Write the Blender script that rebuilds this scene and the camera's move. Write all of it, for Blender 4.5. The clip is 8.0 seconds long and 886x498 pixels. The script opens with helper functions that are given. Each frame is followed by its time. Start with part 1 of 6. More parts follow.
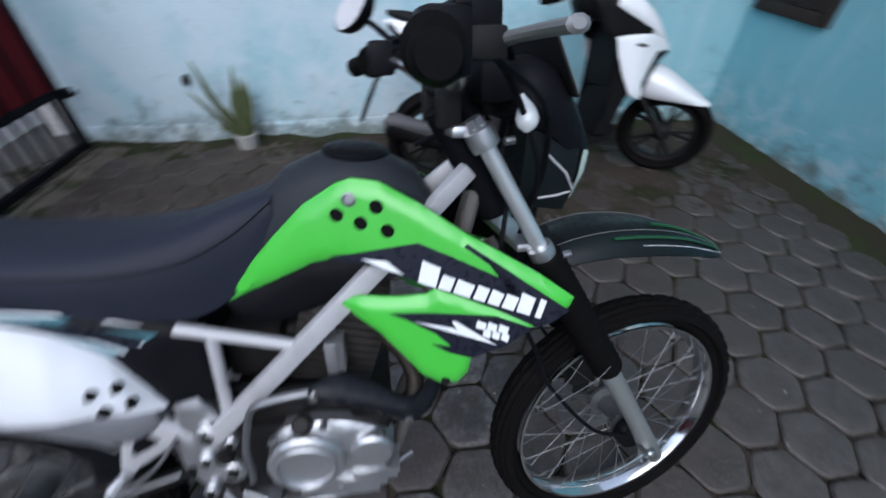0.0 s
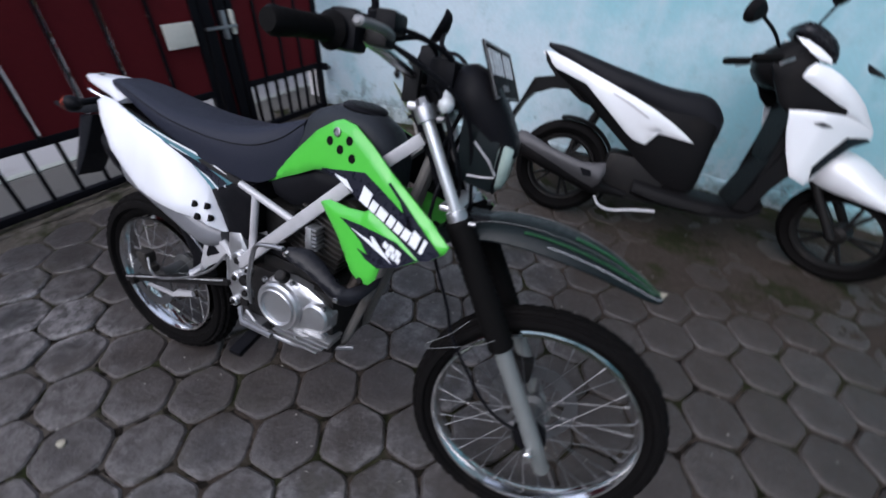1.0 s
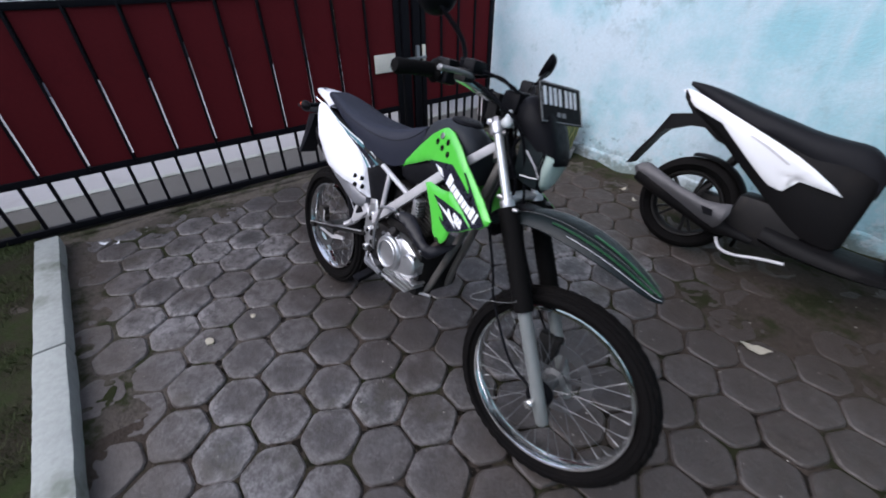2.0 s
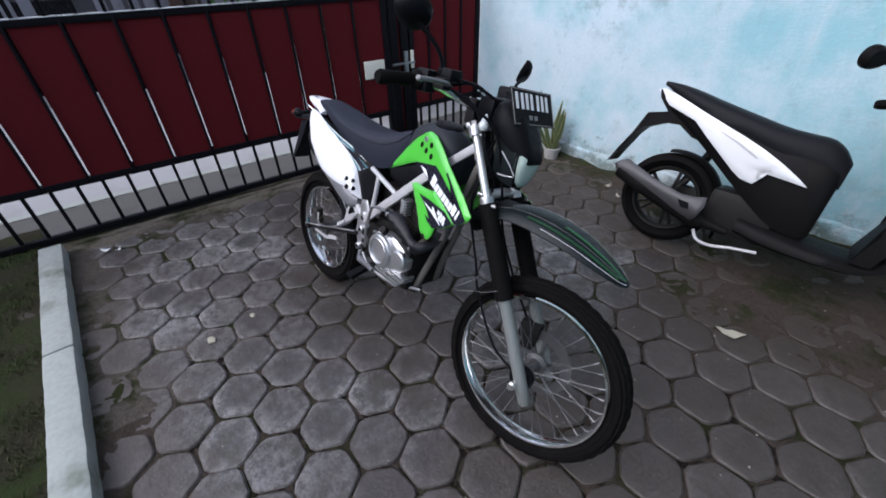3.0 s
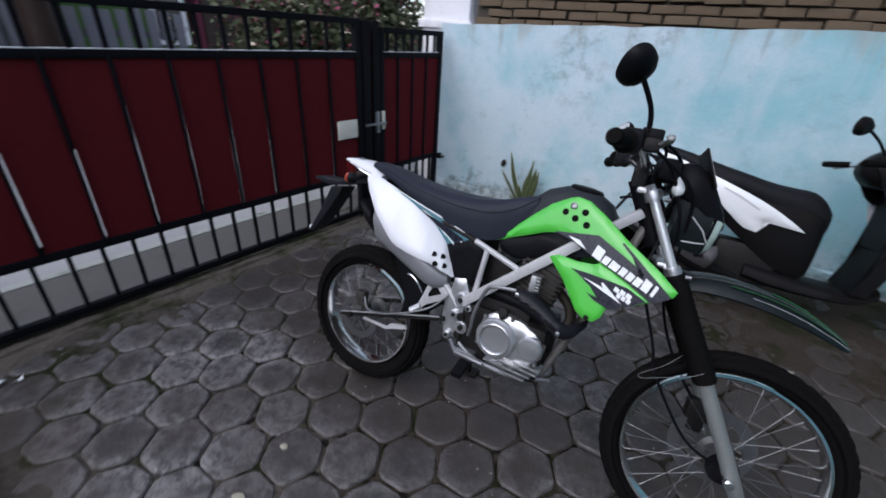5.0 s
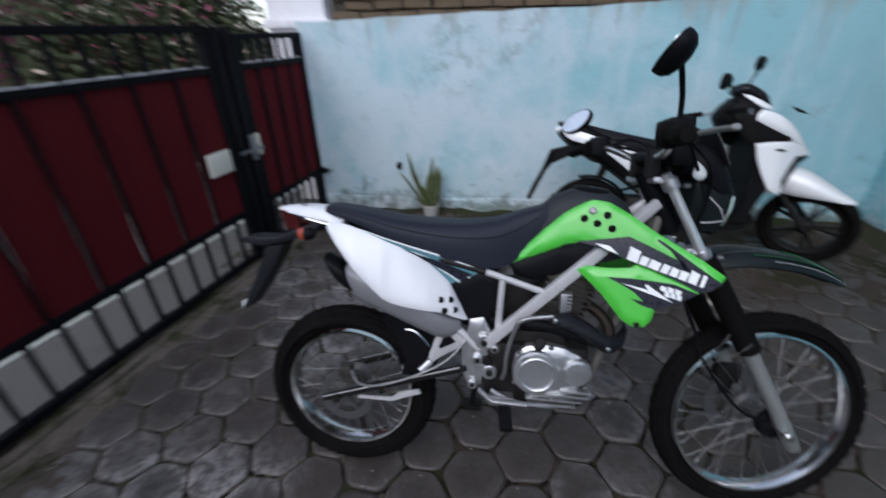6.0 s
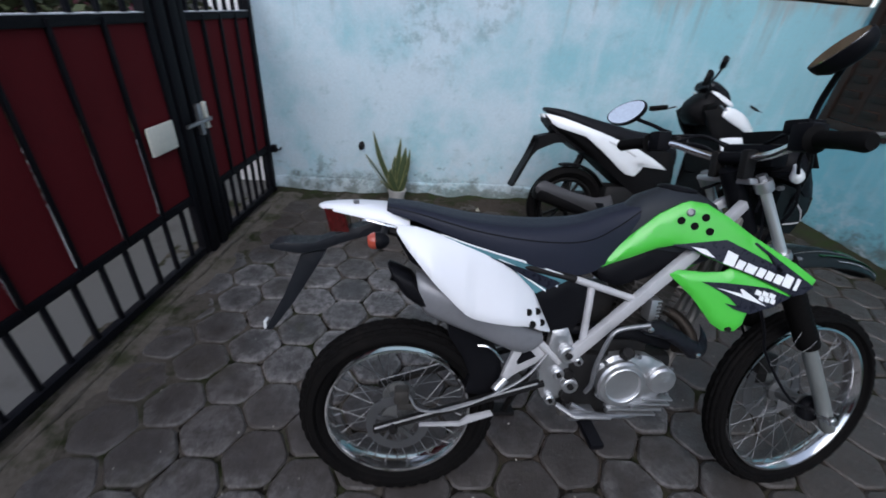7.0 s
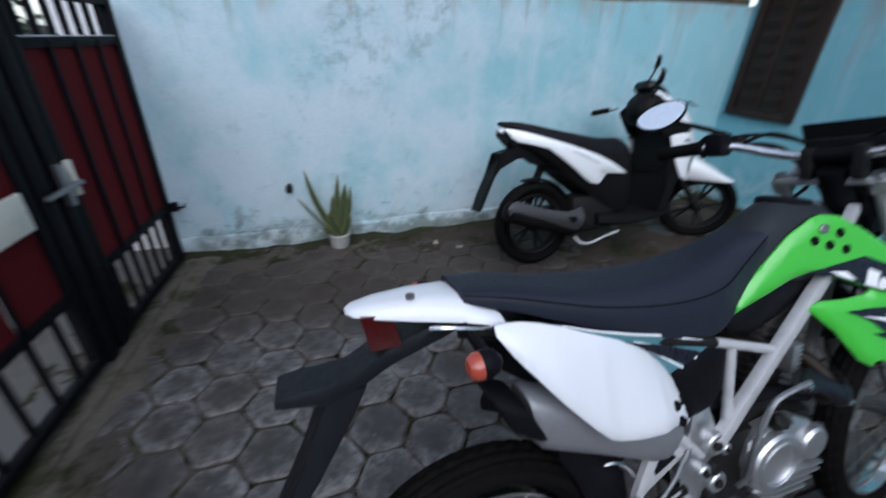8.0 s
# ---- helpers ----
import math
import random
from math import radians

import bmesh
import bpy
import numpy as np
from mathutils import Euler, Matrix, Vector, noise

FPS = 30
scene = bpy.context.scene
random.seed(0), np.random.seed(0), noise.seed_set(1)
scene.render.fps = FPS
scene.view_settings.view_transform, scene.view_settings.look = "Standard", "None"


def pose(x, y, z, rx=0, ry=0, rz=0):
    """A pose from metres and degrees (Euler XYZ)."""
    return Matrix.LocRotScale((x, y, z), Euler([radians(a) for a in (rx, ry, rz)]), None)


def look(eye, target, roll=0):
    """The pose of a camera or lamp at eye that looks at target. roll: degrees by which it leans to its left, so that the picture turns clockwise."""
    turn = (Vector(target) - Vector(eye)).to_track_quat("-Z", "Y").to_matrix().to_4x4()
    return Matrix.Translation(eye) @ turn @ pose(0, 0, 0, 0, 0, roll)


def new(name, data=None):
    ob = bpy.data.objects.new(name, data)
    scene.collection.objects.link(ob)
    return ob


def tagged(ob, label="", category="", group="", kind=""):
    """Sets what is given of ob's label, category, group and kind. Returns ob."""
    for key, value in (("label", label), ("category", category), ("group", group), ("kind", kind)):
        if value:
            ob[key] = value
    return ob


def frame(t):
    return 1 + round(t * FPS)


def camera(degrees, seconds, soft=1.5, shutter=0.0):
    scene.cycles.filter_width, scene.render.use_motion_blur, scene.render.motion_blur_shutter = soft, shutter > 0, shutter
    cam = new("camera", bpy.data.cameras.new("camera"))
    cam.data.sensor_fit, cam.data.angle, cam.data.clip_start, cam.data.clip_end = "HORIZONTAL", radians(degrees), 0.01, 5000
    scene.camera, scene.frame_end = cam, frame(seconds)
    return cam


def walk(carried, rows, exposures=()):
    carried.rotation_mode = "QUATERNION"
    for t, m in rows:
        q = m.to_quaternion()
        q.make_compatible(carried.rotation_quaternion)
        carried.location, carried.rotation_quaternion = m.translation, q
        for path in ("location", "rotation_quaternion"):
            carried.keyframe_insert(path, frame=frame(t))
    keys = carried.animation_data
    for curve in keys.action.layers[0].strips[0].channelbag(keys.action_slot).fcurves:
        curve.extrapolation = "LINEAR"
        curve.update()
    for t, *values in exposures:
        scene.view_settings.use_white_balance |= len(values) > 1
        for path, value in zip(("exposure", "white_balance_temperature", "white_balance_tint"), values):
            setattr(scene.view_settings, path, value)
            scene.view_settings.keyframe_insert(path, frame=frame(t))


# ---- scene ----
cam = camera(95.0, 8.0, soft=1.75, shutter=0.5)
PATH = [
    (0, (0.814, -0.296, 1.233), (1.088, 1.178, -0.092), 2.3),
    (0.2, (0.853, -0.383, 1.243), (0.878, 1.099, -0.1), 4.0),
    (0.5, (0.947, -0.487, 1.244), (0.733, 0.93, -0.151), 2.2),
    (0.6, (1.001, -0.511, 1.252), (0.705, 0.901, -0.134), 0.0),
    (1, (1.274, -0.491, 1.27), (0.722, 0.963, 0.014), 4.2),
    (1.2, (1.362, -0.506, 1.302), (0.661, 0.933, 0.103), 4.3),
    (1.3, (1.404, -0.516, 1.318), (0.607, 0.895, 0.145), 3.1),
    (1.5, (1.466, -0.546, 1.341), (0.478, 0.788, 0.225), 1.2),
    (1.7, (1.555, -0.591, 1.354), (0.37, 0.596, 0.265), -0.4),
    (2, (1.653, -0.632, 1.372), (0.463, 0.45, 0.183), -0.1),
    (2.2, (1.727, -0.64, 1.414), (0.453, 0.435, 0.309), -3.7),
    (3.3, (1.739, -0.699, 1.401), (0.574, 0.397, 0.199), -0.4),
    (3.4, (1.723, -0.746, 1.397), (0.515, 0.346, 0.236), 0.2),
    (3.5, (1.643, -0.775, 1.404), (0.5, 0.428, 0.287), 1.8),
    (3.9, (1.485, -0.9, 1.415), (0.421, 0.429, 0.366), -0.8),
    (4, (1.443, -0.932, 1.417), (0.317, 0.384, 0.418), -0.7),
    (4.3, (1.304, -0.948, 1.375), (0.113, 0.342, 0.416), -0.7),
    (4.5, (1.154, -0.916, 1.379), (0.165, 0.524, 0.406), -0.8),
    (4.7, (1.083, -0.962, 1.32), (0.124, 0.522, 0.384), 3.2),
    (5.8, (0.569, -0.913, 1.361), (0.202, 0.804, 0.403), -0.9),
    (5.9, (0.541, -0.889, 1.353), (0.189, 0.85, 0.429), -1.5),
    (6, (0.504, -0.844, 1.339), (0.278, 0.899, 0.384), -1.1),
    (6.3, (0.419, -0.754, 1.323), (0.359, 0.96, 0.295), 0.5),
    (6.5, (0.339, -0.726, 1.322), (0.355, 0.97, 0.261), 2.1),
    (7, (0.058, -0.679, 1.307), (0.267, 1.022, 0.275), 5.2),
    (7.2, (0.008, -0.629, 1.298), (0.334, 1.059, 0.276), 4.9),
    (7.5, (-0.061, -0.479, 1.258), (0.244, 1.22, 0.249), -1.3),
    (7.6, (-0.091, -0.405, 1.25), (0.166, 1.293, 0.226), -4.8),
    (8, (-0.182, -0.251, 1.221), (0.443, 1.41, 0.298), 2.1),
]
walk(cam, [(t, look(eye, target, roll)) for t, eye, target, roll in PATH],
     [(0.0, 1.22, 5800, 10), (0.5, 1.05, 5850, 14), (1.0, 1.25, 6030, 15), (1.5, 1.60, 6030, 15), (2.0, 1.52, 6120, 16), (3.5, 1.51, 6090, 14), (4.5, 1.22, 6040, 14), (6.0, 0.97, 6000, 12), (6.5, 1.12, 5990, 12), (7.0, 1.05, 5970, 11), (8.0, 1.03, 5800, 9)])

# ---- world, sun, exposure ----
world = bpy.data.worlds.new("overcast_sky")
scene.world = world
world.use_nodes = True
wn = world.node_tree.nodes
sky = wn.new("ShaderNodeTexSky")
sky.sky_type, sky.sun_disc = "NISHITA", False
sky.sun_elevation, sky.sun_rotation = radians(40), radians(198)
sky.air_density, sky.dust_density, sky.ozone_density = 1.0, 1.0, 1.5
veil = wn.new("ShaderNodeHueSaturation")  # thin even cloud
veil.inputs["Saturation"].default_value = 0.5
world.node_tree.links.new(sky.outputs["Color"], veil.inputs["Color"])
world.node_tree.links.new(veil.outputs["Color"], wn["Background"].inputs["Color"])
wn["Background"].inputs["Strength"].default_value = 0.13
sun = new("sun", bpy.data.lights.new("sun", "SUN"))
sun.data.energy, sun.data.angle, sun.data.color = 0.8, radians(60), (1.0, 0.96, 0.90)
sun.matrix_world = look((-0.7, -3.1, 4.8), (0.6, 0.8, 0.0))
scene.view_settings.exposure = 1.05


# ---- materials ----
def node_mat(name):
    m = bpy.data.materials.new(name)
    m.use_nodes = True
    n = m.node_tree.nodes
    return m, n, m.node_tree.links, n["Principled BSDF"]


def noise_tex(n, lk, vec, scale, detail=4.0, rough=0.6):
    t = n.new("ShaderNodeTexNoise")
    t.inputs["Scale"].default_value, t.inputs["Detail"].default_value, t.inputs["Roughness"].default_value = scale, detail, rough
    if vec is not None:
        lk.new(vec, t.inputs["Vector"])
    return t.outputs["Fac"]


def ramp(n, lk, fac, lo, hi, a=0.0, b=1.0):
    r = n.new("ShaderNodeMapRange")
    r.inputs["From Min"].default_value, r.inputs["From Max"].default_value = lo, hi
    r.inputs["To Min"].default_value, r.inputs["To Max"].default_value = a, b
    r.interpolation_type = "SMOOTHSTEP"
    lk.new(fac, r.inputs["Value"])
    return r.outputs["Result"]


def mixc(n, lk, fac, a, b, mode="MIX"):
    x = n.new("ShaderNodeMix")
    x.data_type, x.blend_type = "RGBA", mode
    if isinstance(fac, float):
        x.inputs[0].default_value = fac
    else:
        lk.new(fac, x.inputs[0])
    for i, c in ((6, a), (7, b)):
        if isinstance(c, tuple):
            x.inputs[i].default_value = (*c, 1.0)
        else:
            lk.new(c, x.inputs[i])
    return x.outputs[2]


def bumped(n, lk, bsdf, height, strength, dist):
    b = n.new("ShaderNodeBump")
    b.inputs["Strength"].default_value, b.inputs["Distance"].default_value = strength, dist
    lk.new(height, b.inputs["Height"])
    lk.new(b.outputs["Normal"], bsdf.inputs["Normal"])


def plain(name, col, rough=0.5, metal=0.0, dirt=0.25, dirt_col=(0.06, 0.05, 0.04), fine=90.0, coarse=9.0, bump=0.05, coat=0.0, spec=0.25, vary=1.0):
    """A surface of one paint or material with grain, grime and uneven gloss."""
    m, n, lk, s = node_mat(name)
    co = n.new("ShaderNodeTexCoord").outputs["Object"]
    big, small = noise_tex(n, lk, co, coarse), noise_tex(n, lk, co, fine, 6.0)
    lit = tuple(min(1.0, c * (1 + 0.12 * vary)) for c in col)
    dim = tuple(c * (1 - 0.14 * vary) for c in col)
    c1 = mixc(n, lk, small, dim, lit)
    c2 = mixc(n, lk, ramp(n, lk, big, 0.5, 0.85, 0.0, dirt), c1, dirt_col)
    lk.new(c2, s.inputs["Base Color"])
    lk.new(ramp(n, lk, small, 0.3, 0.7, max(0.03, rough - 0.08 * vary), min(1.0, rough + 0.12 * vary)), s.inputs["Roughness"])
    s.inputs["Metallic"].default_value = metal
    s.inputs["Specular IOR Level"].default_value = spec
    s.inputs["Coat Weight"].default_value, s.inputs["Coat Roughness"].default_value = coat, 0.12
    if bump:
        bumped(n, lk, s, small, bump, 0.004)
    return m


def wall_paint(name, base, pale, stain):
    """Old limewashed paint: pale patches, vertical runs from the top, damp spots."""
    m, n, lk, s = node_mat(name)
    pos = n.new("ShaderNodeNewGeometry").outputs["Position"]
    stretch = n.new("ShaderNodeVectorMath")
    stretch.operation = "MULTIPLY"
    stretch.inputs[1].default_value = (1.0, 1.0, 0.16)
    lk.new(pos, stretch.inputs[0])
    patches = noise_tex(n, lk, pos, 1.7, 5.0, 0.65)
    runs = noise_tex(n, lk, stretch.outputs[0], 7.0, 4.0, 0.6)
    runs_fine = noise_tex(n, lk, stretch.outputs[0], 26.0, 3.0, 0.6)
    grain = noise_tex(n, lk, pos, 60.0, 6.0, 0.7)
    blots = noise_tex(n, lk, pos, 5.5, 6.0, 0.75)
    along = n.new("ShaderNodeSeparateXYZ")
    lk.new(pos, along.inputs[0])
    faded = n.new("ShaderNodeMath")
    faded.operation = "MULTIPLY_ADD"
    lk.new(ramp(n, lk, along.outputs["X"], 0.2, 3.0), faded.inputs[0])
    faded.inputs[1].default_value = -0.30
    lk.new(patches, faded.inputs[2])
    c = mixc(n, lk, ramp(n, lk, faded.outputs[0], 0.24, 0.60), base, pale)
    c = mixc(n, lk, ramp(n, lk, runs, 0.46, 0.80, 0.0, 0.7), c, pale)
    c = mixc(n, lk, ramp(n, lk, runs_fine, 0.58, 0.80, 0.0, 0.35), c, (0.50, 0.50, 0.50))
    c = mixc(n, lk, ramp(n, lk, blots, 0.56, 0.72, 0.0, 0.60), c, stain)
    sep = n.new("ShaderNodeSeparateXYZ")
    lk.new(pos, sep.inputs[0])
    height = n.new("ShaderNodeMath")
    height.operation = "MULTIPLY_ADD"
    lk.new(blots, height.inputs[0])
    height.inputs[1].default_value = -0.55
    lk.new(sep.outputs["Z"], height.inputs[2])
    c = mixc(n, lk, ramp(n, lk, height.outputs[0], -0.26, -0.10, 0.85, 0.0), c, (0.10, 0.11, 0.085))
    peel = noise_tex(n, lk, pos, 8.5, 6.0, 0.7)
    low = n.new("ShaderNodeMath")
    low.operation = "MULTIPLY"
    lk.new(ramp(n, lk, sep.outputs["Z"], 0.12, 0.55, 0.5, 0.0), low.inputs[0])
    lk.new(ramp(n, lk, peel, 0.50, 0.58), low.inputs[1])
    c = mixc(n, lk, low.outputs[0], c, (0.52, 0.58, 0.61))
    mould = n.new("ShaderNodeMath")
    mould.operation = "MULTIPLY"
    lk.new(ramp(n, lk, sep.outputs["Z"], 0.10, 0.42, 0.75, 0.0), mould.inputs[0])
    lk.new(ramp(n, lk, peel, 0.44, 0.36), mould.inputs[1])
    c = mixc(n, lk, mould.outputs[0], c, (0.10, 0.12, 0.11))
    top = n.new("ShaderNodeMath")
    top.operation = "MULTIPLY_ADD"
    lk.new(runs, top.inputs[0])
    top.inputs[1].default_value = 0.75
    lk.new(sep.outputs["Z"], top.inputs[2])
    c = mixc(n, lk, ramp(n, lk, top.outputs[0], 1.76, 1.90, 0.0, 0.5), c, (0.30, 0.29, 0.26))
    # narrow grey drips down from the coping, of uneven length
    thin = n.new("ShaderNodeVectorMath")
    thin.operation = "MULTIPLY"
    thin.inputs[1].default_value = (1.0, 1.0, 0.05)
    lk.new(pos, thin.inputs[0])
    drips = noise_tex(n, lk, thin.outputs[0], 11.0, 3.0, 0.55)
    reach = n.new("ShaderNodeMath")
    reach.operation = "MULTIPLY_ADD"
    lk.new(drips, reach.inputs[0])
    reach.inputs[1].default_value = 2.6
    lk.new(sep.outputs["Z"], reach.inputs[2])
    drip = n.new("ShaderNodeMath")
    drip.operation = "MULTIPLY"
    lk.new(ramp(n, lk, reach.outputs[0], 2.72, 3.10), drip.inputs[0])
    lk.new(ramp(n, lk, blots, 0.35, 0.60, 0.25, 0.55), drip.inputs[1])
    c = mixc(n, lk, drip.outputs[0], c, (0.26, 0.25, 0.24))
    # mildew specks gathered in a few places
    specks, where = noise_tex(n, lk, pos, 9.0, 7.0, 0.72), noise_tex(n, lk, pos, 1.9, 3.0, 0.5)
    mildew = n.new("ShaderNodeMath")
    mildew.operation = "MULTIPLY"
    lk.new(ramp(n, lk, specks, 0.47, 0.66), mildew.inputs[0])
    lk.new(ramp(n, lk, where, 0.55, 0.70, 0.0, 0.50), mildew.inputs[1])
    c = mixc(n, lk, mildew.outputs[0], c, (0.13, 0.19, 0.20))
    lk.new(mixc(n, lk, ramp(n, lk, grain, 0.3, 0.7, 0.0, 0.25), c, (0.30, 0.36, 0.38)), s.inputs["Base Color"])
    s.inputs["Roughness"].default_value = 0.85
    s.inputs["Specular IOR Level"].default_value = 0.2
    bumped(n, lk, s, mixc(n, lk, 0.35, grain, blots), 0.35, 0.012)
    return m


def paver_mat(name):
    """Weathered concrete: pale worn rims, a dark round stain in the middle, moss and brown dirt in patches over the yard."""
    m, n, lk, s = node_mat(name)
    pos = n.new("ShaderNodeNewGeometry").outputs["Position"]
    rnd = n.new("ShaderNodeObjectInfo").outputs["Random"]
    mid = n.new("ShaderNodeAttribute")
    mid.attribute_name = "middle"
    grain, spots = noise_tex(n, lk, pos, 85.0, 8.0, 0.75), noise_tex(n, lk, pos, 14.0, 5.0, 0.65)
    moss, damp = noise_tex(n, lk, pos, 3.4, 7.0, 0.72), noise_tex(n, lk, pos, 1.1, 4.0, 0.55)
    c = mixc(n, lk, ramp(n, lk, rnd, 0.0, 0.85), (0.095, 0.088, 0.089), (0.250, 0.236, 0.240))
    c = mixc(n, lk, ramp(n, lk, rnd, 0.90, 1.0, 0.0, 0.45), c, (0.30, 0.29, 0.28))
    # pale worn stretch between gate and kerb, its wet sheen painted into the colour
    way = n.new("ShaderNodeSeparateXYZ")
    lk.new(pos, way.inputs[0])
    worn = n.new("ShaderNodeMath")
    worn.operation = "MULTIPLY"
    lk.new(ramp(n, lk, way.outputs["X"], 0.25, 1.0, 1.0, 0.0), worn.inputs[0])
    lk.new(ramp(n, lk, way.outputs["Y"], -0.40, 0.15, 1.0, 0.30), worn.inputs[1])
    worn_sheen = n.new("ShaderNodeMath")
    worn_sheen.operation = "MULTIPLY"
    lk.new(worn.outputs[0], worn_sheen.inputs[0])
    lk.new(ramp(n, lk, spots, 0.35, 0.62, 0.28, 0.92), worn_sheen.inputs[1])
    c = mixc(n, lk, worn_sheen.outputs[0], c, (0.33, 0.312, 0.312))
    blot = n.new("ShaderNodeMath")
    blot.operation = "MULTIPLY_ADD"
    lk.new(spots, blot.inputs[0])
    blot.inputs[1].default_value = 1.5
    lk.new(mid.outputs["Fac"], blot.inputs[2])
    odd = n.new("ShaderNodeMath")
    odd.operation = "MULTIPLY"
    lk.new(ramp(n, lk, blot.outputs[0], 0.80, 1.60, 0.0, 0.85), odd.inputs[0])
    again_rnd = n.new("ShaderNodeMath")
    again_rnd.operation = "PINGPONG"
    lk.new(rnd, again_rnd.inputs[0])
    again_rnd.inputs[1].default_value = 0.13
    lk.new(ramp(n, lk, again_rnd.outputs[0], 0.0, 0.13, 0.30, 1.0), odd.inputs[1])
    c = mixc(n, lk, odd.outputs[0], c, (0.028, 0.028, 0.031))
    pits = noise_tex(n, lk, pos, 24.0, 7.0, 0.72)
    c = mixc(n, lk, ramp(n, lk, pits, 0.41, 0.55, 0.80, 0.0), c, (0.028, 0.025, 0.024))
    c = mixc(n, lk, ramp(n, lk, grain, 0.36, 0.64, 0.55, 0.0), c, (0.035, 0.032, 0.030))
    c = mixc(n, lk, ramp(n, lk, pits, 0.56, 0.70, 0.0, 0.40), c, (0.30, 0.288, 0.282))
    c = mixc(n, lk, ramp(n, lk, spots, 0.57, 0.72, 0.0, 0.38), c, (0.26, 0.25, 0.247))
    c = mixc(n, lk, ramp(n, lk, moss, 0.53, 0.66, 0.0, 0.68), c, (0.034, 0.033, 0.018))
    c = mixc(n, lk, ramp(n, lk, damp, 0.44, 0.60, 0.0, 0.62), c, (0.036, 0.027, 0.023))
    # oily brown dirt plus contact shade under the motorcycle, painted into the colour
    spill_shade = n.new("ShaderNodeVectorMath")
    spill_shade.operation = "MULTIPLY_ADD"
    lk.new(pos, spill_shade.inputs[0])
    spill_shade.inputs[1].default_value, spill_shade.inputs[2].default_value = (1.15, 2.4, 0.0), (-0.36, -0.40, 0.0)
    spill_shade_r = n.new("ShaderNodeVectorMath")
    spill_shade_r.operation = "LENGTH"
    lk.new(spill_shade.outputs[0], spill_shade_r.inputs[0])
    oily_shade = n.new("ShaderNodeMath")
    oily_shade.operation = "MULTIPLY_ADD"
    lk.new(moss, oily_shade.inputs[0])
    oily_shade.inputs[1].default_value = -1.6
    lk.new(spill_shade_r.outputs["Value"], oily_shade.inputs[2])
    c = mixc(n, lk, ramp(n, lk, oily_shade.outputs[0], -0.30, 0.35, 0.80, 0.0), c, mixc(n, lk, grain, (0.012, 0.009, 0.008), (0.050, 0.037, 0.031)))
    # trodden earth over the stones towards the far corner by the walls, and along gate and kerb
    sep = n.new("ShaderNodeSeparateXYZ")
    lk.new(pos, sep.inputs[0])
    terms = []
    for out, lo, hi, a, b in (("X", 0.85, 1.60, 0.0, 0.8), ("Y", -1.0, -0.2, 0.0, 1.0)):
        terms.append(ramp(n, lk, sep.outputs[out], lo, hi, a, b))
    both = n.new("ShaderNodeMath")
    both.operation = "MULTIPLY"
    lk.new(terms[0], both.inputs[0])
    lk.new(terms[1], both.inputs[1])
    rim_x = ramp(n, lk, sep.outputs["X"], -0.95, -0.45, 0.42, 0.0)
    far = n.new("ShaderNodeMath")
    far.operation = "MAXIMUM"
    lk.new(rim_x, far.inputs[0])
    lk.new(ramp(n, lk, sep.outputs["Y"], 1.0, 1.8, 0.0, 0.95), far.inputs[1])
    edge = n.new("ShaderNodeMath")
    edge.operation = "MAXIMUM"
    lk.new(far.outputs[0], edge.inputs[0])
    lk.new(ramp(n, lk, sep.outputs["Y"], -1.05, -0.55, 0.85, 0.0), edge.inputs[1])
    rim = edge.outputs[0]
    most = n.new("ShaderNodeMath")
    most.operation = "MAXIMUM"
    lk.new(both.outputs[0], most.inputs[0])
    lk.new(rim, most.inputs[1])
    earth = n.new("ShaderNodeMath")
    earth.operation = "MULTIPLY_ADD"
    lk.new(moss, earth.inputs[0])
    earth.inputs[1].default_value = 1.2
    lk.new(most.outputs[0], earth.inputs[2])
    soil = mixc(n, lk, grain, (0.018, 0.0135, 0.0110), (0.075, 0.058, 0.048))
    c = mixc(n, lk, ramp(n, lk, earth.outputs[0], 0.70, 1.35, 0.0, 0.82), c, soil)
    lk.new(c, s.inputs["Base Color"])
    lk.new(ramp(n, lk, spots, 0.3, 0.7, 0.30, 0.52), s.inputs["Roughness"])
    lk.new(ramp(n, lk, sep.outputs["Y"], 0.8, 1.7, 0.60, 0.12), s.inputs["Specular IOR Level"])  # damp matt earth by the wall
    bumped(n, lk, s, mixc(n, lk, 0.5, grain, pits), 0.8, 0.008)
    return m


def soil_mat(name, a, b, moss, lo, hi):
    m, n, lk, s = node_mat(name)
    pos = n.new("ShaderNodeNewGeometry").outputs["Position"]
    g, big = noise_tex(n, lk, pos, 45.0, 8.0, 0.75), noise_tex(n, lk, pos, 4.0, 6.0, 0.7)
    c = mixc(n, lk, g, a, b)
    lk.new(mixc(n, lk, ramp(n, lk, big, lo, hi), c, moss), s.inputs["Base Color"])
    s.inputs["Roughness"].default_value = 0.95
    s.inputs["Specular IOR Level"].default_value = 0.08
    bumped(n, lk, s, g, 0.8, 0.02)
    return m


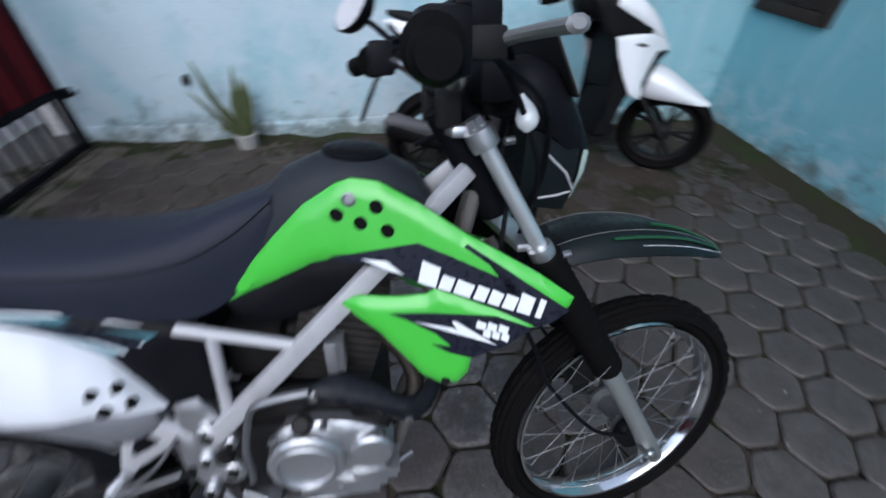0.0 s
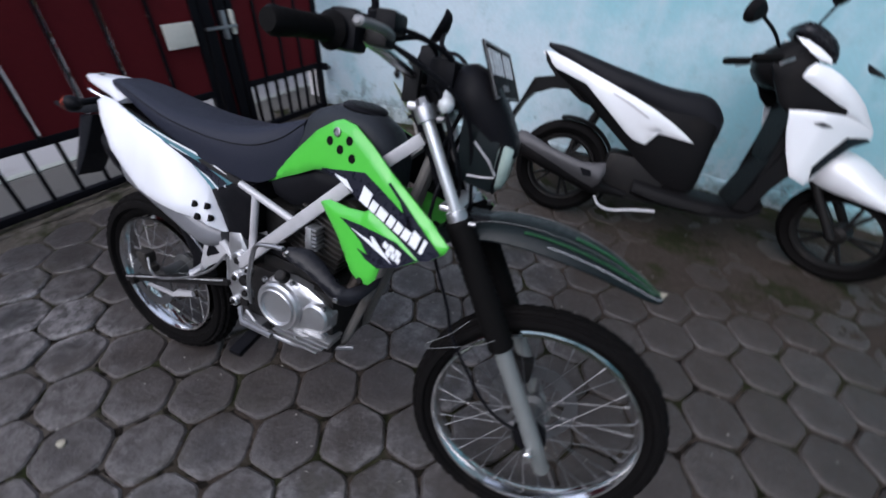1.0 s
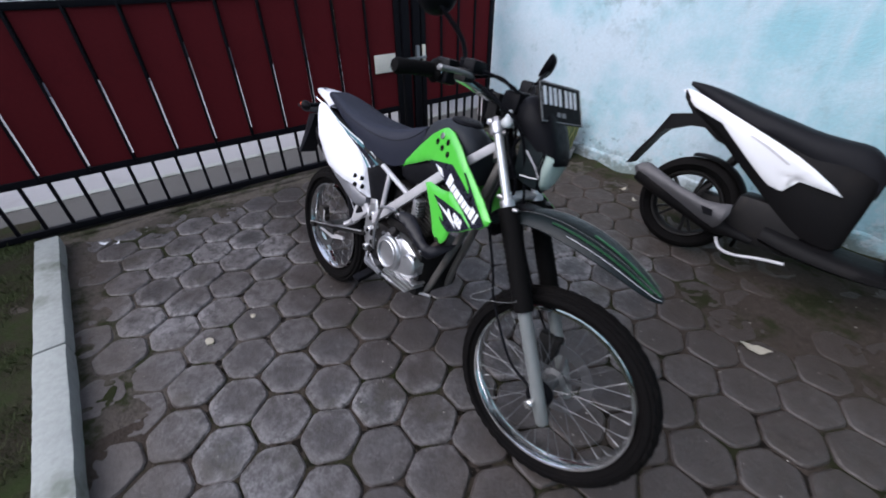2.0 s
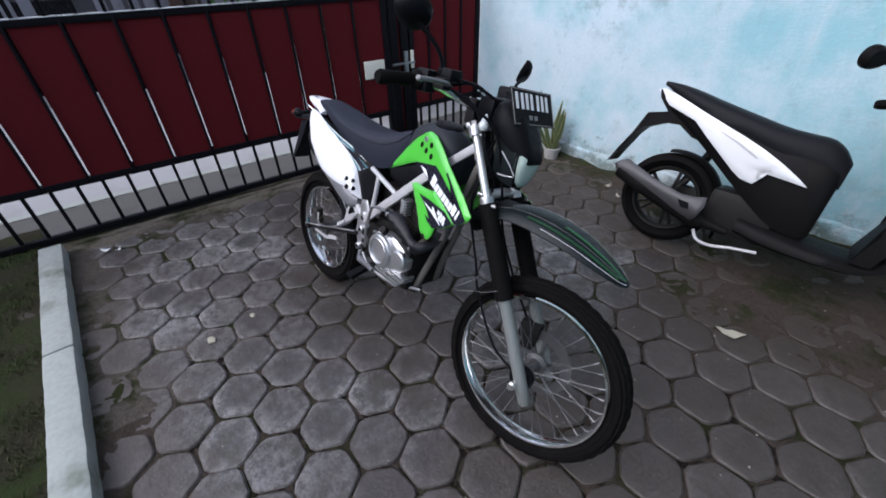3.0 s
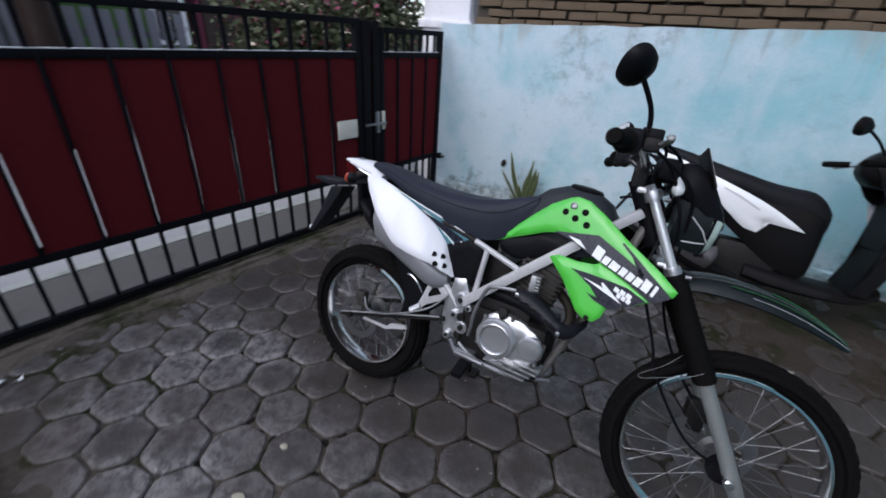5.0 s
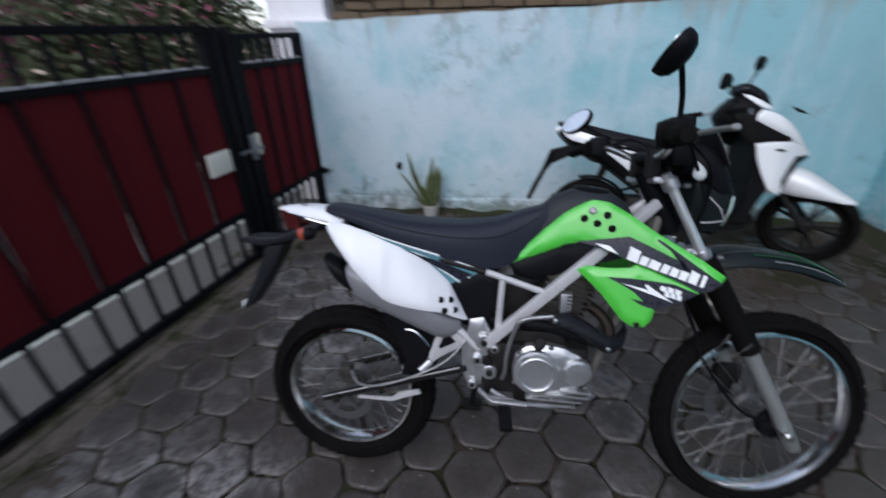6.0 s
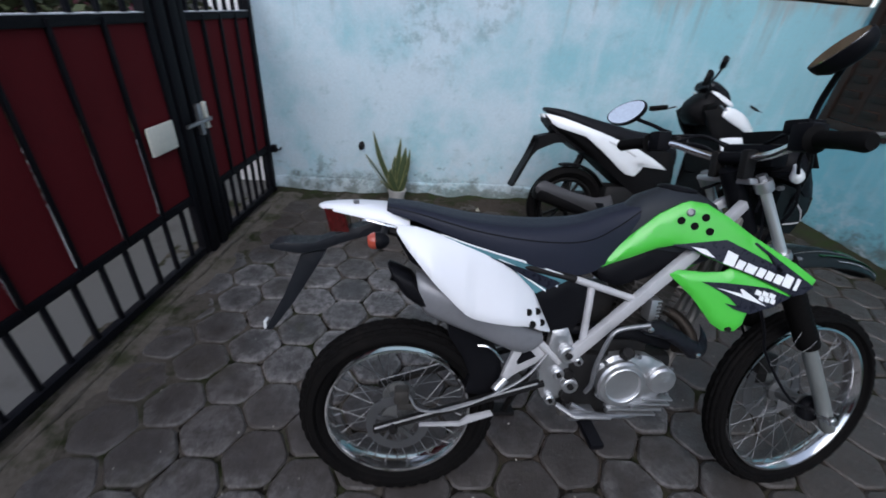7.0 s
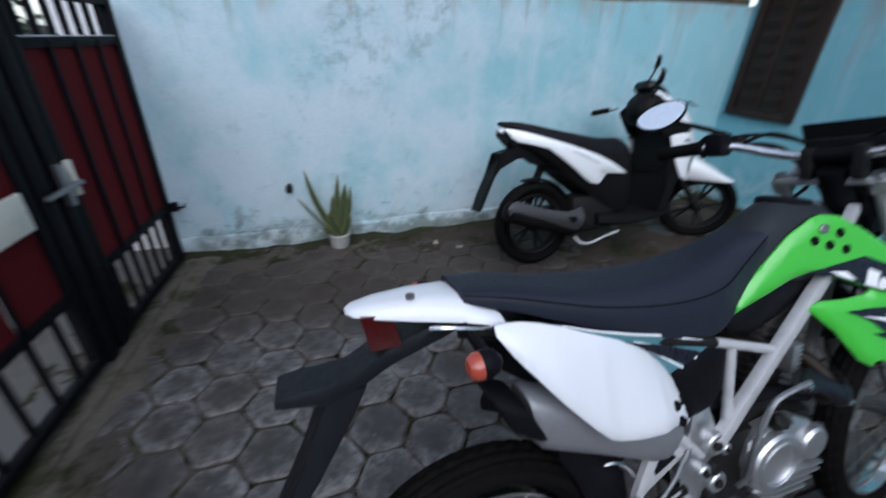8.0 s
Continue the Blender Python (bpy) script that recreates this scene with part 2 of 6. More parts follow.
M = {
    "wall": wall_paint("blue_wall_paint", (0.26, 0.50, 0.555), (0.52, 0.62, 0.675), (0.26, 0.385, 0.42)),
    "wall_side": wall_paint("turquoise_wall_paint", (0.18, 0.44, 0.50), (0.33, 0.53, 0.58), (0.15, 0.34, 0.38)),
    "white_wall": plain("white_plaster", (0.72, 0.70, 0.72), 0.85, dirt=0.3, bump=0.2),
    "grey_wall": plain("grey_plaster", (0.060, 0.060, 0.064), 0.85, dirt=0.3, bump=0.2),
    "brick": plain("old_brick", (0.11, 0.078, 0.050), 0.9, dirt=0.9, dirt_col=(0.07, 0.055, 0.04), coarse=14, bump=0.5),
    "mortar": plain("dark_mortar", (0.07, 0.06, 0.048), 0.95, dirt=0.6, bump=0.4),
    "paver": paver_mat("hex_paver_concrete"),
    "kerb": plain("kerb_concrete", (0.34, 0.36, 0.34), 0.85, dirt=1.0, dirt_col=(0.08, 0.10, 0.06), coarse=5, fine=45, bump=0.5, vary=2.2),
    "strip": soil_mat("dirty_concrete", (0.045, 0.038, 0.031), (0.200, 0.172, 0.145), (0.045, 0.046, 0.026), 0.48, 0.64),
    "apron": plain("grey_sill_concrete", (0.105, 0.102, 0.098), 0.8, dirt=0.7, dirt_col=(0.05, 0.045, 0.04), coarse=4, bump=0.2),
    "road": plain("pale_concrete_road", (0.33, 0.33, 0.34), 0.85, dirt=0.45, coarse=2, bump=0.2),
    "soil": soil_mat("joint_soil", (0.006, 0.005, 0.004), (0.021, 0.017, 0.014), (0.018, 0.021, 0.009), 0.5, 0.62),
    "drift_pale": soil_mat("swept_earth_pale", (0.034, 0.028, 0.023), (0.140, 0.121, 0.105), (0.026, 0.030, 0.013), 0.46, 0.60),
    "drift": soil_mat("swept_earth", (0.019, 0.015, 0.012), (0.088, 0.070, 0.058), (0.024, 0.026, 0.012), 0.47, 0.62),
    "moss": soil_mat("moss_bed", (0.018, 0.018, 0.011), (0.055, 0.048, 0.033), (0.030, 0.042, 0.015), 0.42, 0.62),
    "grass": plain("grass_blade", (0.050, 0.060, 0.022), 0.7, dirt=0.9, dirt_col=(0.095, 0.075, 0.04), coarse=25, bump=0),
    "gate_black": plain("gate_black_paint", (0.007, 0.007, 0.009), 0.5, dirt=0.25, dirt_col=(0.025, 0.02, 0.018), bump=0.08, spec=0.07),
    "gate_red": plain("gate_red_paint", (0.104, 0.0135, 0.0160), 0.60, dirt=0.8, dirt_col=(0.015, 0.005, 0.006), coarse=2.6, fine=60, bump=0.04, spec=0.03),
    "ledge_dust": plain("pale_ledge_shine", (0.60, 0.60, 0.61), 0.6, dirt=0.8, dirt_col=(0.03, 0.03, 0.03), coarse=9, bump=0.1, vary=2.0),
    "cream": plain("cream_enamel", (0.78, 0.74, 0.63), 0.4, dirt=0.3),
    "green": plain("green_plastic", (0.075, 0.47, 0.045), 0.30, dirt=0.06, fine=40, bump=0.0, coat=0.4, vary=0.25, spec=0.5),
    "white": plain("white_plastic", (0.70, 0.70, 0.73), 0.33, dirt=0.05, dirt_col=(0.5, 0.48, 0.45), fine=30, bump=0.0, coat=0.3, vary=0.15, spec=0.5),
    "scooter_white": plain("scooter_white_paint", (0.74, 0.74, 0.75), 0.22, dirt=0.15, dirt_col=(0.5, 0.47, 0.43), fine=30, bump=0.0, coat=0.6, vary=0.15, spec=0.5),
    "black": plain("black_plastic", (0.0055, 0.0055, 0.007), 0.45, dirt=0.15, dirt_col=(0.022, 0.020, 0.019), bump=0.05, spec=0.08),
    "scooter_seat": plain("scooter_seat_vinyl", (0.009, 0.009, 0.011), 0.55, dirt=0.15, dirt_col=(0.025, 0.024, 0.024), fine=200, bump=0.08, spec=0.12),
    "scooter_black": plain("dusty_black_plastic", (0.006, 0.0056, 0.006), 0.5, dirt=0.45, dirt_col=(0.017, 0.014, 0.0125), coarse=6, fine=120, bump=0.05, spec=0.09),
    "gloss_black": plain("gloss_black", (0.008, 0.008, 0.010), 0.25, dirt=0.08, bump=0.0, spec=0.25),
    "vinyl": plain("seat_vinyl", (0.017, 0.019, 0.030), 0.50, dirt=0.15, dirt_col=(0.04, 0.04, 0.05), fine=260, bump=0.12, spec=0.16),
    "tank": plain("tank_grey_plastic", (0.022, 0.025, 0.030), 0.45, dirt=0.2, dirt_col=(0.03, 0.03, 0.03), bump=0.03, spec=0.14),
    "arm_plastic": plain("dusty_arm_plastic", (0.011, 0.012, 0.015), 0.42, dirt=0.2, dirt_col=(0.02, 0.02, 0.02), bump=0.03, spec=0.14),
    "rubber": plain("tyre_rubber", (0.005, 0.0045, 0.0045), 0.8, dirt=0.3, dirt_col=(0.020, 0.016, 0.014), coarse=14, bump=0.15, spec=0.06),
    "gaiter": plain("gaiter_rubber", (0.0045, 0.0042, 0.0042), 0.7, dirt=0.12, dirt_col=(0.014, 0.012, 0.011), bump=0.05, spec=0.06),
    "silver": plain("silver_paint", (0.48, 0.47, 0.48), 0.40, metal=0.2, dirt=0.35, dirt_col=(0.12, 0.11, 0.10), fine=50, bump=0.02),
    "alloy": plain("cast_alloy", (0.55, 0.55, 0.56), 0.36, metal=0.9, dirt=0.5, dirt_col=(0.10, 0.09, 0.08), coarse=16, bump=0.06),
    "chrome": plain("polished_alloy", (0.86, 0.85, 0.84), 0.23, metal=1.0, dirt=0.06, dirt_col=(0.35, 0.33, 0.3), bump=0.0, vary=0.15),
    "fork_chrome": plain("brushed_fork_chrome", (0.74, 0.75, 0.75), 0.34, metal=0.75, dirt=0.08, dirt_col=(0.3, 0.3, 0.3), bump=0.0, vary=0.15),
    "lever_alloy": plain("worn_lever_alloy", (0.24, 0.24, 0.24), 0.45, metal=0.5, dirt=0.25, bump=0.02),
    "spoke_steel": plain("dull_spoke_steel", (0.16, 0.16, 0.165), 0.40, metal=0.8, dirt=0.3, bump=0.0),
    "steel": plain("dull_steel", (0.30, 0.30, 0.31), 0.42, metal=0.9, dirt=0.5, bump=0.05),
    "disc_steel": plain("worn_disc_steel", (0.15, 0.15, 0.155), 0.40, metal=0.8, dirt=0.4, bump=0.03),
    "hub_grey": plain("cast_hub_grey", (0.12, 0.12, 0.12), 0.5, metal=0.5, dirt=0.5, dirt_col=(0.05, 0.045, 0.04), coarse=16, bump=0.05),
    "rim_chrome": plain("polished_rim", (0.80, 0.80, 0.80), 0.13, metal=1.0, dirt=0.10, dirt_col=(0.25, 0.23, 0.21), bump=0.0, vary=0.2),
    "tube_grey": plain("worn_grey_tube", (0.15, 0.14, 0.13), 0.45, metal=0.3, dirt=0.6, dirt_col=(0.05, 0.04, 0.03), coarse=14, bump=0.03),
    "dark_steel": plain("dark_engine_metal", (0.017, 0.016, 0.016), 0.5, metal=0.4, dirt=0.5, dirt_col=(0.04, 0.033, 0.027), coarse=20, bump=0.1, spec=0.15),
    "cylinder_alloy": plain("weathered_cylinder_alloy", (0.055, 0.050, 0.046), 0.5, metal=0.5, dirt=0.7, dirt_col=(0.03, 0.025, 0.02), coarse=22, bump=0.12, spec=0.3),
    "header_pipe": plain("browned_header_steel", (0.028, 0.022, 0.018), 0.5, metal=0.6, dirt=0.6, dirt_col=(0.035, 0.03, 0.028), coarse=18, bump=0.06),
    "shield_black": plain("worn_gloss_black", (0.008, 0.008, 0.011), 0.34, dirt=0.1, dirt_col=(0.02, 0.018, 0.018), bump=0.02, spec=0.22),
    "plate_black": plain("matt_plate_black", (0.012, 0.012, 0.013), 0.7, dirt=0.3, dirt_col=(0.03, 0.028, 0.026), bump=0.03, spec=0.1),
    "fork_grey": plain("fork_leg_grey", (0.21, 0.22, 0.215), 0.45, metal=0.3, dirt=0.4, dirt_col=(0.12, 0.12, 0.10), coarse=12, bump=0.03),
    "muffler_can": plain("brushed_muffler", (0.20, 0.20, 0.215), 0.40, metal=0.3, dirt=0.3),
    "muffler": plain("muffler_grey", (0.075, 0.072, 0.075), 0.45, metal=0.4, dirt=0.3),
    "red_lens": plain("red_lens", (0.055, 0.005, 0.006), 0.12, dirt=0.1, bump=0.0, coat=0.6, spec=0.5),
    "amber_lens": plain("amber_lens", (0.34, 0.06, 0.035), 0.15, dirt=0.1, bump=0.0, coat=0.6),
    "clear_lens": plain("clear_lens", (0.62, 0.64, 0.64), 0.10, dirt=0.15, bump=0.0, coat=0.8, spec=0.6),
    "lens_green": plain("headlight_lens", (0.44, 0.53, 0.47), 0.12, dirt=0.35, dirt_col=(0.16, 0.22, 0.18), coarse=30, bump=0.0, coat=0.7, spec=0.5),
    "plate_grey": plain("worn_plate_grey", (0.22, 0.22, 0.22), 0.6, dirt=0.5, bump=0.0),
    "mirror": plain("mirror_glass", (0.92, 0.92, 0.93), 0.03, metal=1.0, dirt=0.0, bump=0.0),
    "ink_black": plain("graphic_black", (0.012, 0.013, 0.022), 0.3, dirt=0.05, bump=0.0, coat=0.3),
    "ink_white": plain("graphic_white", (0.80, 0.81, 0.82), 0.35, dirt=0.08, bump=0.0),
    "ink_teal": plain("graphic_teal", (0.085, 0.20, 0.235), 0.35, dirt=0.1, bump=0.0),
    "ink_green": plain("graphic_dark_green", (0.016, 0.075, 0.030), 0.35, dirt=0.1, bump=0.0),
    "fender": plain("fender_black_green", (0.0065, 0.010, 0.011), 0.40, dirt=0.25, dirt_col=(0.014, 0.026, 0.020), coarse=6, bump=0.0, spec=0.20),
    "plant": plain("succulent_leaf", (0.048, 0.068, 0.030), 0.5, dirt=0.7, dirt_col=(0.13, 0.125, 0.05), coarse=20, bump=0.05),
    "plant_edge": plain("succulent_margin", (0.20, 0.195, 0.085), 0.55, dirt=0.4, dirt_col=(0.12, 0.13, 0.05), bump=0.0),
    "pot": plain("pale_pot", (0.38, 0.37, 0.35), 0.8, dirt=0.6, bump=0.2),
    "grit": plain("pale_grit", (0.34, 0.32, 0.29), 0.8, dirt=0.8, dirt_col=(0.12, 0.10, 0.08), coarse=30, bump=0.0),
    "leaf_dry": plain("dry_leaf", (0.36, 0.33, 0.26), 0.7, dirt=0.4),
    "wood": plain("dark_stained_wood", (0.026, 0.015, 0.011), 0.5, dirt=0.4, fine=30, bump=0.08),
    "bush": plain("bush_leaf", (0.054, 0.066, 0.029), 0.6, dirt=0.5, dirt_col=(0.10, 0.09, 0.04), coarse=12, bump=0),
    "blossom": plain("pale_blossom", (0.52, 0.43, 0.34), 0.7, dirt=0.2, bump=0),
    "blossom_pink": plain("pink_blossom", (0.30, 0.085, 0.13), 0.7, dirt=0.3, bump=0),
    "house_pink": plain("rose_house_paint", (0.16, 0.04, 0.065), 0.8, dirt=0.3),
    "house_green": plain("green_house_paint", (0.045, 0.10, 0.022), 0.8, dirt=0.3),
    "fence_paint": plain("grey_fence_paint", (0.15, 0.15, 0.17), 0.8, dirt=0.4),
    "roof": plain("clay_roof_tile", (0.16, 0.08, 0.055), 0.8, dirt=0.5),
    "window_glass": plain("dark_window_glass", (0.02, 0.022, 0.026), 0.06, dirt=0.1, bump=0, spec=0.5),
}


# ---- mesh helpers ----
def spline(pts, n):
    """n points along a smooth curve through pts (any dimension)."""
    p = np.array(pts, float)
    q = np.vstack([2 * p[0] - p[1], p, 2 * p[-1] - p[-2]])
    out = []
    for u in np.linspace(0, len(p) - 1, n):
        i = min(int(u), len(p) - 2)
        f = u - i
        a, b, c, d = q[i], q[i + 1], q[i + 2], q[i + 3]
        out.append(0.5 * (2 * b + (c - a) * f + (2 * a - 5 * b + 4 * c - d) * f * f + (3 * b - a - 3 * c + d) * f ** 3))
    return [tuple(v) for v in out]


def box(x0, x1, y0, y1, z0, z1, bevel=0.0):
    bm = bmesh.new()
    bmesh.ops.create_cube(bm, size=1.0, matrix=Matrix.LocRotScale(((x0 + x1) / 2, (y0 + y1) / 2, (z0 + z1) / 2), None, (x1 - x0, y1 - y0, z1 - z0)))
    if bevel:
        bmesh.ops.bevel(bm, geom=bm.edges[:], offset=bevel, segments=2, affect="EDGES", profile=0.6)
    return bm


def join(*bms):
    """All into the first."""
    a = bms[0]
    for b in bms[1:]:
        me = bpy.data.meshes.new("tmp")
        b.to_mesh(me)
        b.free()
        a.from_mesh(me)
        bpy.data.meshes.remove(me)
    return a


def ring_axes(d):
    d = Vector(d).normalized()
    u = d.cross(Vector((0, 0, 1)) if abs(d.z) < 0.9 else Vector((0, 1, 0))).normalized()
    return d, u, d.cross(u).normalized()


def rings(bm, loops, closed=False, cap=True):
    vs = [[bm.verts.new(p) for p in lp] for lp in loops]
    m = len(vs[0])
    pairs = list(zip(vs, vs[1:])) + ([(vs[-1], vs[0])] if closed else [])
    for a, b in pairs:
        for i in range(m):
            bm.faces.new((a[i], a[(i + 1) % m], b[(i + 1) % m], b[i]))
    if cap and not closed:
        bm.faces.new(vs[0][::-1])
        bm.faces.new(vs[-1])
    bmesh.ops.recalc_face_normals(bm, faces=bm.faces[:])
    return bm


def tube(pts, r, seg=12, closed=False, flat=1.0):
    """A round bar along pts; r is one radius or one for each point."""
    pts = [Vector(p) for p in pts]
    rr = r if isinstance(r, (list, tuple)) else [r] * len(pts)
    loops, u = [], None
    for i, p in enumerate(pts):
        a, b = pts[max(i - 1, 0)], pts[min(i + 1, len(pts) - 1)]
        if closed:
            a, b = pts[i - 1], pts[(i + 1) % len(pts)]
        d = (b - a).normalized()
        if u is None:
            d, u, w = ring_axes(d)
        u = (u - d * u.dot(d)).normalized()
        w = d.cross(u)
        loops.append([p + (u * math.cos(t) + w * math.sin(t) * flat) * rr[i] for t in [2 * math.pi * k / seg for k in range(seg)]])
    return rings(bmesh.new(), loops, closed)


def lathe(profile, c, axis, seg=32):
    """profile: (radius, along) pairs, turned about axis through c."""
    d, u, w = ring_axes(axis)
    c = Vector(c)
    loops = [[c + d * h + (u * math.cos(t) + w * math.sin(t)) * max(r, 1e-4) for t in [2 * math.pi * k / seg for k in range(seg)]] for r, h in profile]
    return rings(bmesh.new(), loops)


def hoop(profile, c, seg=64):
    """A closed ring about the y axis through c: profile is a closed loop of (radius, y)."""
    c = Vector(c)
    loops = [[c + Vector((r * math.cos(t), y, r * math.sin(t))) for r, y in profile] for t in [2 * math.pi * k / seg for k in range(seg)]]
    return rings(bmesh.new(), loops, closed=True)


def beam(a, b, w, h, bevel=0.003, up=(0, 0, 1)):
    """A rectangular bar from a to b: w across, h in the sense of up."""
    a, b = Vector(a), Vector(b)
    d = (b - a).normalized()
    s = d.cross(Vector(up)).normalized()
    t = s.cross(d)
    bm = box(-w / 2, w / 2, -h / 2, h / 2, 0, (b - a).length, bevel)
    rot = Matrix((s, t, d)).transposed().to_4x4()
    bm.transform(Matrix.Translation(a) @ rot)
    bmesh.ops.recalc_face_normals(bm, faces=bm.faces[:])
    return bm


def edge_gap(p, poly):
    best = 9.0
    for (ax, az), (bx, bz) in zip(poly, poly[1:] + poly[:1]):
        dx, dz = bx - ax, bz - az
        k = max(0.0, min(1.0, ((p[0] - ax) * dx + (p[1] - az) * dz) / (dx * dx + dz * dz + 1e-12)))
        best = min(best, math.hypot(p[0] - ax - k * dx, p[1] - az - k * dz))
    return best


def sheet(poly, f, thick, roll=0.0, roll_w=0.02, step=0.02):
    """A shaped panel: the outline poly in x, z, laid on the surface y = f(x, z), its rim rolled inwards by roll; f < 0 is the right side."""
    poly = [tuple(p) for p in poly]
    bm = bmesh.new()
    face = bm.faces.new([bm.verts.new((x, 0, z)) for x, z in poly])
    bmesh.ops.triangulate(bm, faces=[face])
    xs, zs = [p[0] for p in poly], [p[1] for p in poly]
    for lo, hi, no in ((min(xs), max(xs), (1, 0, 0)), (min(zs), max(zs), (0, 0, 1))):
        k = lo + step
        while k < hi - 1e-4:
            bmesh.ops.bisect_plane(bm, geom=bm.verts[:] + bm.edges[:] + bm.faces[:], plane_co=Vector(no) * k, plane_no=no)
            k += step
    bmesh.ops.dissolve_degenerate(bm, dist=1e-5, edges=bm.edges[:])
    side = -1.0 if f(sum(xs) / len(xs), sum(zs) / len(zs)) < 0 else 1.0
    for v in bm.verts:
        y = f(v.co.x, v.co.z)
        if roll:
            g = max(0.0, 1 - edge_gap((v.co.x, v.co.z), poly) / roll_w)
            y -= side * roll * g * g
        v.co.y = y
    bm.normal_update()
    if sum(fc.normal.y * fc.calc_area() for fc in bm.faces) * side < 0:
        bmesh.ops.reverse_faces(bm, faces=bm.faces[:])
    top = bm.faces[:]
    ext = bmesh.ops.extrude_face_region(bm, geom=top)
    for v in ext["geom"]:
        if isinstance(v, bmesh.types.BMVert):
            v.co.y -= side * thick
    bmesh.ops.recalc_face_normals(bm, faces=bm.faces[:])
    return bm


def flipped(bm):
    """The mirror image on the other side."""
    b = bm.copy()
    for v in b.verts:
        v.co.y = -v.co.y
    bmesh.ops.reverse_faces(b, faces=b.faces[:])
    return b


def mesh_of(name, bm, sharp=35):
    me = bpy.data.meshes.new(name)
    bm.to_mesh(me)
    bm.free()
    for p in me.polygons:
        p.use_smooth = True
    me.set_sharp_from_angle(angle=radians(sharp))
    return me


def part(name, bm, material, parent, label="", sharp=35):
    me = mesh_of(name, bm, sharp)
    me.materials.append(M[material])
    ob = new(name, me)
    ob.parent = parent
    if label:
        tagged(ob, label)
    return ob


def again(ob, parent, m=None):
    """One more of the same mesh."""
    o = new(ob.name.split(".")[0], ob.data)
    o.parent = parent
    if m is not None:
        o.matrix_basis = m
    if "label" in ob:
        o["label"] = ob["label"]
    return o


def thing(name, label, category, group="", m=None):
    ob = new(name)
    ob.empty_display_size = 0.1
    if m is not None:
        ob.matrix_basis = m
    return tagged(ob, label, category, group)


def structure(name, bm, material, label):
    return tagged(part(name, bm, material, None, label), kind="structure")

# ---- the yard: ground, walls, gate ----
rng = random.Random(4)
WALL_Y, SIDE_X = 2.30, 3.21
GATE_FOOT, GATE_TURN = Vector((-0.89, 2.256, 0.0)), radians(8.3)
GATE = Matrix.Translation(GATE_FOOT) @ Matrix.Rotation(-GATE_TURN - math.pi / 2, 4, "Z")  # x along the gate away from the wall, y into the yard


def grid_sheet(x0, x1, y0, y1, step, height):
    """A rectangle of ground with its own relief."""
    nx, ny = max(1, round((x1 - x0) / step)), max(1, round((y1 - y0) / step))
    bm = bmesh.new()
    vs = [[bm.verts.new((x0 + (x1 - x0) * i / nx, y0 + (y1 - y0) * j / ny, 0)) for j in range(ny + 1)] for i in range(nx + 1)]
    for row in vs:
        for v in row:
            v.co.z = height(v.co.x, v.co.y)
    for i in range(nx):
        for j in range(ny):
            bm.faces.new((vs[i][j], vs[i + 1][j], vs[i + 1][j + 1], vs[i][j + 1]))
    return bm


def lump(x, y, s, a):
    return a * noise.noise(Vector((x * s, y * s, 0.3)))


# one ground sheet to the horizon
bm = bmesh.new()
bmesh.ops.create_grid(bm, x_segments=40, y_segments=40, size=400.0)
for v in bm.verts:
    v.co.z = -0.013
structure("ground", bm, "soil", "dark soil ground below the paving and beyond")

# damp mossy bed at the foot of the wall
structure("moss_bed", grid_sheet(-0.9, 3.20, 2.02, 2.32, 0.03, lambda x, y: -0.014 + 0.05 * max(0, (y - 2.06) / 0.25) ** 1.5 * (0.6 + lump(x, y, 6, 0.7)) + lump(x, y, 22, 0.008)),
          "moss", "mossy soil strip along the foot of the blue wall")
structure("moss_bed_side", grid_sheet(2.98, 3.22, -1.5, 2.30, 0.03, lambda x, y: -0.014 + 0.062 * max(0, (x - 3.00) / 0.20) ** 1.4 + lump(x, y, 18, 0.010)),
          "moss", "dark damp soil strip along the turquoise wall")
# dirty concrete strip inside the gate, with a broken raised lip
strip = grid_sheet(0.0, 3.30, 0.0, 0.24, 0.022, lambda x, y: 0.006 + lump(x, y, 9, 0.008) + lump(x, y, 30, 0.004) - 0.030 * max(0, (y - 0.10 - lump(x, 4, 3.5, 0.10)) / 0.10))
for v in strip.verts:
    v.co.y += 0.03
strip.transform(GATE)
structure("gate_apron", strip, "strip", "dirty brown concrete strip inside the gate")
lip = tube([(s, 0.075 + lump(s, 0, 5, 0.012), 0.004 + lump(s, 2, 8, 0.012)) for s in np.linspace(0.05, 3.2, 70)], [0.017 + lump(s, 7, 11, 0.006) for s in np.linspace(0.05, 3.2, 70)], 8)
lip.transform(GATE)
structure("gate_lip", lip, "strip", "worn pale concrete lip along the gate")

# kerb and lawn
KERB = pose(-1.215, -1.020, 0, 0, 0, -3.6)
GATE_WAY = Vector((math.cos(GATE_TURN), -math.sin(GATE_TURN)))
KERB_BACK = KERB.inverted()


def drift_height(x, y):
    """Swept earth: it fills the joints and lies over the stones along gate, kerb, wall and under the scooter."""
    near_gate = 1 - (Vector((x, y)) - GATE_FOOT.xy).dot(GATE_WAY) / 0.50
    near_kerb = 1 - ((KERB_BACK @ Vector((x, y, 0))).y - 0.05) / 0.30
    near_wall = (y - 1.72) / 0.40
    corner = min((x - 0.95) / 0.5, (y - 0.85) / 0.45) * 0.8
    k = max(0.0, min(1.0, max(near_gate, near_kerb, near_wall, corner)))
    return -0.0125 + k * (0.0135 + lump(x, y, 5, 0.010) + lump(x + 5, y, 14, 0.005)) + lump(x, y, 31, 0.0030) + lump(x, y, 67, 0.0025)


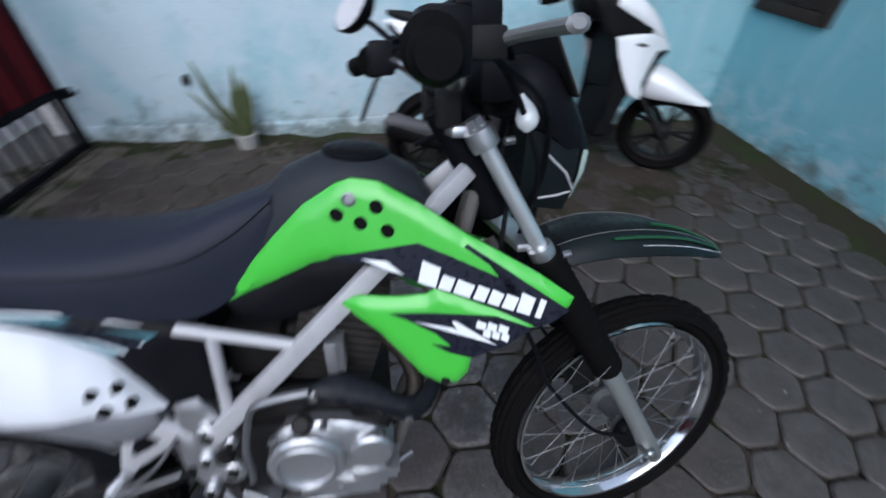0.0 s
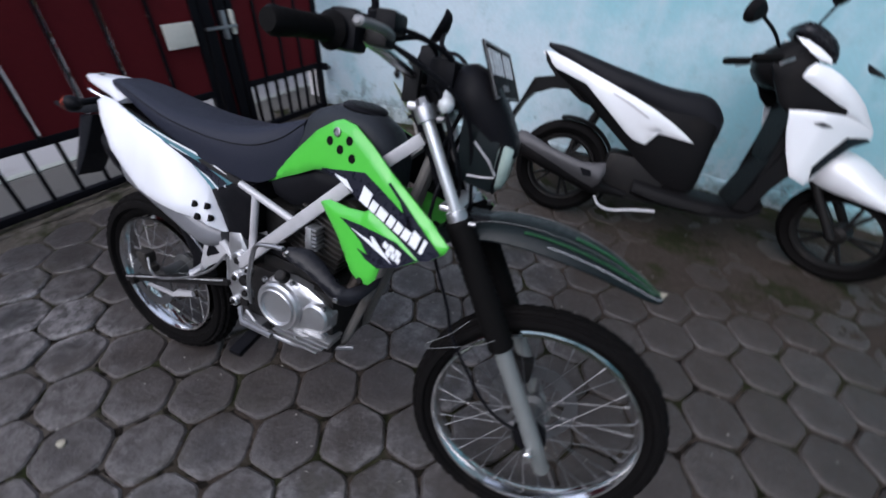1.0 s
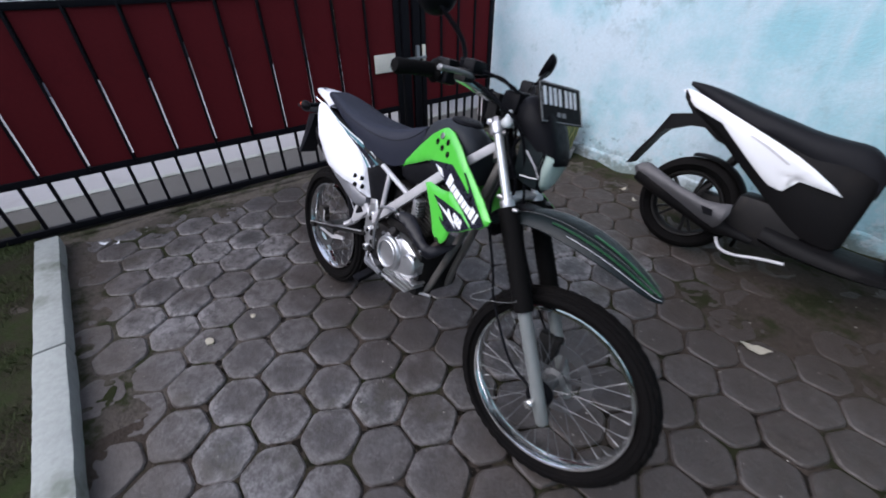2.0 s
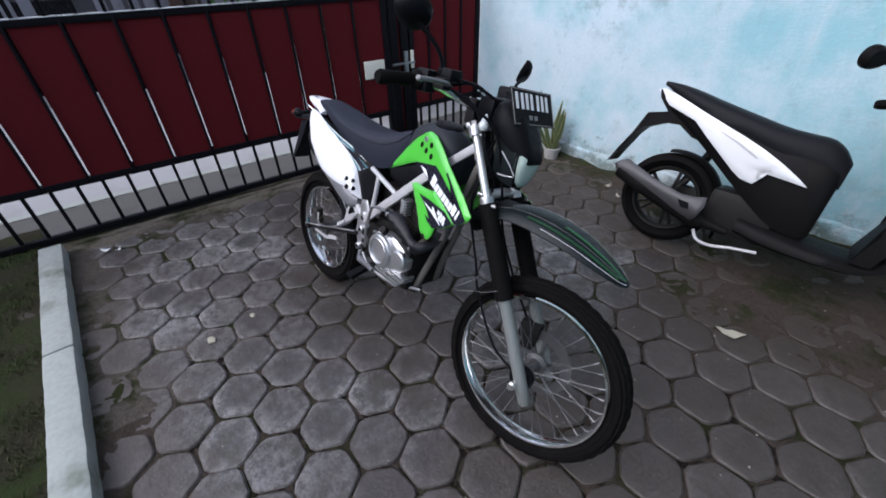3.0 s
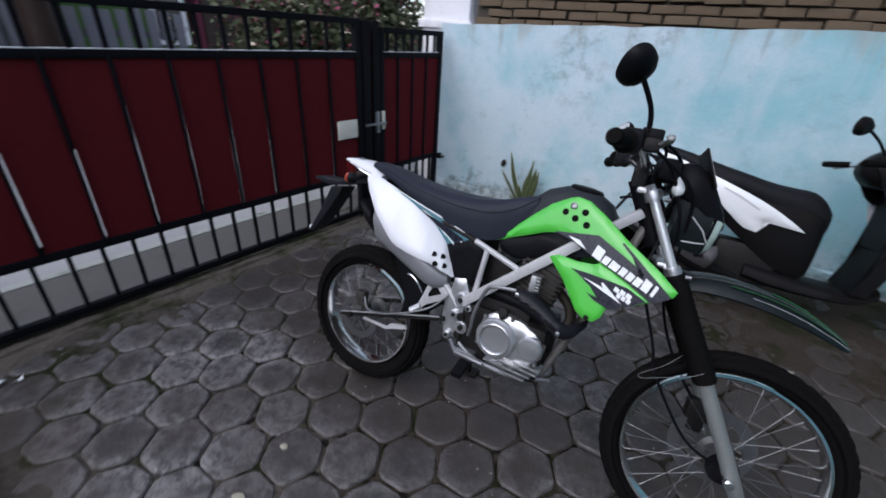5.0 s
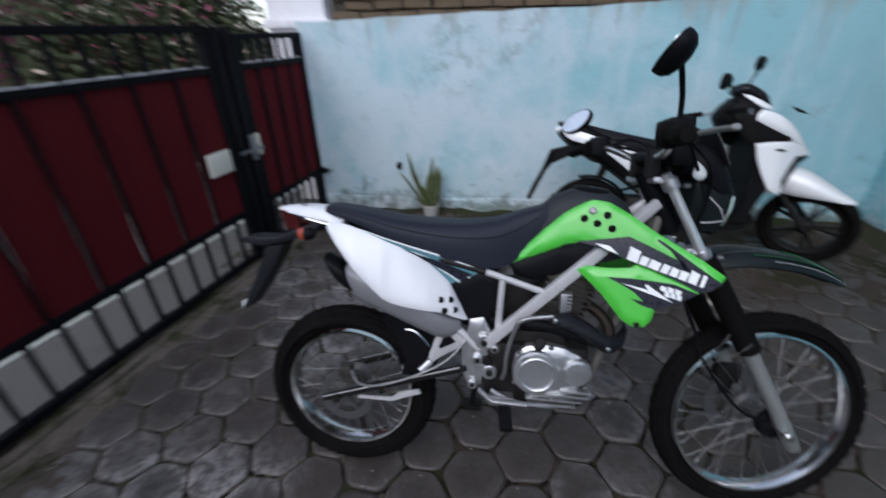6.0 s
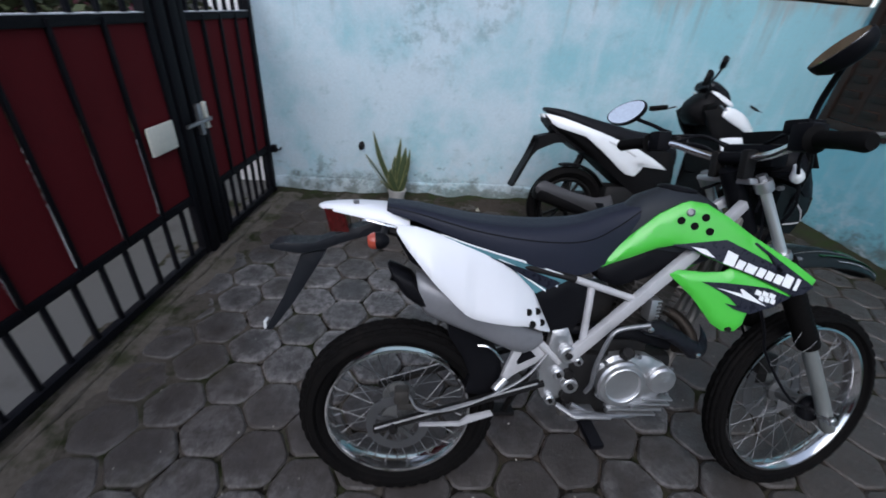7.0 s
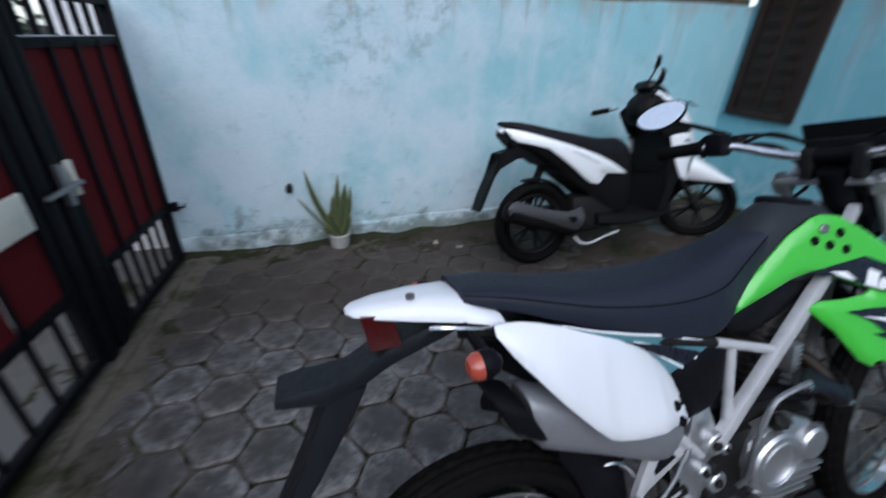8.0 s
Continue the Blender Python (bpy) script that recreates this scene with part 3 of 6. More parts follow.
structure("earth_drift_dry", grid_sheet(-1.22, 0.30, -1.22, 2.26, 0.0165, drift_height), "drift_pale", "paler brown earth in the joints and over the paving by the gate")
structure("earth_drift", grid_sheet(0.30, 3.19, -1.22, 2.26, 0.0165, drift_height), "drift", "darker brown earth in the joints and over the edges of the paving")
kerb = new("kerb")
kerb.matrix_basis = KERB
tagged(kerb, "weathered pale concrete kerb between paving and lawn", kind="structure")
for k in range(5):
    b = box(k * 1.0 + 0.003, min(k * 1.0 + 0.997, 4.36), -0.055, 0.055, -0.10, 0.078, 0.012)
    bmesh.ops.subdivide_edges(b, edges=[e for e in b.edges if e.calc_length() > 0.5], cuts=24)
    for v in b.verts:
        v.co += Vector((0, lump(v.co.x, v.co.z * 3 + k, 14, 0.004), lump(v.co.x + 3, v.co.y * 4 + k, 11, 0.004)))
    part("kerb_stone", b, "kerb", kerb)
lawn = grid_sheet(-0.4, 4.30, -3.3, -0.05, 0.05, lambda x, y: 0.02 + lump(x, y, 3, 0.02) + lump(x, y, 13, 0.012))
lawn.transform(KERB)
structure("lawn", lawn, "moss", "patchy mossy lawn beside the kerb")
verts, faces = [], []
for k in range(9000):
    x, y = rng.uniform(-0.35, 2.6), -0.06 - rng.random() ** 1.3 * 1.1
    if noise.noise(Vector((x * 5, y * 5, 4))) < -0.12:
        continue
    z = 0.02 + lump(x, y, 3, 0.02) + lump(x, y, 13, 0.012)
    a, h, w = rng.uniform(0, 6.28), rng.uniform(0.012, 0.04), rng.uniform(0.0012, 0.003)
    lx, ly = rng.uniform(-1, 1) * h, rng.uniform(-1, 1) * h
    c, s = math.cos(a) * w, math.sin(a) * w
    i = len(verts)
    verts += [(x - c, y - s, z), (x + c, y + s, z), (x + lx * 0.5 + c * 0.7, y + ly * 0.5 + s * 0.7, z + h * 0.65), (x + lx * 0.5 - c * 0.7, y + ly * 0.5 - s * 0.7, z + h * 0.65), (x + lx, y + ly, z + h)]
    faces += [(i, i + 1, i + 2, i + 3), (i + 3, i + 2, i + 4)]
me = bpy.data.meshes.new("grass")
me.from_pydata(verts, [], faces)
me.materials.append(M["grass"])
grass = tagged(new("grass", me), "short dull grass and moss tufts on the lawn", "grass", kind="stuff")
grass.matrix_basis = KERB


# walls
def rough_wall(x0, x1, z0, z1, thick, step, ax):
    """A plastered wall, its front uneven; along x at y = 0 or, with ax 1, along y at x = 0."""
    nx, nz = round((x1 - x0) / step), round((z1 - z0) / step)
    bm = bmesh.new()
    loops = []
    for j in range(nz + 1):
        z = z0 + (z1 - z0) * j / nz
        loops.append([bm.verts.new((x0 + (x1 - x0) * i / nx, lump(i * step, z, 2.2, 0.008) + lump(i * step + 9, z, 9, 0.003), z)) for i in range(nx + 1)])
    for a, b in zip(loops, loops[1:]):
        for i in range(nx):
            bm.faces.new((a[i], a[i + 1], b[i + 1], b[i]))
    ext = bmesh.ops.extrude_face_region(bm, geom=bm.faces[:])
    for v in ext["geom"]:
        if isinstance(v, bmesh.types.BMVert):
            v.co.y = thick
    bmesh.ops.recalc_face_normals(bm, faces=bm.faces[:])
    return bm


b = rough_wall(-0.93, 3.40, -0.1, 1.40, 0.16, 0.06, 0)
for v in b.verts:
    if v.co.z > 1.39:
        v.co.z += 0.028 * (v.co.x + 0.82) + lump(v.co.x, 5, 4, 0.012)
b.transform(Matrix.Translation((0, WALL_Y, 0)))
structure("wall_north", b, "wall", "faded pale blue plastered boundary wall with stains")
# thick cracked plinth band along its foot
bm = bmesh.new()
prof = []
for x in np.linspace(-0.90, 3.20, 100):
    t = 0.110 + lump(x, 3, 3, 0.02) + lump(x, 8, 17, 0.012)
    prof.append([(x, WALL_Y + 0.02, -0.05), (x, WALL_Y - 0.020 + lump(x, 1, 8, 0.006), -0.05), (x, WALL_Y - 0.016 + lump(x, 2, 8, 0.006), t - 0.012), (x, WALL_Y - 0.006, t), (x, WALL_Y + 0.02, t)])
structure("wall_plinth", rings(bm, prof), "wall", "pale cracked plaster plinth at the foot of the blue wall")

side = rough_wall(-7.0, 2.30, -0.1, 3.2, 0.16, 0.10, 1)
side.transform(Matrix.Translation((SIDE_X, 0, 0)) @ Matrix.Rotation(-math.pi / 2, 4, "Z") @ Matrix.Diagonal((-1, 1, 1, 1)))
bmesh.ops.recalc_face_normals(side, faces=side.faces[:])
structure("wall_east", side, "wall_side", "turquoise plastered house wall")


def window(y0, y1, z0, z1):
    w = tagged(new("window_1"), "dark brown wooden window with closed shutters in the turquoise wall", kind="structure")
    w.matrix_basis = pose(SIDE_X, 0, 0)
    for a in ((y0, y0 + 0.06, z0, z1), (y1 - 0.06, y1, z0, z1), (y0 + 0.06, y1 - 0.06, z0, z0 + 0.06), (y0 + 0.06, y1 - 0.06, z1 - 0.06, z1)):
        part("window_frame", box(-0.035, 0.02, *a, 0.004), "wood", w)
    mid = (y0 + y1) / 2
    for a, c in ((y0 + 0.065, mid - 0.003), (mid + 0.003, y1 - 0.065)):
        s = part("shutter", box(-0.02, 0.012, a, c, z0 + 0.065, z1 - 0.065, 0.003), "wood", w)
        for k in range(9):
            z = z0 + 0.12 + k * (z1 - z0 - 0.24) / 8.6
            sl = box(-0.008, 0.008, a + 0.04, c - 0.04, 0, 0.05, 0.002)
            sl.transform(pose(-0.022, 0, z, 0, -24, 0))
            part("slat", sl, "wood", s)
    return w


window(1.73, 2.245, 0.745, 1.85)


# the neighbour's brick wall and white pillar behind and above the blue wall
def brick_wall():
    # height beyond the brick rows is added out of view to block northern sky
    w = structure("brick_wall_behind", box(-0.72, 3.4, 2.505, 2.62, -0.1, 4.4), "mortar", "old brown brick wall behind the blue wall, unseen upper part added to block sky")
    shape = mesh_of("brick", box(-0.10, 0.10, -0.05, 0.05, -0.025, 0.025, 0.006))
    shape.materials.append(M["brick"])
    k = 0
    for row in range(13):
        z = 1.43 + row * 0.062
        for i in range(20):
            x = -0.60 + i * 0.213 + (0.1 if row % 2 else 0)
            if x > 3.3:
                continue
            o = new("brick", shape)
            o.parent = w
            o.matrix_basis = pose(x + rng.uniform(-0.006, 0.006), 2.50 + rng.uniform(-0.012, 0.016), z + rng.uniform(-0.004, 0.004), rng.uniform(-3, 3), rng.uniform(-2, 2), rng.uniform(-3, 3))


def pillar():
    p = thing("gate_pillar", "white plastered square gate pillar behind the gate", "pillar")
    part("shaft", box(-1.20, -0.76, 2.44, 2.86, -0.05, 2.6, 0.01), "white_wall", p)
    part("base_band", box(-1.23, -0.73, 2.41, 2.89, 1.36, 1.42, 0.006), "white_wall", p)


pillar()


# ---- the gate ----
def gate_leaf(name, label, s0, s1, seams, bar_step, top):
    g = thing(name, label, "gate", "gate leaves", m=GATE)
    for z0, z1, w in ((top - 0.035, top, 0.035), (1.145, 1.180, 0.035), (0.325, 0.365, 0.030), (0.022, 0.060, 0.035)):
        part("rail", box(s0, s1, -w / 2, w / 2, z0, z1, 0.003), "gate_black", g)
    # pale strip paints the sky's reflection along the top of the rail
    part("rail_shine", box(s0 + 0.04, s1 - 0.04, -0.017, 0.017, 1.180, 1.1835), "ledge_dust", g, "pale strip painted as sky reflection on the middle rail")
    for s in (s0 + 0.02, s1 - 0.02):
        part("stile", box(s - 0.02, s + 0.02, -0.022, 0.022, 0.02, top, 0.003), "gate_black", g)
    n = int((s1 - s0 - 0.08) / bar_step)
    low = part("bar", box(-0.009, 0.009, -0.009, 0.009, 0.06, 0.33, 0.002), "gate_black", g)
    high = part("bar", box(-0.009, 0.009, -0.009, 0.009, 1.18, top - 0.03, 0.002), "gate_black", g)
    for k in range(n):
        s = s0 + (s1 - s0) * (k + 1) / (n + 1)
        for o in (low, high):
            if k == 0:
                o.matrix_basis = pose(s, 0, 0)
            else:
                again(o, g, pose(s, 0, 0))
    for a, b in zip(seams, seams[1:]):
        w = b - a - 0.021
        bm = box(-w / 2, w / 2, -0.0012, 0.0012, 0.345, 1.16, 0.0)
        bmesh.ops.subdivide_edges(bm, edges=[e for e in bm.edges if abs(e.verts[0].co.z - e.verts[1].co.z) > 0.1], cuts=10)
        for v in bm.verts:
            v.co.y += lump(v.co.z * 2 + a * 9, v.co.x * 9, 1.5, 0.004)
        o = part("panel", bm, "gate_red", g)
        o.matrix_basis = pose((a + b) / 2, 0.004, 0, 0, 0, rng.uniform(-1.2, 1.2))
    for s in seams[1:-1]:
        split = rng.uniform(0.74, 0.96) if s1 > 1.0 else 0.345  # the narrow leaf is closed all the way
        part("backing_strip", box(s - 0.012, s + 0.012, -0.006, -0.003, split, 1.165), "gate_black", g)
        if s1 > 1.0:
            part("backing_strip", box(s - 0.012, s + 0.012, -0.006, -0.003, 0.345, max(0.37, split - rng.uniform(0.40, 0.62))), "gate_black", g)
        part("upright", box(s - 0.0020, s + 0.0115, 0.0075, 0.022, 0.34, 1.17, 0.001), "gate_black", g)
    return g


gate_leaf("sliding_gate", "tall black steel gate with dark red sheet panels", 0.90, 5.2, [0.93 + 0.227 * k for k in range(19)], 0.127, 1.375)
gate_leaf("wicket_gate", "narrow black gate leaf with dark red sheet panels", 0.02, 0.72, [0.05, 0.21, 0.37, 0.53, 0.70], 0.085, 1.335)
post = thing("gate_post", "dark steel gate post with latch between the leaves", "post", m=GATE)
part("shaft", box(0.735, 0.795, -0.03, 0.03, 0.0, 1.37, 0.006), "gate_black", post)
part("shaft", box(0.822, 0.885, -0.03, 0.03, 0.0, 1.37, 0.006), "gate_black", post)
part("infill", box(0.795, 0.822, -0.012, 0.002, 0.02, 1.30), "gate_red", post, "dark red strip between the post tubes")
latch = part("latch", join(box(0.755, 0.785, 0.03, 0.05, 0.64, 0.79, 0.003), box(0.70, 0.90, 0.048, 0.062, 0.70, 0.716, 0.002)), "steel", post, "dull steel sliding latch")
part("latch_plate", box(0.70, 0.725, 0.03, 0.045, 0.66, 0.79, 0.002), "cream", latch)
hook = thing("gate_hook", "small black hook on the gate hinge post", "hook", m=GATE)
part("hook_body", join(box(-0.005, 0.03, 0.02, 0.055, 0.31, 0.36, 0.005), tube([(0.012, 0.05, 0.33), (0.012, 0.085, 0.33), (0.012, 0.09, 0.35)], 0.007, 8)), "gate_black", hook)
sign = thing("gate_plate", "blank cream enamel plate fixed on the gate", "plate", m=GATE)
part("plate", box(0.955, 1.125, 0.0185, 0.030, 0.63, 0.755, 0.004), "cream", sign)


# ---- the street behind the gate ----
def street():
    b = box(-0.9, 9.0, -7.0, -0.56, -0.05, 0.0)
    b.transform(GATE)
    structure("road", b, "road", "pale concrete street outside the gate")
    b = box(-0.9, 9.0, -0.56, -0.50, -0.05, 0.012, 0.006)
    b.transform(GATE)
    structure("street_kerb", b, "kerb", "pale concrete edge outside the gate")
    b = box(-0.9, 9.0, -0.50, -0.035, -0.05, 0.004)
    b.transform(GATE)
    structure("gate_sill", b, "apron", "grey concrete sill outside the gate")


street()


def house(name, label, x, y0, y1, h, wall_mat, windows, door=None):
    """A plain house front facing the yard, at x, from y0 to y1."""
    hs = thing(name, label, "house", "houses across the street")
    part("wall", box(x - 3.0, x, y0, y1, -0.03, h, 0.0), wall_mat, hs)
    roof = bmesh.new()
    rings(roof, [[(x + 0.5, y, h - 0.12), (x + 0.5, y, h), (x - 1.5, y, h + 1.0), (x - 3.5, y, h), (x - 3.5, y, h - 0.12), (x - 1.5, y, h + 0.86)] for y in (y0 - 0.3, y1 + 0.3)])
    part("roof", roof, "roof", hs)
    for a, b, c, d in windows:
        w = part("window", join(box(x - 0.02, x + 0.04, a, a + 0.06, c, d), box(x - 0.02, x + 0.04, b - 0.06, b, c, d), box(x - 0.02, x + 0.04, a + 0.06, b - 0.06, c, c + 0.06), box(x - 0.02, x + 0.04, a + 0.06, b - 0.06, d - 0.06, d)), "white_wall", hs)
        part("pane", box(x - 0.01, x + 0.012, a + 0.06, b - 0.06, c + 0.06, d - 0.06), "window_glass", w)
    return hs


grey_house = house("street_house", "grey plastered house with a black sheet painted as porch shade", -6.2, -7.0, 1.70, 3.0, "grey_wall", [(-4.6, -3.6, 0.9, 2.0)])
# flat black sheet on the wall stands in for the shade inside a porch
part("porch_shade", box(-6.215, -6.185, -2.4, 0.08, 0.0, 2.4), "gloss_black", grey_house, "black sheet painted as porch shade")
part("door", box(-6.20, -6.16, 1.34, 1.66, 0.0, 2.3), "wood", grey_house, "dark wooden door")
house("street_house", "green painted house across the street", -6.3, 1.84, 3.46, 3.0, "house_green", [(2.90, 3.42, 0.9, 2.3)])
street_pink = house("street_house", "rose painted house across the street", -6.25, 3.62, 8.0, 2.9, "house_pink", [(5.6, 6.6, 1.0, 2.0)])
part("door", box(-6.26, -6.21, 3.68, 4.24, 0.0, 2.3), "wood", street_pink, "dark door")


def picket_fence():
    f = thing("picket_fence", "pale grey slatted fence across the street", "fence")
    part("rail", box(-5.04, -5.01, -4.0, 2.6, 0.45, 0.52), "grey_wall", f)
    part("rail", box(-5.04, -5.01, -4.0, 2.6, 1.05, 1.12), "grey_wall", f)
    sl = part("slat", box(-0.012, 0.012, -0.055, 0.055, 0.0, 1.34, 0.004), "fence_paint", f)
    sl.matrix_basis = pose(-4.99, -3.9, 0)
    for k in range(1, 40):
        y = -3.9 + k * 0.165
        if -0.35 < y < 0.1:
            continue
        again(sl, f, pose(-4.99, y, rng.uniform(-0.02, 0.02), 0, 0, rng.uniform(-4, 4)))


picket_fence()
post = thing("street_post", "dark wooden post across the street", "post")
part("shaft", lathe([(0.16, -0.03), (0.15, 1.5), (0.14, 3.2)], (-4.8, 1.05, 0), (0, 0, 1), 14), "wood", post)


def bush(cx, cy, base, top, rx, ry, n, seed, blossoms):
    r = random.Random(seed)
    b = thing("flowering_bush", "dark leafy bush with pale blossoms behind the gate", "bush", "bushes behind the gate")
    for k in range(7):
        a = r.uniform(0, 6.28)
        tip = (cx + math.cos(a) * rx * 0.7, cy + math.sin(a) * ry * 0.7, r.uniform(base + 0.7, top))
        part("stem", tube(spline([(cx + math.cos(a) * 0.05, cy + math.sin(a) * 0.05, -0.03), (cx + math.cos(a) * rx * 0.3, cy + math.sin(a) * ry * 0.3, tip[2] * 0.55), tip], 8), [0.02 - 0.0022 * i for i in range(8)], 6), "wood", b)
    for nm, mt, cnt, sz in (("crown", "bush", n, 0.065), ("blossoms", "blossom", blossoms, 0.050), ("pink_blossoms", "blossom_pink", blossoms, 0.055)):
        vs, fs = [], []
        for k in range(cnt):
            u = Vector((r.gauss(0, 0.5), r.gauss(0, 0.5), r.gauss(0, 0.5)))
            lumpy = 0.75 + 0.5 * noise.noise(u.normalized() * 2.2 + Vector((seed, 0, 0)))
            p = Vector((cx + u.x * rx * lumpy, cy + u.y * ry * lumpy, (base + top) / 2 + u.z * (top - base) * 0.5 * lumpy))
            d = Vector((r.uniform(-1, 1), r.uniform(-1, 1), r.uniform(-0.6, 0.9))).normalized()
            s = d.cross(Vector((r.uniform(-1, 1), r.uniform(-1, 1), r.uniform(-1, 1)))).normalized()
            z = sz * r.uniform(0.6, 1.3)
            i = len(vs)
            vs += [p, p + d * z * 0.5 + s * z * 0.28, p + d * z + s * 0.0, p + d * z * 0.5 - s * z * 0.28]
            fs.append((i, i + 1, i + 2, i + 3))
        me = bpy.data.meshes.new(nm)
        me.from_pydata(vs, [], fs)
        me.materials.append(M[mt])
        o = new(nm, me)
        o.parent = b


bush(-2.2, 1.95, 0.1, 1.95, 0.65, 0.80, 8500, 3, 950)
bush(-2.5, 3.3, 0.2, 2.5, 0.8, 1.15, 13000, 8, 1150)


# ---- behind the camera: the house that the yard belongs to ----
back = box(-9.0, SIDE_X, -7.2, -7.0, -0.05, 3.4)
structure("wall_south", back, "white_wall", "white plastered house wall closing the yard")


# ---- potted plant, leaf litter, stones by the wall ----
def plant():
    p = thing("potted_plant", "spiky succulent in a small pale pot at the wall", "plant", m=pose(0.02, 2.185, -0.01))
    part("pot", lathe([(0.046, 0.0), (0.054, 0.005), (0.066, 0.085), (0.071, 0.088), (0.071, 0.102), (0.062, 0.102), (0.058, 0.085), (0.0, 0.082)], (0, 0, 0), (0, 0, 1), 20), "pot", p)
    blades = [(-0.170, 0.42, 0.0, 0.016, -0.120), (-0.225, 0.26, -0.02, 0.018, -0.140), (0.022, 0.375, 0.02, 0.016, 0.005), (0.058, 0.32, 0.0, 0.024, 0.040), (0.088, 0.31, -0.02, 0.013, 0.070), (-0.050, 0.17, -0.04, 0.020, -0.040), (-0.120, 0.075, -0.05, 0.015, -0.080), (-0.020, 0.24, 0.04, 0.018, -0.020), (0.070, 0.15, -0.05, 0.015, 0.055)]
    for tip, h, dep, w, mid in blades:
        pts = spline([(tip * 0.15 + 0.01, dep * 0.3, 0.07), (mid, dep * 0.7, 0.10 + h * 0.52), (tip, dep, 0.10 + h)], 9)
        leaf = part("leaf", tube(pts, [1.2 * w * k for k in (0.75, 0.95, 1.0, 1.0, 0.95, 0.82, 0.62, 0.36, 0.05)], 6, flat=0.30), "plant", p)
        for e in (-1, 1):
            edge = [(x + e * 1.2 * w * k, y - 0.002, z) for (x, y, z), k in zip(pts, (0.75, 0.95, 1.0, 1.0, 0.95, 0.82, 0.62, 0.36, 0.05))]
            part("leaf_margin", tube(edge, 0.0020, 5), "plant_edge", leaf)


plant()


def litter(name, label, x, y, size, mat, turn):
    t = thing(name, label, "leaf" if "leaf" in name else "litter", "fallen dry leaves" if "leaf" in name else "pale scraps by the gate", m=pose(x, y, 0.004, 0, 0, turn))
    bm = bmesh.new()
    n = 14
    vs = []
    for k in range(n):
        a = 2 * math.pi * k / n
        vs.append(bm.verts.new((math.cos(a) * size * (1 + 0.2 * math.sin(3 * a)), math.sin(a) * size * 0.42 * (1 + 0.25 * math.cos(5 * a)), 0.004 + 0.012 * math.cos(a) ** 2)))
    c = bm.verts.new((0, 0, 0.003))
    for k in range(n):
        bm.faces.new((vs[k], vs[(k + 1) % n], c))
    ext = bmesh.ops.extrude_face_region(bm, geom=bm.faces[:])
    for v in ext["geom"]:
        if isinstance(v, bmesh.types.BMVert):
            v.co.z += 0.0015
    bmesh.ops.recalc_face_normals(bm, faces=bm.faces[:])
    part("blade", bm, mat, t)


litter("dry_leaf", "pale dry fallen leaf on the paving", 1.707, 1.104, 0.055, "leaf_dry", 20)
litter("paper_scrap", "small crumpled pale scrap near the gate", -1.065, -0.795, 0.030, "ink_white", 50)
litter("paper_scrap", "small crumpled pale scrap near the gate", -1.02, -0.74, 0.018, "ink_white", 120)
litter("dry_leaf", "pale dry fallen leaf by the wall", 0.62, 2.02, 0.030, "leaf_dry", 70)
litter("dry_leaf", "pale dry fallen leaf by the wall", 0.75, 1.93, 0.022, "leaf_dry", 150)
for x, y, size in ((0.094, -0.588, 0.019), (0.072, -0.387, 0.013)):
    splash = thing("paint_spot", "small pale splash dried on a paver", "stain", "splashes on the paving", m=pose(x, y, 0.0))
    b = lathe([(size * 0.9, -0.006), (size, 0.003), (size * 0.8, 0.0045), (0.0, 0.005)], (0, 0, 0), (0, 0, 1), 16)
    for v in b.verts:
        k = 1 + lump(v.co.x * 60 + x * 50, v.co.y * 60, 1.0, 0.35)
        v.co.x, v.co.y = v.co.x * k * 1.15, v.co.y * k * 0.9
    part("splash", b, "leaf_dry", splash)
nest = thing("wall_wasp_nest", "small dark mud nest stuck on the blue wall", "nest", m=pose(-0.245, WALL_Y - 0.012, 0.372))
part("mud", lathe([(0.006, -0.03), (0.017, -0.02), (0.022, 0.0), (0.018, 0.02), (0.008, 0.032)], (0, 0, 0), (0.2, 0.1, 1), 12), "dark_steel", nest)


def grit():
    """Pale crumbs and small stones scattered over the paving."""
    r = random.Random(31)
    vs, fs = [], []
    for k in range(420):
        x, y = (r.gauss(0.55, 0.75), r.gauss(0.15, 0.50)) if k % 2 else (r.uniform(-1.0, 2.9), r.uniform(-0.9, 1.9))
        if not (-0.9 < x < 2.9 and -0.85 < y < 1.95):
            continue
        q = 0.0012 + 0.0035 * r.random() ** 2.5
        i = len(vs)
        for a in range(5):
            t = 2 * math.pi * a / 5 + r.uniform(-0.3, 0.3)
            vs.append((x + q * math.cos(t), y + q * 0.8 * math.sin(t), 0.002))
        vs.append((x + r.uniform(-0.3, 0.3) * q, y, 0.004 + q * 0.7))
        fs += [(i + a, i + (a + 1) % 5, i + 5) for a in range(5)]
    me = bpy.data.meshes.new("grit")
    me.from_pydata(vs, [], fs)
    me.materials.append(M["grit"])
    tagged(new("grit", me), "pale grit and crumbs scattered on the paving", "grit", kind="stuff")


grit()

# ---- the trail motorcycle: x forward, y to its left, z up, origin below the rear axle ----
BIKE = pose(0.031, 0.037, 0, 0, 0, -1.0) @ pose(0, 0, 0, -14.0)
STEER = 8.0
HEAD, RAKE = Vector((0.885, 0, 1.003)), Vector((-0.4897, 0, 0.8719))
TURN = Matrix.Translation(HEAD) @ Matrix.Rotation(radians(STEER), 4, RAKE) @ Matrix.Translation(-HEAD)
REAR_AXLE, FRONT_AXLE = Vector((0.033, 0, 0.291)), Vector((1.286, 0.006, 0.324))


def turned(bm):
    bm.transform(TURN)
    return bm


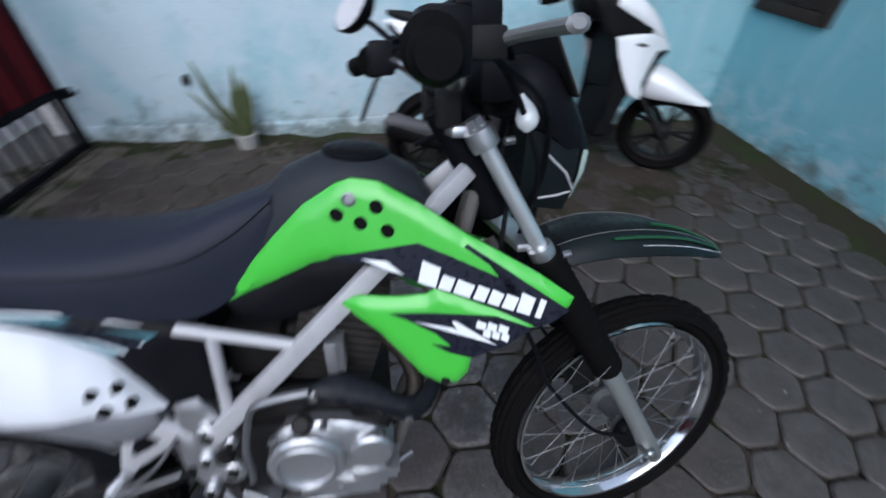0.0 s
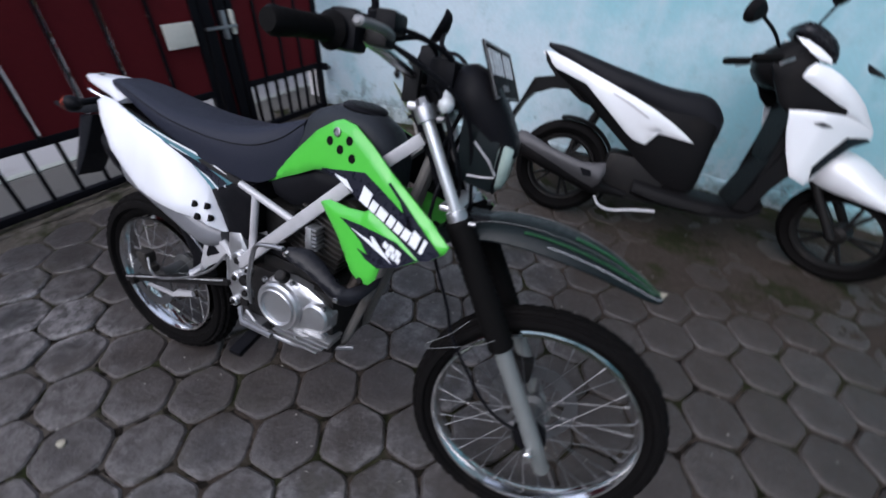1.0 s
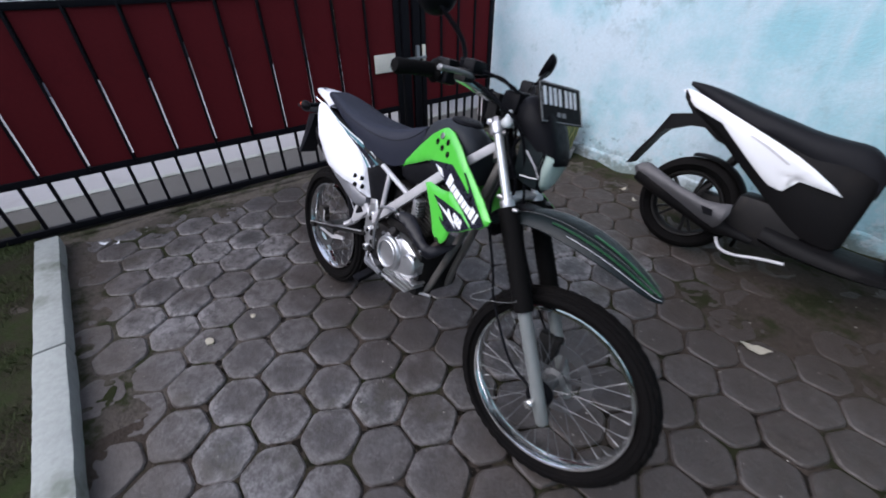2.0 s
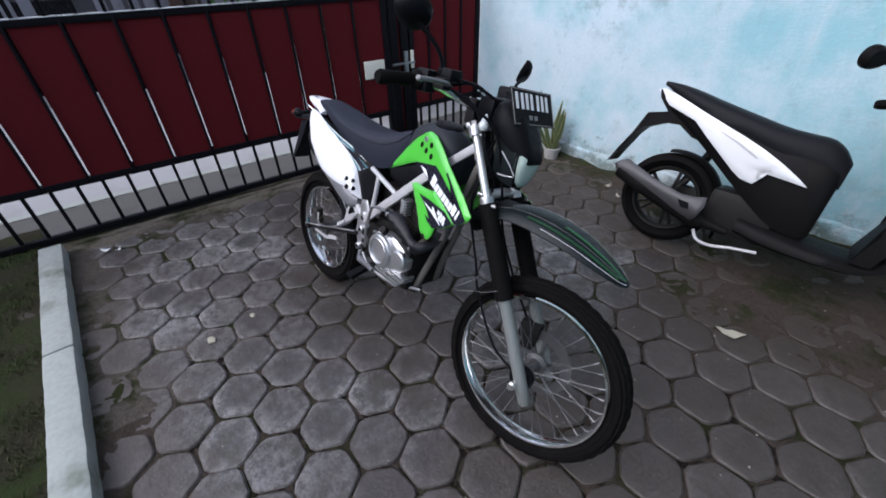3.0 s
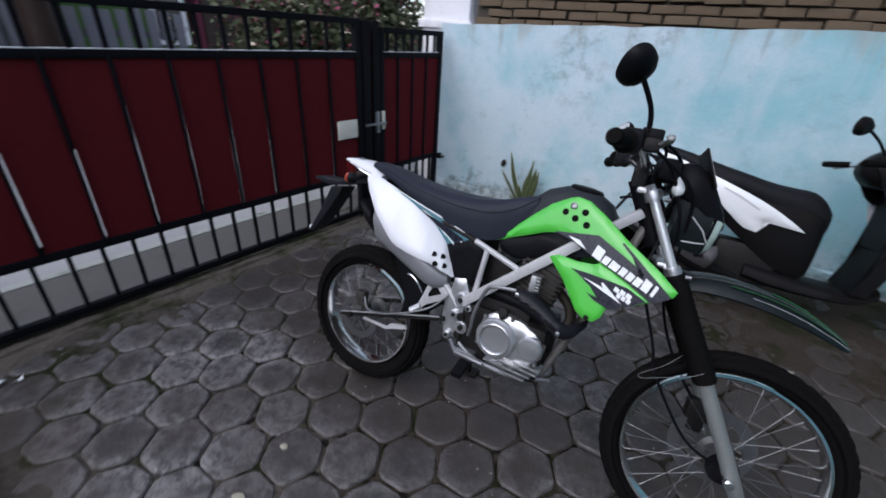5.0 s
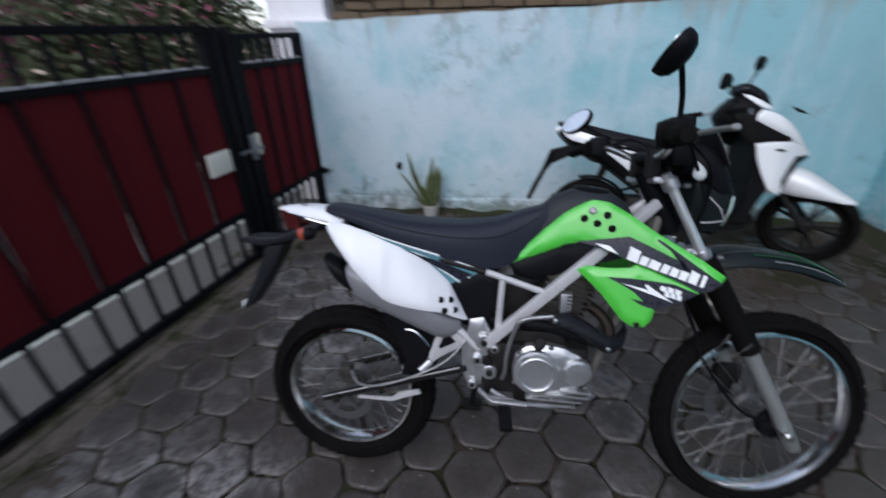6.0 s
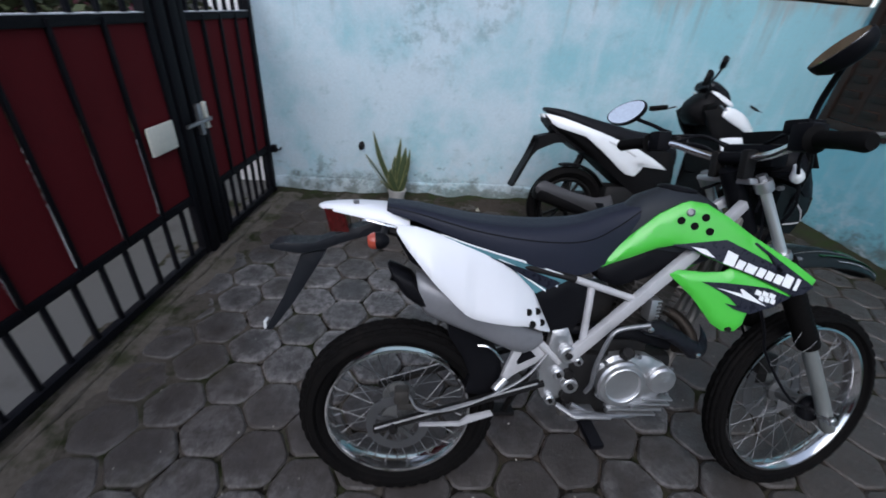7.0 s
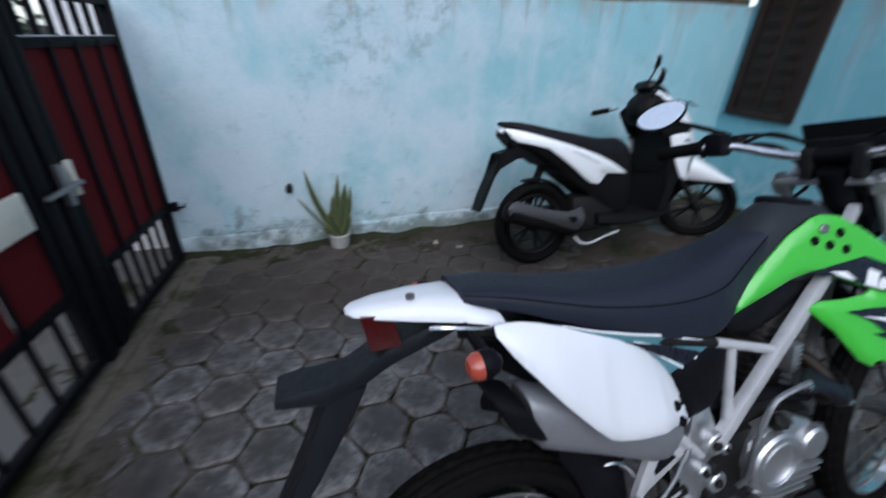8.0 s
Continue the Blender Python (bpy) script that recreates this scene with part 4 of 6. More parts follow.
def tyre_mesh(rim_r, out_r, half, knobs):
    """A tyre of round section whose tread stands up in staggered blocks, all one skin."""
    mid, h = (rim_r + out_r) / 2, (out_r - rim_r) / 2
    n, seg = 40, knobs * 4
    loops = []
    for q in range(seg):
        t = 2 * math.pi * q / seg
        lp = []
        for k in range(n):
            a = 2 * math.pi * k / n
            up = math.sin(a)
            row = int((k + 1) // 3)
            tall = up > 0.34 and (k + 1) % 3 != 0 and (q + (2 if row % 2 else 0)) % 4 != 0
            f = 1.0 if tall else (0.86 if up > 0.34 else 0.93)
            r, y = mid + h * f * up, half * (1.0 if up > -0.3 else 0.74) * math.cos(a) * (f if up > 0.34 else 0.97)
            lp.append((r * math.cos(t), y, r * math.sin(t)))
        loops.append(lp)
    return rings(bmesh.new(), loops, closed=True)


def wheel(parent, name, label, c, rim_r, out_r, half, rim_w, hub_r, hub_w, m, disc_y, disc_r, spokes=36):
    """Rim with tyre, hub, spokes and brake disc."""
    prof = [(rim_r, -rim_w), (rim_r, -rim_w + 0.003), (rim_r - 0.005, -rim_w + 0.006), (rim_r - 0.009, -rim_w * 0.35), (rim_r - 0.009, rim_w * 0.35), (rim_r - 0.005, rim_w - 0.006),
            (rim_r, rim_w - 0.003), (rim_r, rim_w), (rim_r - 0.0065, rim_w), (rim_r - 0.0150, rim_w * 0.45), (rim_r - 0.0180, 0), (rim_r - 0.0150, -rim_w * 0.45), (rim_r - 0.0065, -rim_w)]
    w = part(name, hoop(prof, (0, 0, 0), 72), "rim_chrome", parent, label)
    w.matrix_basis = m @ Matrix.Translation(c)
    part("tyre", tyre_mesh(rim_r - 0.004, out_r, half, 46), "rubber", w, "knobbly dusty black tyre")
    part("hub", lathe([(0.012, -hub_w - 0.02), (0.018, -hub_w - 0.004), (hub_r, -hub_w), (hub_r, -hub_w + 0.008), (hub_r * 0.62, -hub_w + 0.016), (hub_r * 0.55, 0), (hub_r * 0.62, hub_w - 0.016), (hub_r, hub_w - 0.008), (hub_r, hub_w), (0.018, hub_w + 0.004), (0.012, hub_w + 0.02)], (0, 0, 0), (0, 1, 0), 28), "hub_grey", w)
    rotor = hoop([(disc_r * 0.70, disc_y - 0.002), (disc_r, disc_y - 0.002), (disc_r, disc_y + 0.002), (disc_r * 0.70, disc_y + 0.002)], (0, 0, 0), 44)
    arms = [beam((0.018 * math.cos(t), disc_y, 0.018 * math.sin(t)), (disc_r * 0.75 * math.cos(t + 0.35), disc_y, disc_r * 0.75 * math.sin(t + 0.35)), 0.012, 0.003, 0.001, (0, 1, 0)) for t in [2 * math.pi * k / 5 for k in range(5)]]
    part("brake_disc", join(rotor, *arms), "disc_steel", w, "dull steel brake disc")
    made = {}
    for k in range(spokes):
        t = 2 * math.pi * k / spokes
        side = 1 if k % 2 else -1
        skew = 0.42 if (k // 2) % 2 else -0.42
        if (side, skew) not in made:
            a = (hub_r * 0.9 * math.cos(skew), side * hub_w * 0.92, hub_r * 0.9 * math.sin(skew))
            e = (rim_r - 0.016, side * 0.004, 0)
            d = Vector(e) - Vector(a)
            bm = join(tube([a, e], 0.0011, 5), tube([Vector(e) - d.normalized() * 0.016, e], 0.0026, 6))
            made[side, skew] = mesh_of("spoke", bm)
            made[side, skew].materials.append(M["spoke_steel"])
        o = new("spoke", made[side, skew])
        o.parent = w
        o.matrix_basis = Matrix.Rotation(-t, 4, "Y")
    return w


def shroud_y(x, z):
    return -0.078 - 0.202 * x + 0.163 * z


def shroud_skin(off):
    return lambda x, z: shroud_y(x, z) - off


PANEL_TOP = ((0.018, 0.867), (0.068, 0.865), (0.134, 0.846), (0.187, 0.826), (0.241, 0.802), (0.297, 0.767), (0.339, 0.732), (0.366, 0.703), (0.395, 0.646), (0.422, 0.598))
PANEL_LOW = ((0.016, 0.852), (0.057, 0.800), (0.100, 0.752), (0.140, 0.711), (0.170, 0.682), (0.208, 0.655), (0.308, 0.636), (0.350, 0.627), (0.400, 0.606), (0.422, 0.597))
PANEL_OUT = ((0.0, 0.100), (0.10, 0.114), (0.18, 0.118), (0.26, 0.108), (0.32, 0.095), (0.36, 0.090), (0.42, 0.094))
PANEL_LEAN = ((0.0, 0.008), (0.05, 0.030), (0.10, 0.042), (0.20, 0.040), (0.31, 0.053), (0.38, 0.035), (0.42, 0.006))


def side_y(x, z):
    """The side panel leans outwards from its upper edge to its lower one."""
    top, low, out, lean = (float(np.interp(x, *zip(*rows))) for rows in (PANEL_TOP, PANEL_LOW, PANEL_OUT, PANEL_LEAN))
    if z < 0.55:
        return -out
    t = max(0.0, min(1.0, (top - z) / max(0.004, top - low)))
    return -out - lean * t * (1.35 - 0.35 * t)


def motorcycle():
    bike = thing("trail_motorcycle", "green and white trail motorcycle leaning on its side stand", "motorcycle", m=BIKE)

    # wheels
    wheel(bike, "rear_wheel", "spoked rear wheel with polished alloy rim", REAR_AXLE, 0.207, 0.285, 0.044, 0.032, 0.050, 0.055, Matrix(), -0.066, 0.088)
    wheel(bike, "front_wheel", "spoked front wheel with polished alloy rim", FRONT_AXLE, 0.253, 0.312, 0.037, 0.026, 0.038, 0.045, TURN, 0.058, 0.115)

    # swingarm
    for s in (-1, 1):
        part("swingarm", join(beam((-0.032, s * 0.098, 0.296), (0.42, s * 0.098, 0.448), 0.020, 0.017, 0.004), lathe([(0.0, -0.010), (0.012, -0.010), (0.012, 0.010), (0.0, 0.010)], (0.022, s * 0.112, 0.312), (0, 1, 0), 12)), "dark_steel", bike)
        # thin silver bar imitates the highlight on the swingarm's upper bevel
        part("arm_highlight", beam((-0.028, s * 0.107, 0.306), (0.40, s * 0.107, 0.450), 0.004, 0.0035, 0.001), "silver", bike)
    part("chain_guide", sheet([(0.089, 0.322), (0.199, 0.323), (0.232, 0.337), (0.287, 0.357), (0.280, 0.369), (0.218, 0.352), (0.198, 0.333), (0.092, 0.328)], lambda x, z: -0.118, 0.008), "silver", bike, "polished metal guard under the swingarm")
    part("brake_hose", tube(spline([(0.060, -0.085, 0.395), (0.090, -0.100, 0.360), (0.16, -0.116, 0.372), (0.26, -0.118, 0.412), (0.36, -0.112, 0.470), (0.42, -0.10, 0.54)], 24), 0.0036, 8), "steel", bike)
    part("rear_caliper", join(box(0.020, 0.062, -0.096, -0.058, 0.370, 0.412, 0.010), box(0.03, 0.085, -0.092, -0.07, 0.350, 0.374, 0.006)), "cylinder_alloy", bike)

    # frame
    part("frame_spar", join(*[beam(a, b, 0.022, 0.031 if a[0] < 0.8 else 0.026, 0.005) for s in (-1, 1) for a, b in (((0.910, s * 0.030, 0.945), (0.770, s * 0.072, 0.818)), ((0.776, s * 0.071, 0.823), (0.472, s * 0.108, 0.532)))]), "silver", bike, "silver painted steel frame spar")
    part("head_tube", tube([HEAD + RAKE * 0.03, HEAD - RAKE * 0.16], 0.027, 18), "black", bike)
    for s in (-1, 1):
        part("subframe_tube", tube([(0.466, s * 0.085, 0.742), (0.640, s * 0.088, 0.690)], 0.0095, 12), "silver", bike)
        part("subframe_strut", tube([(0.512, s * 0.085, 0.722), (0.506, s * 0.100, 0.572)], 0.0095, 12), "silver", bike)
        part("subframe_rail", tube([(0.466, s * 0.085, 0.742), (0.20, s * 0.075, 0.800), (-0.02, s * 0.055, 0.845)], 0.010, 10), "dark_steel", bike)
        part("frame_stay", tube([(0.455, s * 0.094, 0.510), (0.379, s * 0.090, 0.578), (0.300, s * 0.080, 0.66)], 0.011, 10), "silver", bike)
        part("pivot_plate", sheet([(0.425, 0.600), (0.464, 0.610), (0.488, 0.562), (0.495, 0.484), (0.512, 0.440), (0.503, 0.408), (0.458, 0.392), (0.422, 0.396), (0.410, 0.425), (0.418, 0.455), (0.404, 0.480), (0.406, 0.530), (0.420, 0.556)], lambda x, z: s * 0.100, 0.022, 0.006, 0.012), "alloy", bike)
        part("down_tube", tube(spline([(0.925, s * 0.010, 0.905), (0.862, s * 0.026, 0.66), (0.795, s * 0.040, 0.46), (0.755, s * 0.055, 0.362), (0.66, s * 0.075, 0.338), (0.48, s * 0.085, 0.345)], 26), 0.0125, 10), "tube_grey", bike)
    for z, y in ((0.480, -0.108), (0.415, -0.108)):
        part("pivot_bolt", lathe([(0.0, -0.006), (0.013, -0.006), (0.015, -0.003), (0.015, 0.010)], (0.480, y, z), (0, 1, 0), 12), "dark_steel", bike)
    for x, z, r, d in ((0.470, 0.540, 0.024, 0.010), (0.452, 0.480, 0.016, 0.008), (0.488, 0.446, 0.022, 0.010), (0.440, 0.400, 0.014, 0.008), (0.500, 0.520, 0.012, 0.010)):
        boss = part("pivot_boss", lathe([(r, 0.012), (r, -d + 0.003), (r - 0.003, -d), (r * 0.55, -d), (r * 0.5, -d + 0.004), (0.0, -d + 0.004)], (x, -0.106, z), (0, 1, 0), 20), "alloy", bike)
        part("bolt_head", lathe([(r * 0.42, 0.0), (r * 0.42, -d - 0.003), (r * 0.30, -d - 0.005), (0.0, -d - 0.005)], (x, -0.106, z), (0, 1, 0), 6), "dark_steel", boss)
    hanger = sheet([(0.338, 0.570), (0.350, 0.584), (0.368, 0.583), (0.408, 0.541), (0.417, 0.525), (0.411, 0.511), (0.396, 0.507), (0.336, 0.468), (0.314, 0.447), (0.302, 0.452), (0.306, 0.470)], lambda x, z: -0.098, 0.012, 0.004, 0.010)
    h = part("peg_hanger", hanger, "silver", bike, "silver triangular footrest hanger")
    # black sheet on the solid hanger paints the dark of its opening
    part("hanger_opening", sheet([(0.358, 0.556), (0.388, 0.528), (0.342, 0.502), (0.338, 0.510)], lambda x, z: -0.0995, 0.002), "black", h)
    part("rear_peg", tube([(0.314, -0.095, 0.456), (0.292, -0.105, 0.436), (0.284, -0.11, 0.430)], 0.012, 10), "alloy", bike)

    # engine
    eng = part("engine", join(box(0.475, 0.765, -0.105, 0.105, 0.350, 0.540, 0.022), box(0.52, 0.70, -0.085, 0.085, 0.500, 0.575, 0.02)), "dark_steel", bike, "grimy air-cooled single-cylinder engine")
    part("clutch_cover", sheet([(0.552, 0.470), (0.560, 0.515), (0.590, 0.540), (0.640, 0.548), (0.690, 0.540), (0.735, 0.520), (0.768, 0.488), (0.765, 0.450), (0.735, 0.415), (0.700, 0.392), (0.610, 0.385), (0.570, 0.410)], lambda x, z: -0.122, 0.022, 0.010, 0.016), "alloy", eng, "polished alloy clutch cover")
    cl = part("clutch_boss", lathe([(0.066, 0.014), (0.066, -0.004), (0.061, -0.010), (0.047, -0.011), (0.045, -0.007), (0.030, -0.006), (0.0, -0.006)], (0.618, -0.128, 0.467), (0, 1, 0), 40), "alloy", eng)
    part("boss_ring", hoop([(0.049, -0.004), (0.052, -0.002), (0.049, 0.003), (0.046, -0.002)], (0.618, -0.139, 0.467), 40), "alloy", cl)
    part("filter_cover", lathe([(0.038, 0.014), (0.038, -0.004), (0.033, -0.010), (0.0, -0.012)], (0.730, -0.126, 0.477), (0, 1, 0), 30), "alloy", eng)
    part("filler_cap", lathe([(0.016, 0.01), (0.016, -0.012), (0.012, -0.015), (0.0, -0.015)], (0.622, -0.120, 0.552), (0, 0.7, -0.7), 14), "dark_steel", eng)
    for k, (x0, x1, z) in enumerate(((0.69, 0.775, 0.415), (0.62, 0.770, 0.400), (0.595, 0.750, 0.384), (0.600, 0.735, 0.368))):
        part("sump_fin", box(x0, x1, -0.130, -0.075, z - 0.003, z + 0.003, 0.001), "alloy", eng)
    for k, (x, z) in enumerate(((0.560, 0.430), (0.568, 0.525), (0.655, 0.546), (0.750, 0.510), (0.755, 0.432), (0.665, 0.392))):
        part("cover_bolt", lathe([(0.006, 0.006), (0.006, -0.004), (0.0, -0.005)], (x, -0.124, z), (0, 1, 0), 8), "steel", eng)
    tilt = Vector((0.30, 0, 0.954))
    base = Vector((0.655, 0, 0.560))
    part("cylinder", beam(base, base + tilt * 0.20, 0.11, 0.12, 0.012, (1, 0, 0)), "cylinder_alloy", eng)
    fin = None
    for k in range(9):
        c = base + tilt * (0.035 + k * 0.0155)
        if fin is None:
            fin = part("cooling_fin", box(-0.070, 0.070, -0.066, 0.066, -0.002, 0.002, 0.0012), "cylinder_alloy", eng)
            fin.matrix_basis = Matrix.Translation(c) @ Matrix.Rotation(radians(17.5), 4, "Y")
        else:
            again(fin, eng, Matrix.Translation(c) @ Matrix.Rotation(radians(17.5), 4, "Y"))
    part("cylinder_head", beam(base + tilt * 0.175, base + tilt * 0.235, 0.12, 0.13, 0.02, (1, 0, 0)), "cylinder_alloy", eng)
    part("carburettor", join(box(0.50, 0.60, -0.05, 0.05, 0.60, 0.70, 0.015), lathe([(0.030, -0.06), (0.030, 0.06)], (0.56, 0, 0.66), (1, 0, 0), 16)), "dark_steel", eng)
    tower = part("cooling_block", box(0.672, 0.690, -0.100, -0.060, 0.636, 0.696, 0.003), "alloy", eng, "pale ribbed cooling block beside the cylinder")
    rib = part("rib", box(0.688, 0.702, -0.098, -0.066, -0.0025, 0.0025, 0.001), "alloy", tower)
    rib.matrix_basis = pose(0, 0, 0.641)
    for k in range(1, 6):
        again(rib, tower, pose(0, 0, 0.641 + k * 0.0102))
    part("airbox", box(0.30, 0.50, -0.080, 0.080, 0.60, 0.752, 0.03), "black", bike)
    part("side_cover", sheet([(0.365, 0.702), (0.44, 0.742), (0.500, 0.735), (0.505, 0.640), (0.470, 0.585), (0.415, 0.590), (0.375, 0.680)], lambda x, z: -0.092, 0.02, 0.006, 0.015), "black", bike)

    # exhaust
    pipe = spline([(0.760, -0.02, 0.640), (0.795, -0.048, 0.622), (0.812, -0.082, 0.592), (0.798, -0.108, 0.568), (0.75, -0.116, 0.574), (0.66, -0.112, 0.600), (0.575, -0.108, 0.606), (0.50, -0.094, 0.605), (0.42, -0.086, 0.594), (0.38, -0.085, 0.602)], 44)
    ex = part("exhaust_pipe", tube(pipe[:20], 0.016, 14), "header_pipe", bike, "heat-browned steel exhaust header")
    part("rear_pipe", tube([(x, y + 0.03, z - 0.012) for x, y, z in pipe[19:]], 0.016, 14), "black", ex, "matt black exhaust pipe")
    part("heat_shield", sheet([(0.634, 0.628), (0.650, 0.646), (0.675, 0.650), (0.702, 0.648), (0.747, 0.625), (0.787, 0.599), (0.812, 0.590), (0.838, 0.598), (0.860, 0.606), (0.862, 0.590), (0.838, 0.560), (0.812, 0.542), (0.788, 0.546), (0.750, 0.578), (0.704, 0.606), (0.645, 0.620)], lambda x, z: -0.146 + 16 * (z - 0.627 + 0.38 * (x - 0.65)) ** 2 + 0.5 * max(0.0, x - 0.80), 0.005, 0.007, 0.010, 0.010), "shield_black", ex, "glossy black exhaust heat shield")
    for x, z in ((0.655, 0.636), (0.797, 0.566)):
        part("shield_bolt", lathe([(0.007, 0.004), (0.007, -0.005), (0.0, -0.007)], (x, -0.143, z), (0, 1, 0), 10), "chrome", ex)
    def can(rows, slant=0.2):
        loops = []
        for x, z, h, w in rows:
            ring = []
            for k in range(24):
                a = 2 * math.pi * k / 24
                c, d = math.cos(a), math.sin(a)
                c, d = math.copysign(abs(c) ** 0.75, c), math.copysign(abs(d) ** 0.75, d)
                ring.append((x - slant * h * d, -0.082 + w * c, z + math.sqrt(1 - slant * slant) * h * d))
            loops.append(ring)
        return rings(bmesh.new(), loops)
    muf = part("muffler", can([(0.400, 0.580, 0.018, 0.018), (0.375, 0.578, 0.032, 0.030), (0.345, 0.584, 0.048, 0.040), (0.310, 0.598, 0.056, 0.045), (0.190, 0.650, 0.056, 0.044), (0.085, 0.694, 0.056, 0.044), (0.075, 0.698, 0.048, 0.038)]), "muffler_can", bike, "grey steel muffler under the side panel", 50)
    part("end_cap", can([(0.080, 0.698, 0.054, 0.042), (0.077, 0.700, 0.0585, 0.0465), (0.046, 0.716, 0.057, 0.045), (0.026, 0.727, 0.052, 0.041), (0.018, 0.731, 0.044, 0.034), (0.022, 0.729, 0.030, 0.022)], 0.5), "black", muf, "black plastic muffler end cap", 40)
    part("outlet", tube([(0.040, -0.082, 0.722), (0.008, -0.082, 0.738)], 0.014, 14), "black", muf)

    # controls low down
    part("kick_lever", tube(spline([(0.524, -0.128, 0.440), (0.531, -0.138, 0.470), (0.533, -0.140, 0.525), (0.546, -0.141, 0.580), (0.562, -0.142, 0.622), (0.590, -0.143, 0.637), (0.650, -0.145, 0.648)], 26), 0.0058, 10), "steel", bike, "bent grey kick-start lever")
    part("brake_pedal", join(tube(spline([(0.495, -0.118, 0.395), (0.56, -0.130, 0.372), (0.66, -0.125, 0.362), (0.72, -0.100, 0.362), (0.800, -0.060, 0.368)], 22), 0.0065, 10)), "steel", bike)
    part("foot_peg", beam((0.535, -0.118, 0.350), (0.542, -0.208, 0.332), 0.036, 0.019, 0.005), "black", bike)
    part("peg_bracket", join(tube([(0.46, -0.108, 0.385), (0.50, -0.14, 0.372), (0.60, -0.142, 0.372)], 0.008, 8), box(0.49, 0.56, -0.135, -0.095, 0.352, 0.384, 0.005)), "steel", bike)
    part("side_stand", tube(spline([(0.455, 0.105, 0.345), (0.440, 0.17, 0.23), (0.425, 0.255, 0.075)], 12), [0.012] * 12, 10), "dark_steel", bike)
    part("stand_foot", box(0.385, 0.465, 0.235, 0.295, 0.062, 0.078, 0.004), "dark_steel", bike)

    # seat and tank
    top = spline([(-0.010, 0.905), (0.067, 0.897), (0.216, 0.872), (0.365, 0.866), (0.482, 0.878), (0.560, 0.905), (0.625, 0.926)], 30)
    low = spline([(-0.010, 0.885), (0.067, 0.866), (0.216, 0.815), (0.365, 0.772), (0.450, 0.750), (0.530, 0.785), (0.625, 0.895)], 30)
    wid = spline([(0, 0.050), (0.1, 0.066), (0.3, 0.086), (0.5, 0.090), (0.7, 0.076), (0.9, 0.056), (1, 0.048)], 30)
    loops = []
    for (x, zt), (xl, zl), (_, w) in zip(top, low, wid):
        h = zt - zl
        sec = [(-1.0, 0.0), (-1.03, 0.35), (-1.0, 0.68), (-0.90, 0.88), (-0.66, 0.99), (-0.3, 1.0), (0.3, 1.0), (0.66, 0.99), (0.90, 0.88), (1.0, 0.68), (1.03, 0.35), (1.0, 0.0)]
        loops.append([(x, a * w, zl + b * h) for a, b in sec])
    seat = part("seat", rings(bmesh.new(), loops), "vinyl", bike, "long dark grey-blue vinyl seat", 50)
    seam = [(x, -w * 1.005, zl + (zt - zl) * 0.70) for (x, zt), (xl, zl), (_, w) in zip(top, low, wid)]
    part("seat_seam", tube(seam, 0.0013, 6), "black", seat)
    part("seat_seam", tube([(x, -y, z) for x, y, z in seam], 0.0013, 6), "black", seat)
    loops = []
    for x, zt, zb, w in ((0.560, 0.872, 0.74, 0.046), (0.600, 0.912, 0.745, 0.050), (0.640, 0.950, 0.75, 0.053), (0.690, 0.970, 0.76, 0.056), (0.740, 0.974, 0.77, 0.062), (0.790, 0.964, 0.78, 0.066), (0.830, 0.942, 0.79, 0.060), (0.855, 0.905, 0.80, 0.045)):
        sec = [(-0.8, 0.0), (-1.0, 0.3), (-1.0, 0.62), (-0.88, 0.86), (-0.6, 0.97), (-0.25, 1.0), (0.25, 1.0), (0.6, 0.97), (0.88, 0.86), (1.0, 0.62), (1.0, 0.3), (0.8, 0.0)]
        loops.append([(x, a * w, zb + b * (zt - zb)) for a, b in sec])
    tank = part("fuel_tank", rings(bmesh.new(), loops), "tank", bike, "dark grey plastic-covered fuel tank", 50)
    part("fuel_cap", lathe([(0.048, -0.015), (0.050, 0.004), (0.044, 0.009), (0.030, 0.011), (0.0, 0.011)], (0.745, 0.010, 0.966), (0.10, 0, 1), 26), "black", tank)
    part("tank_lower", sheet([(0.530, 0.760), (0.660, 0.820), (0.760, 0.822), (0.780, 0.790), (0.690, 0.745), (0.600, 0.715), (0.545, 0.730)], lambda x, z: -0.062, 0.05, 0.008, 0.02), "black", bike)

    # radiator shrouds, right and left
    upper = [(0.519, 0.754), (0.566, 0.809), (0.616, 0.862), (0.668, 0.912), (0.718, 0.943), (0.738, 0.950), (0.776, 0.946), (0.828, 0.918), (0.890, 0.877), (0.948, 0.845), (0.996, 0.818), (1.044, 0.785), (1.038, 0.770), (1.012, 0.748), (0.990, 0.740), (0.934, 0.766), (0.886, 0.784), (0.842, 0.798), (0.800, 0.813), (0.766, 0.826), (0.718, 0.840), (0.673, 0.828), (0.622, 0.803), (0.569, 0.779)]
    lower = [(0.706, 0.766), (0.732, 0.778), (0.790, 0.778), (0.834, 0.784), (0.850, 0.796), (0.888, 0.783), (0.936, 0.766), (1.003, 0.748), (0.984, 0.734), (0.946, 0.708), (0.899, 0.686), (0.892, 0.655), (0.876, 0.636), (0.848, 0.634), (0.822, 0.648), (0.768, 0.712)]
    band = [(0.700, 0.841), (0.778, 0.856), (0.825, 0.865), (0.871, 0.846), (0.918, 0.825), (0.962, 0.805), (0.950, 0.815), (0.925, 0.834), (0.888, 0.861), (0.892, 0.865), (0.910, 0.853), (0.934, 0.837), (0.972, 0.811), (0.996, 0.795), (1.034, 0.770), (1.011, 0.750), (0.990, 0.742), (0.934, 0.768), (0.886, 0.786), (0.842, 0.800), (0.800, 0.815), (0.766, 0.828), (0.730, 0.838)]
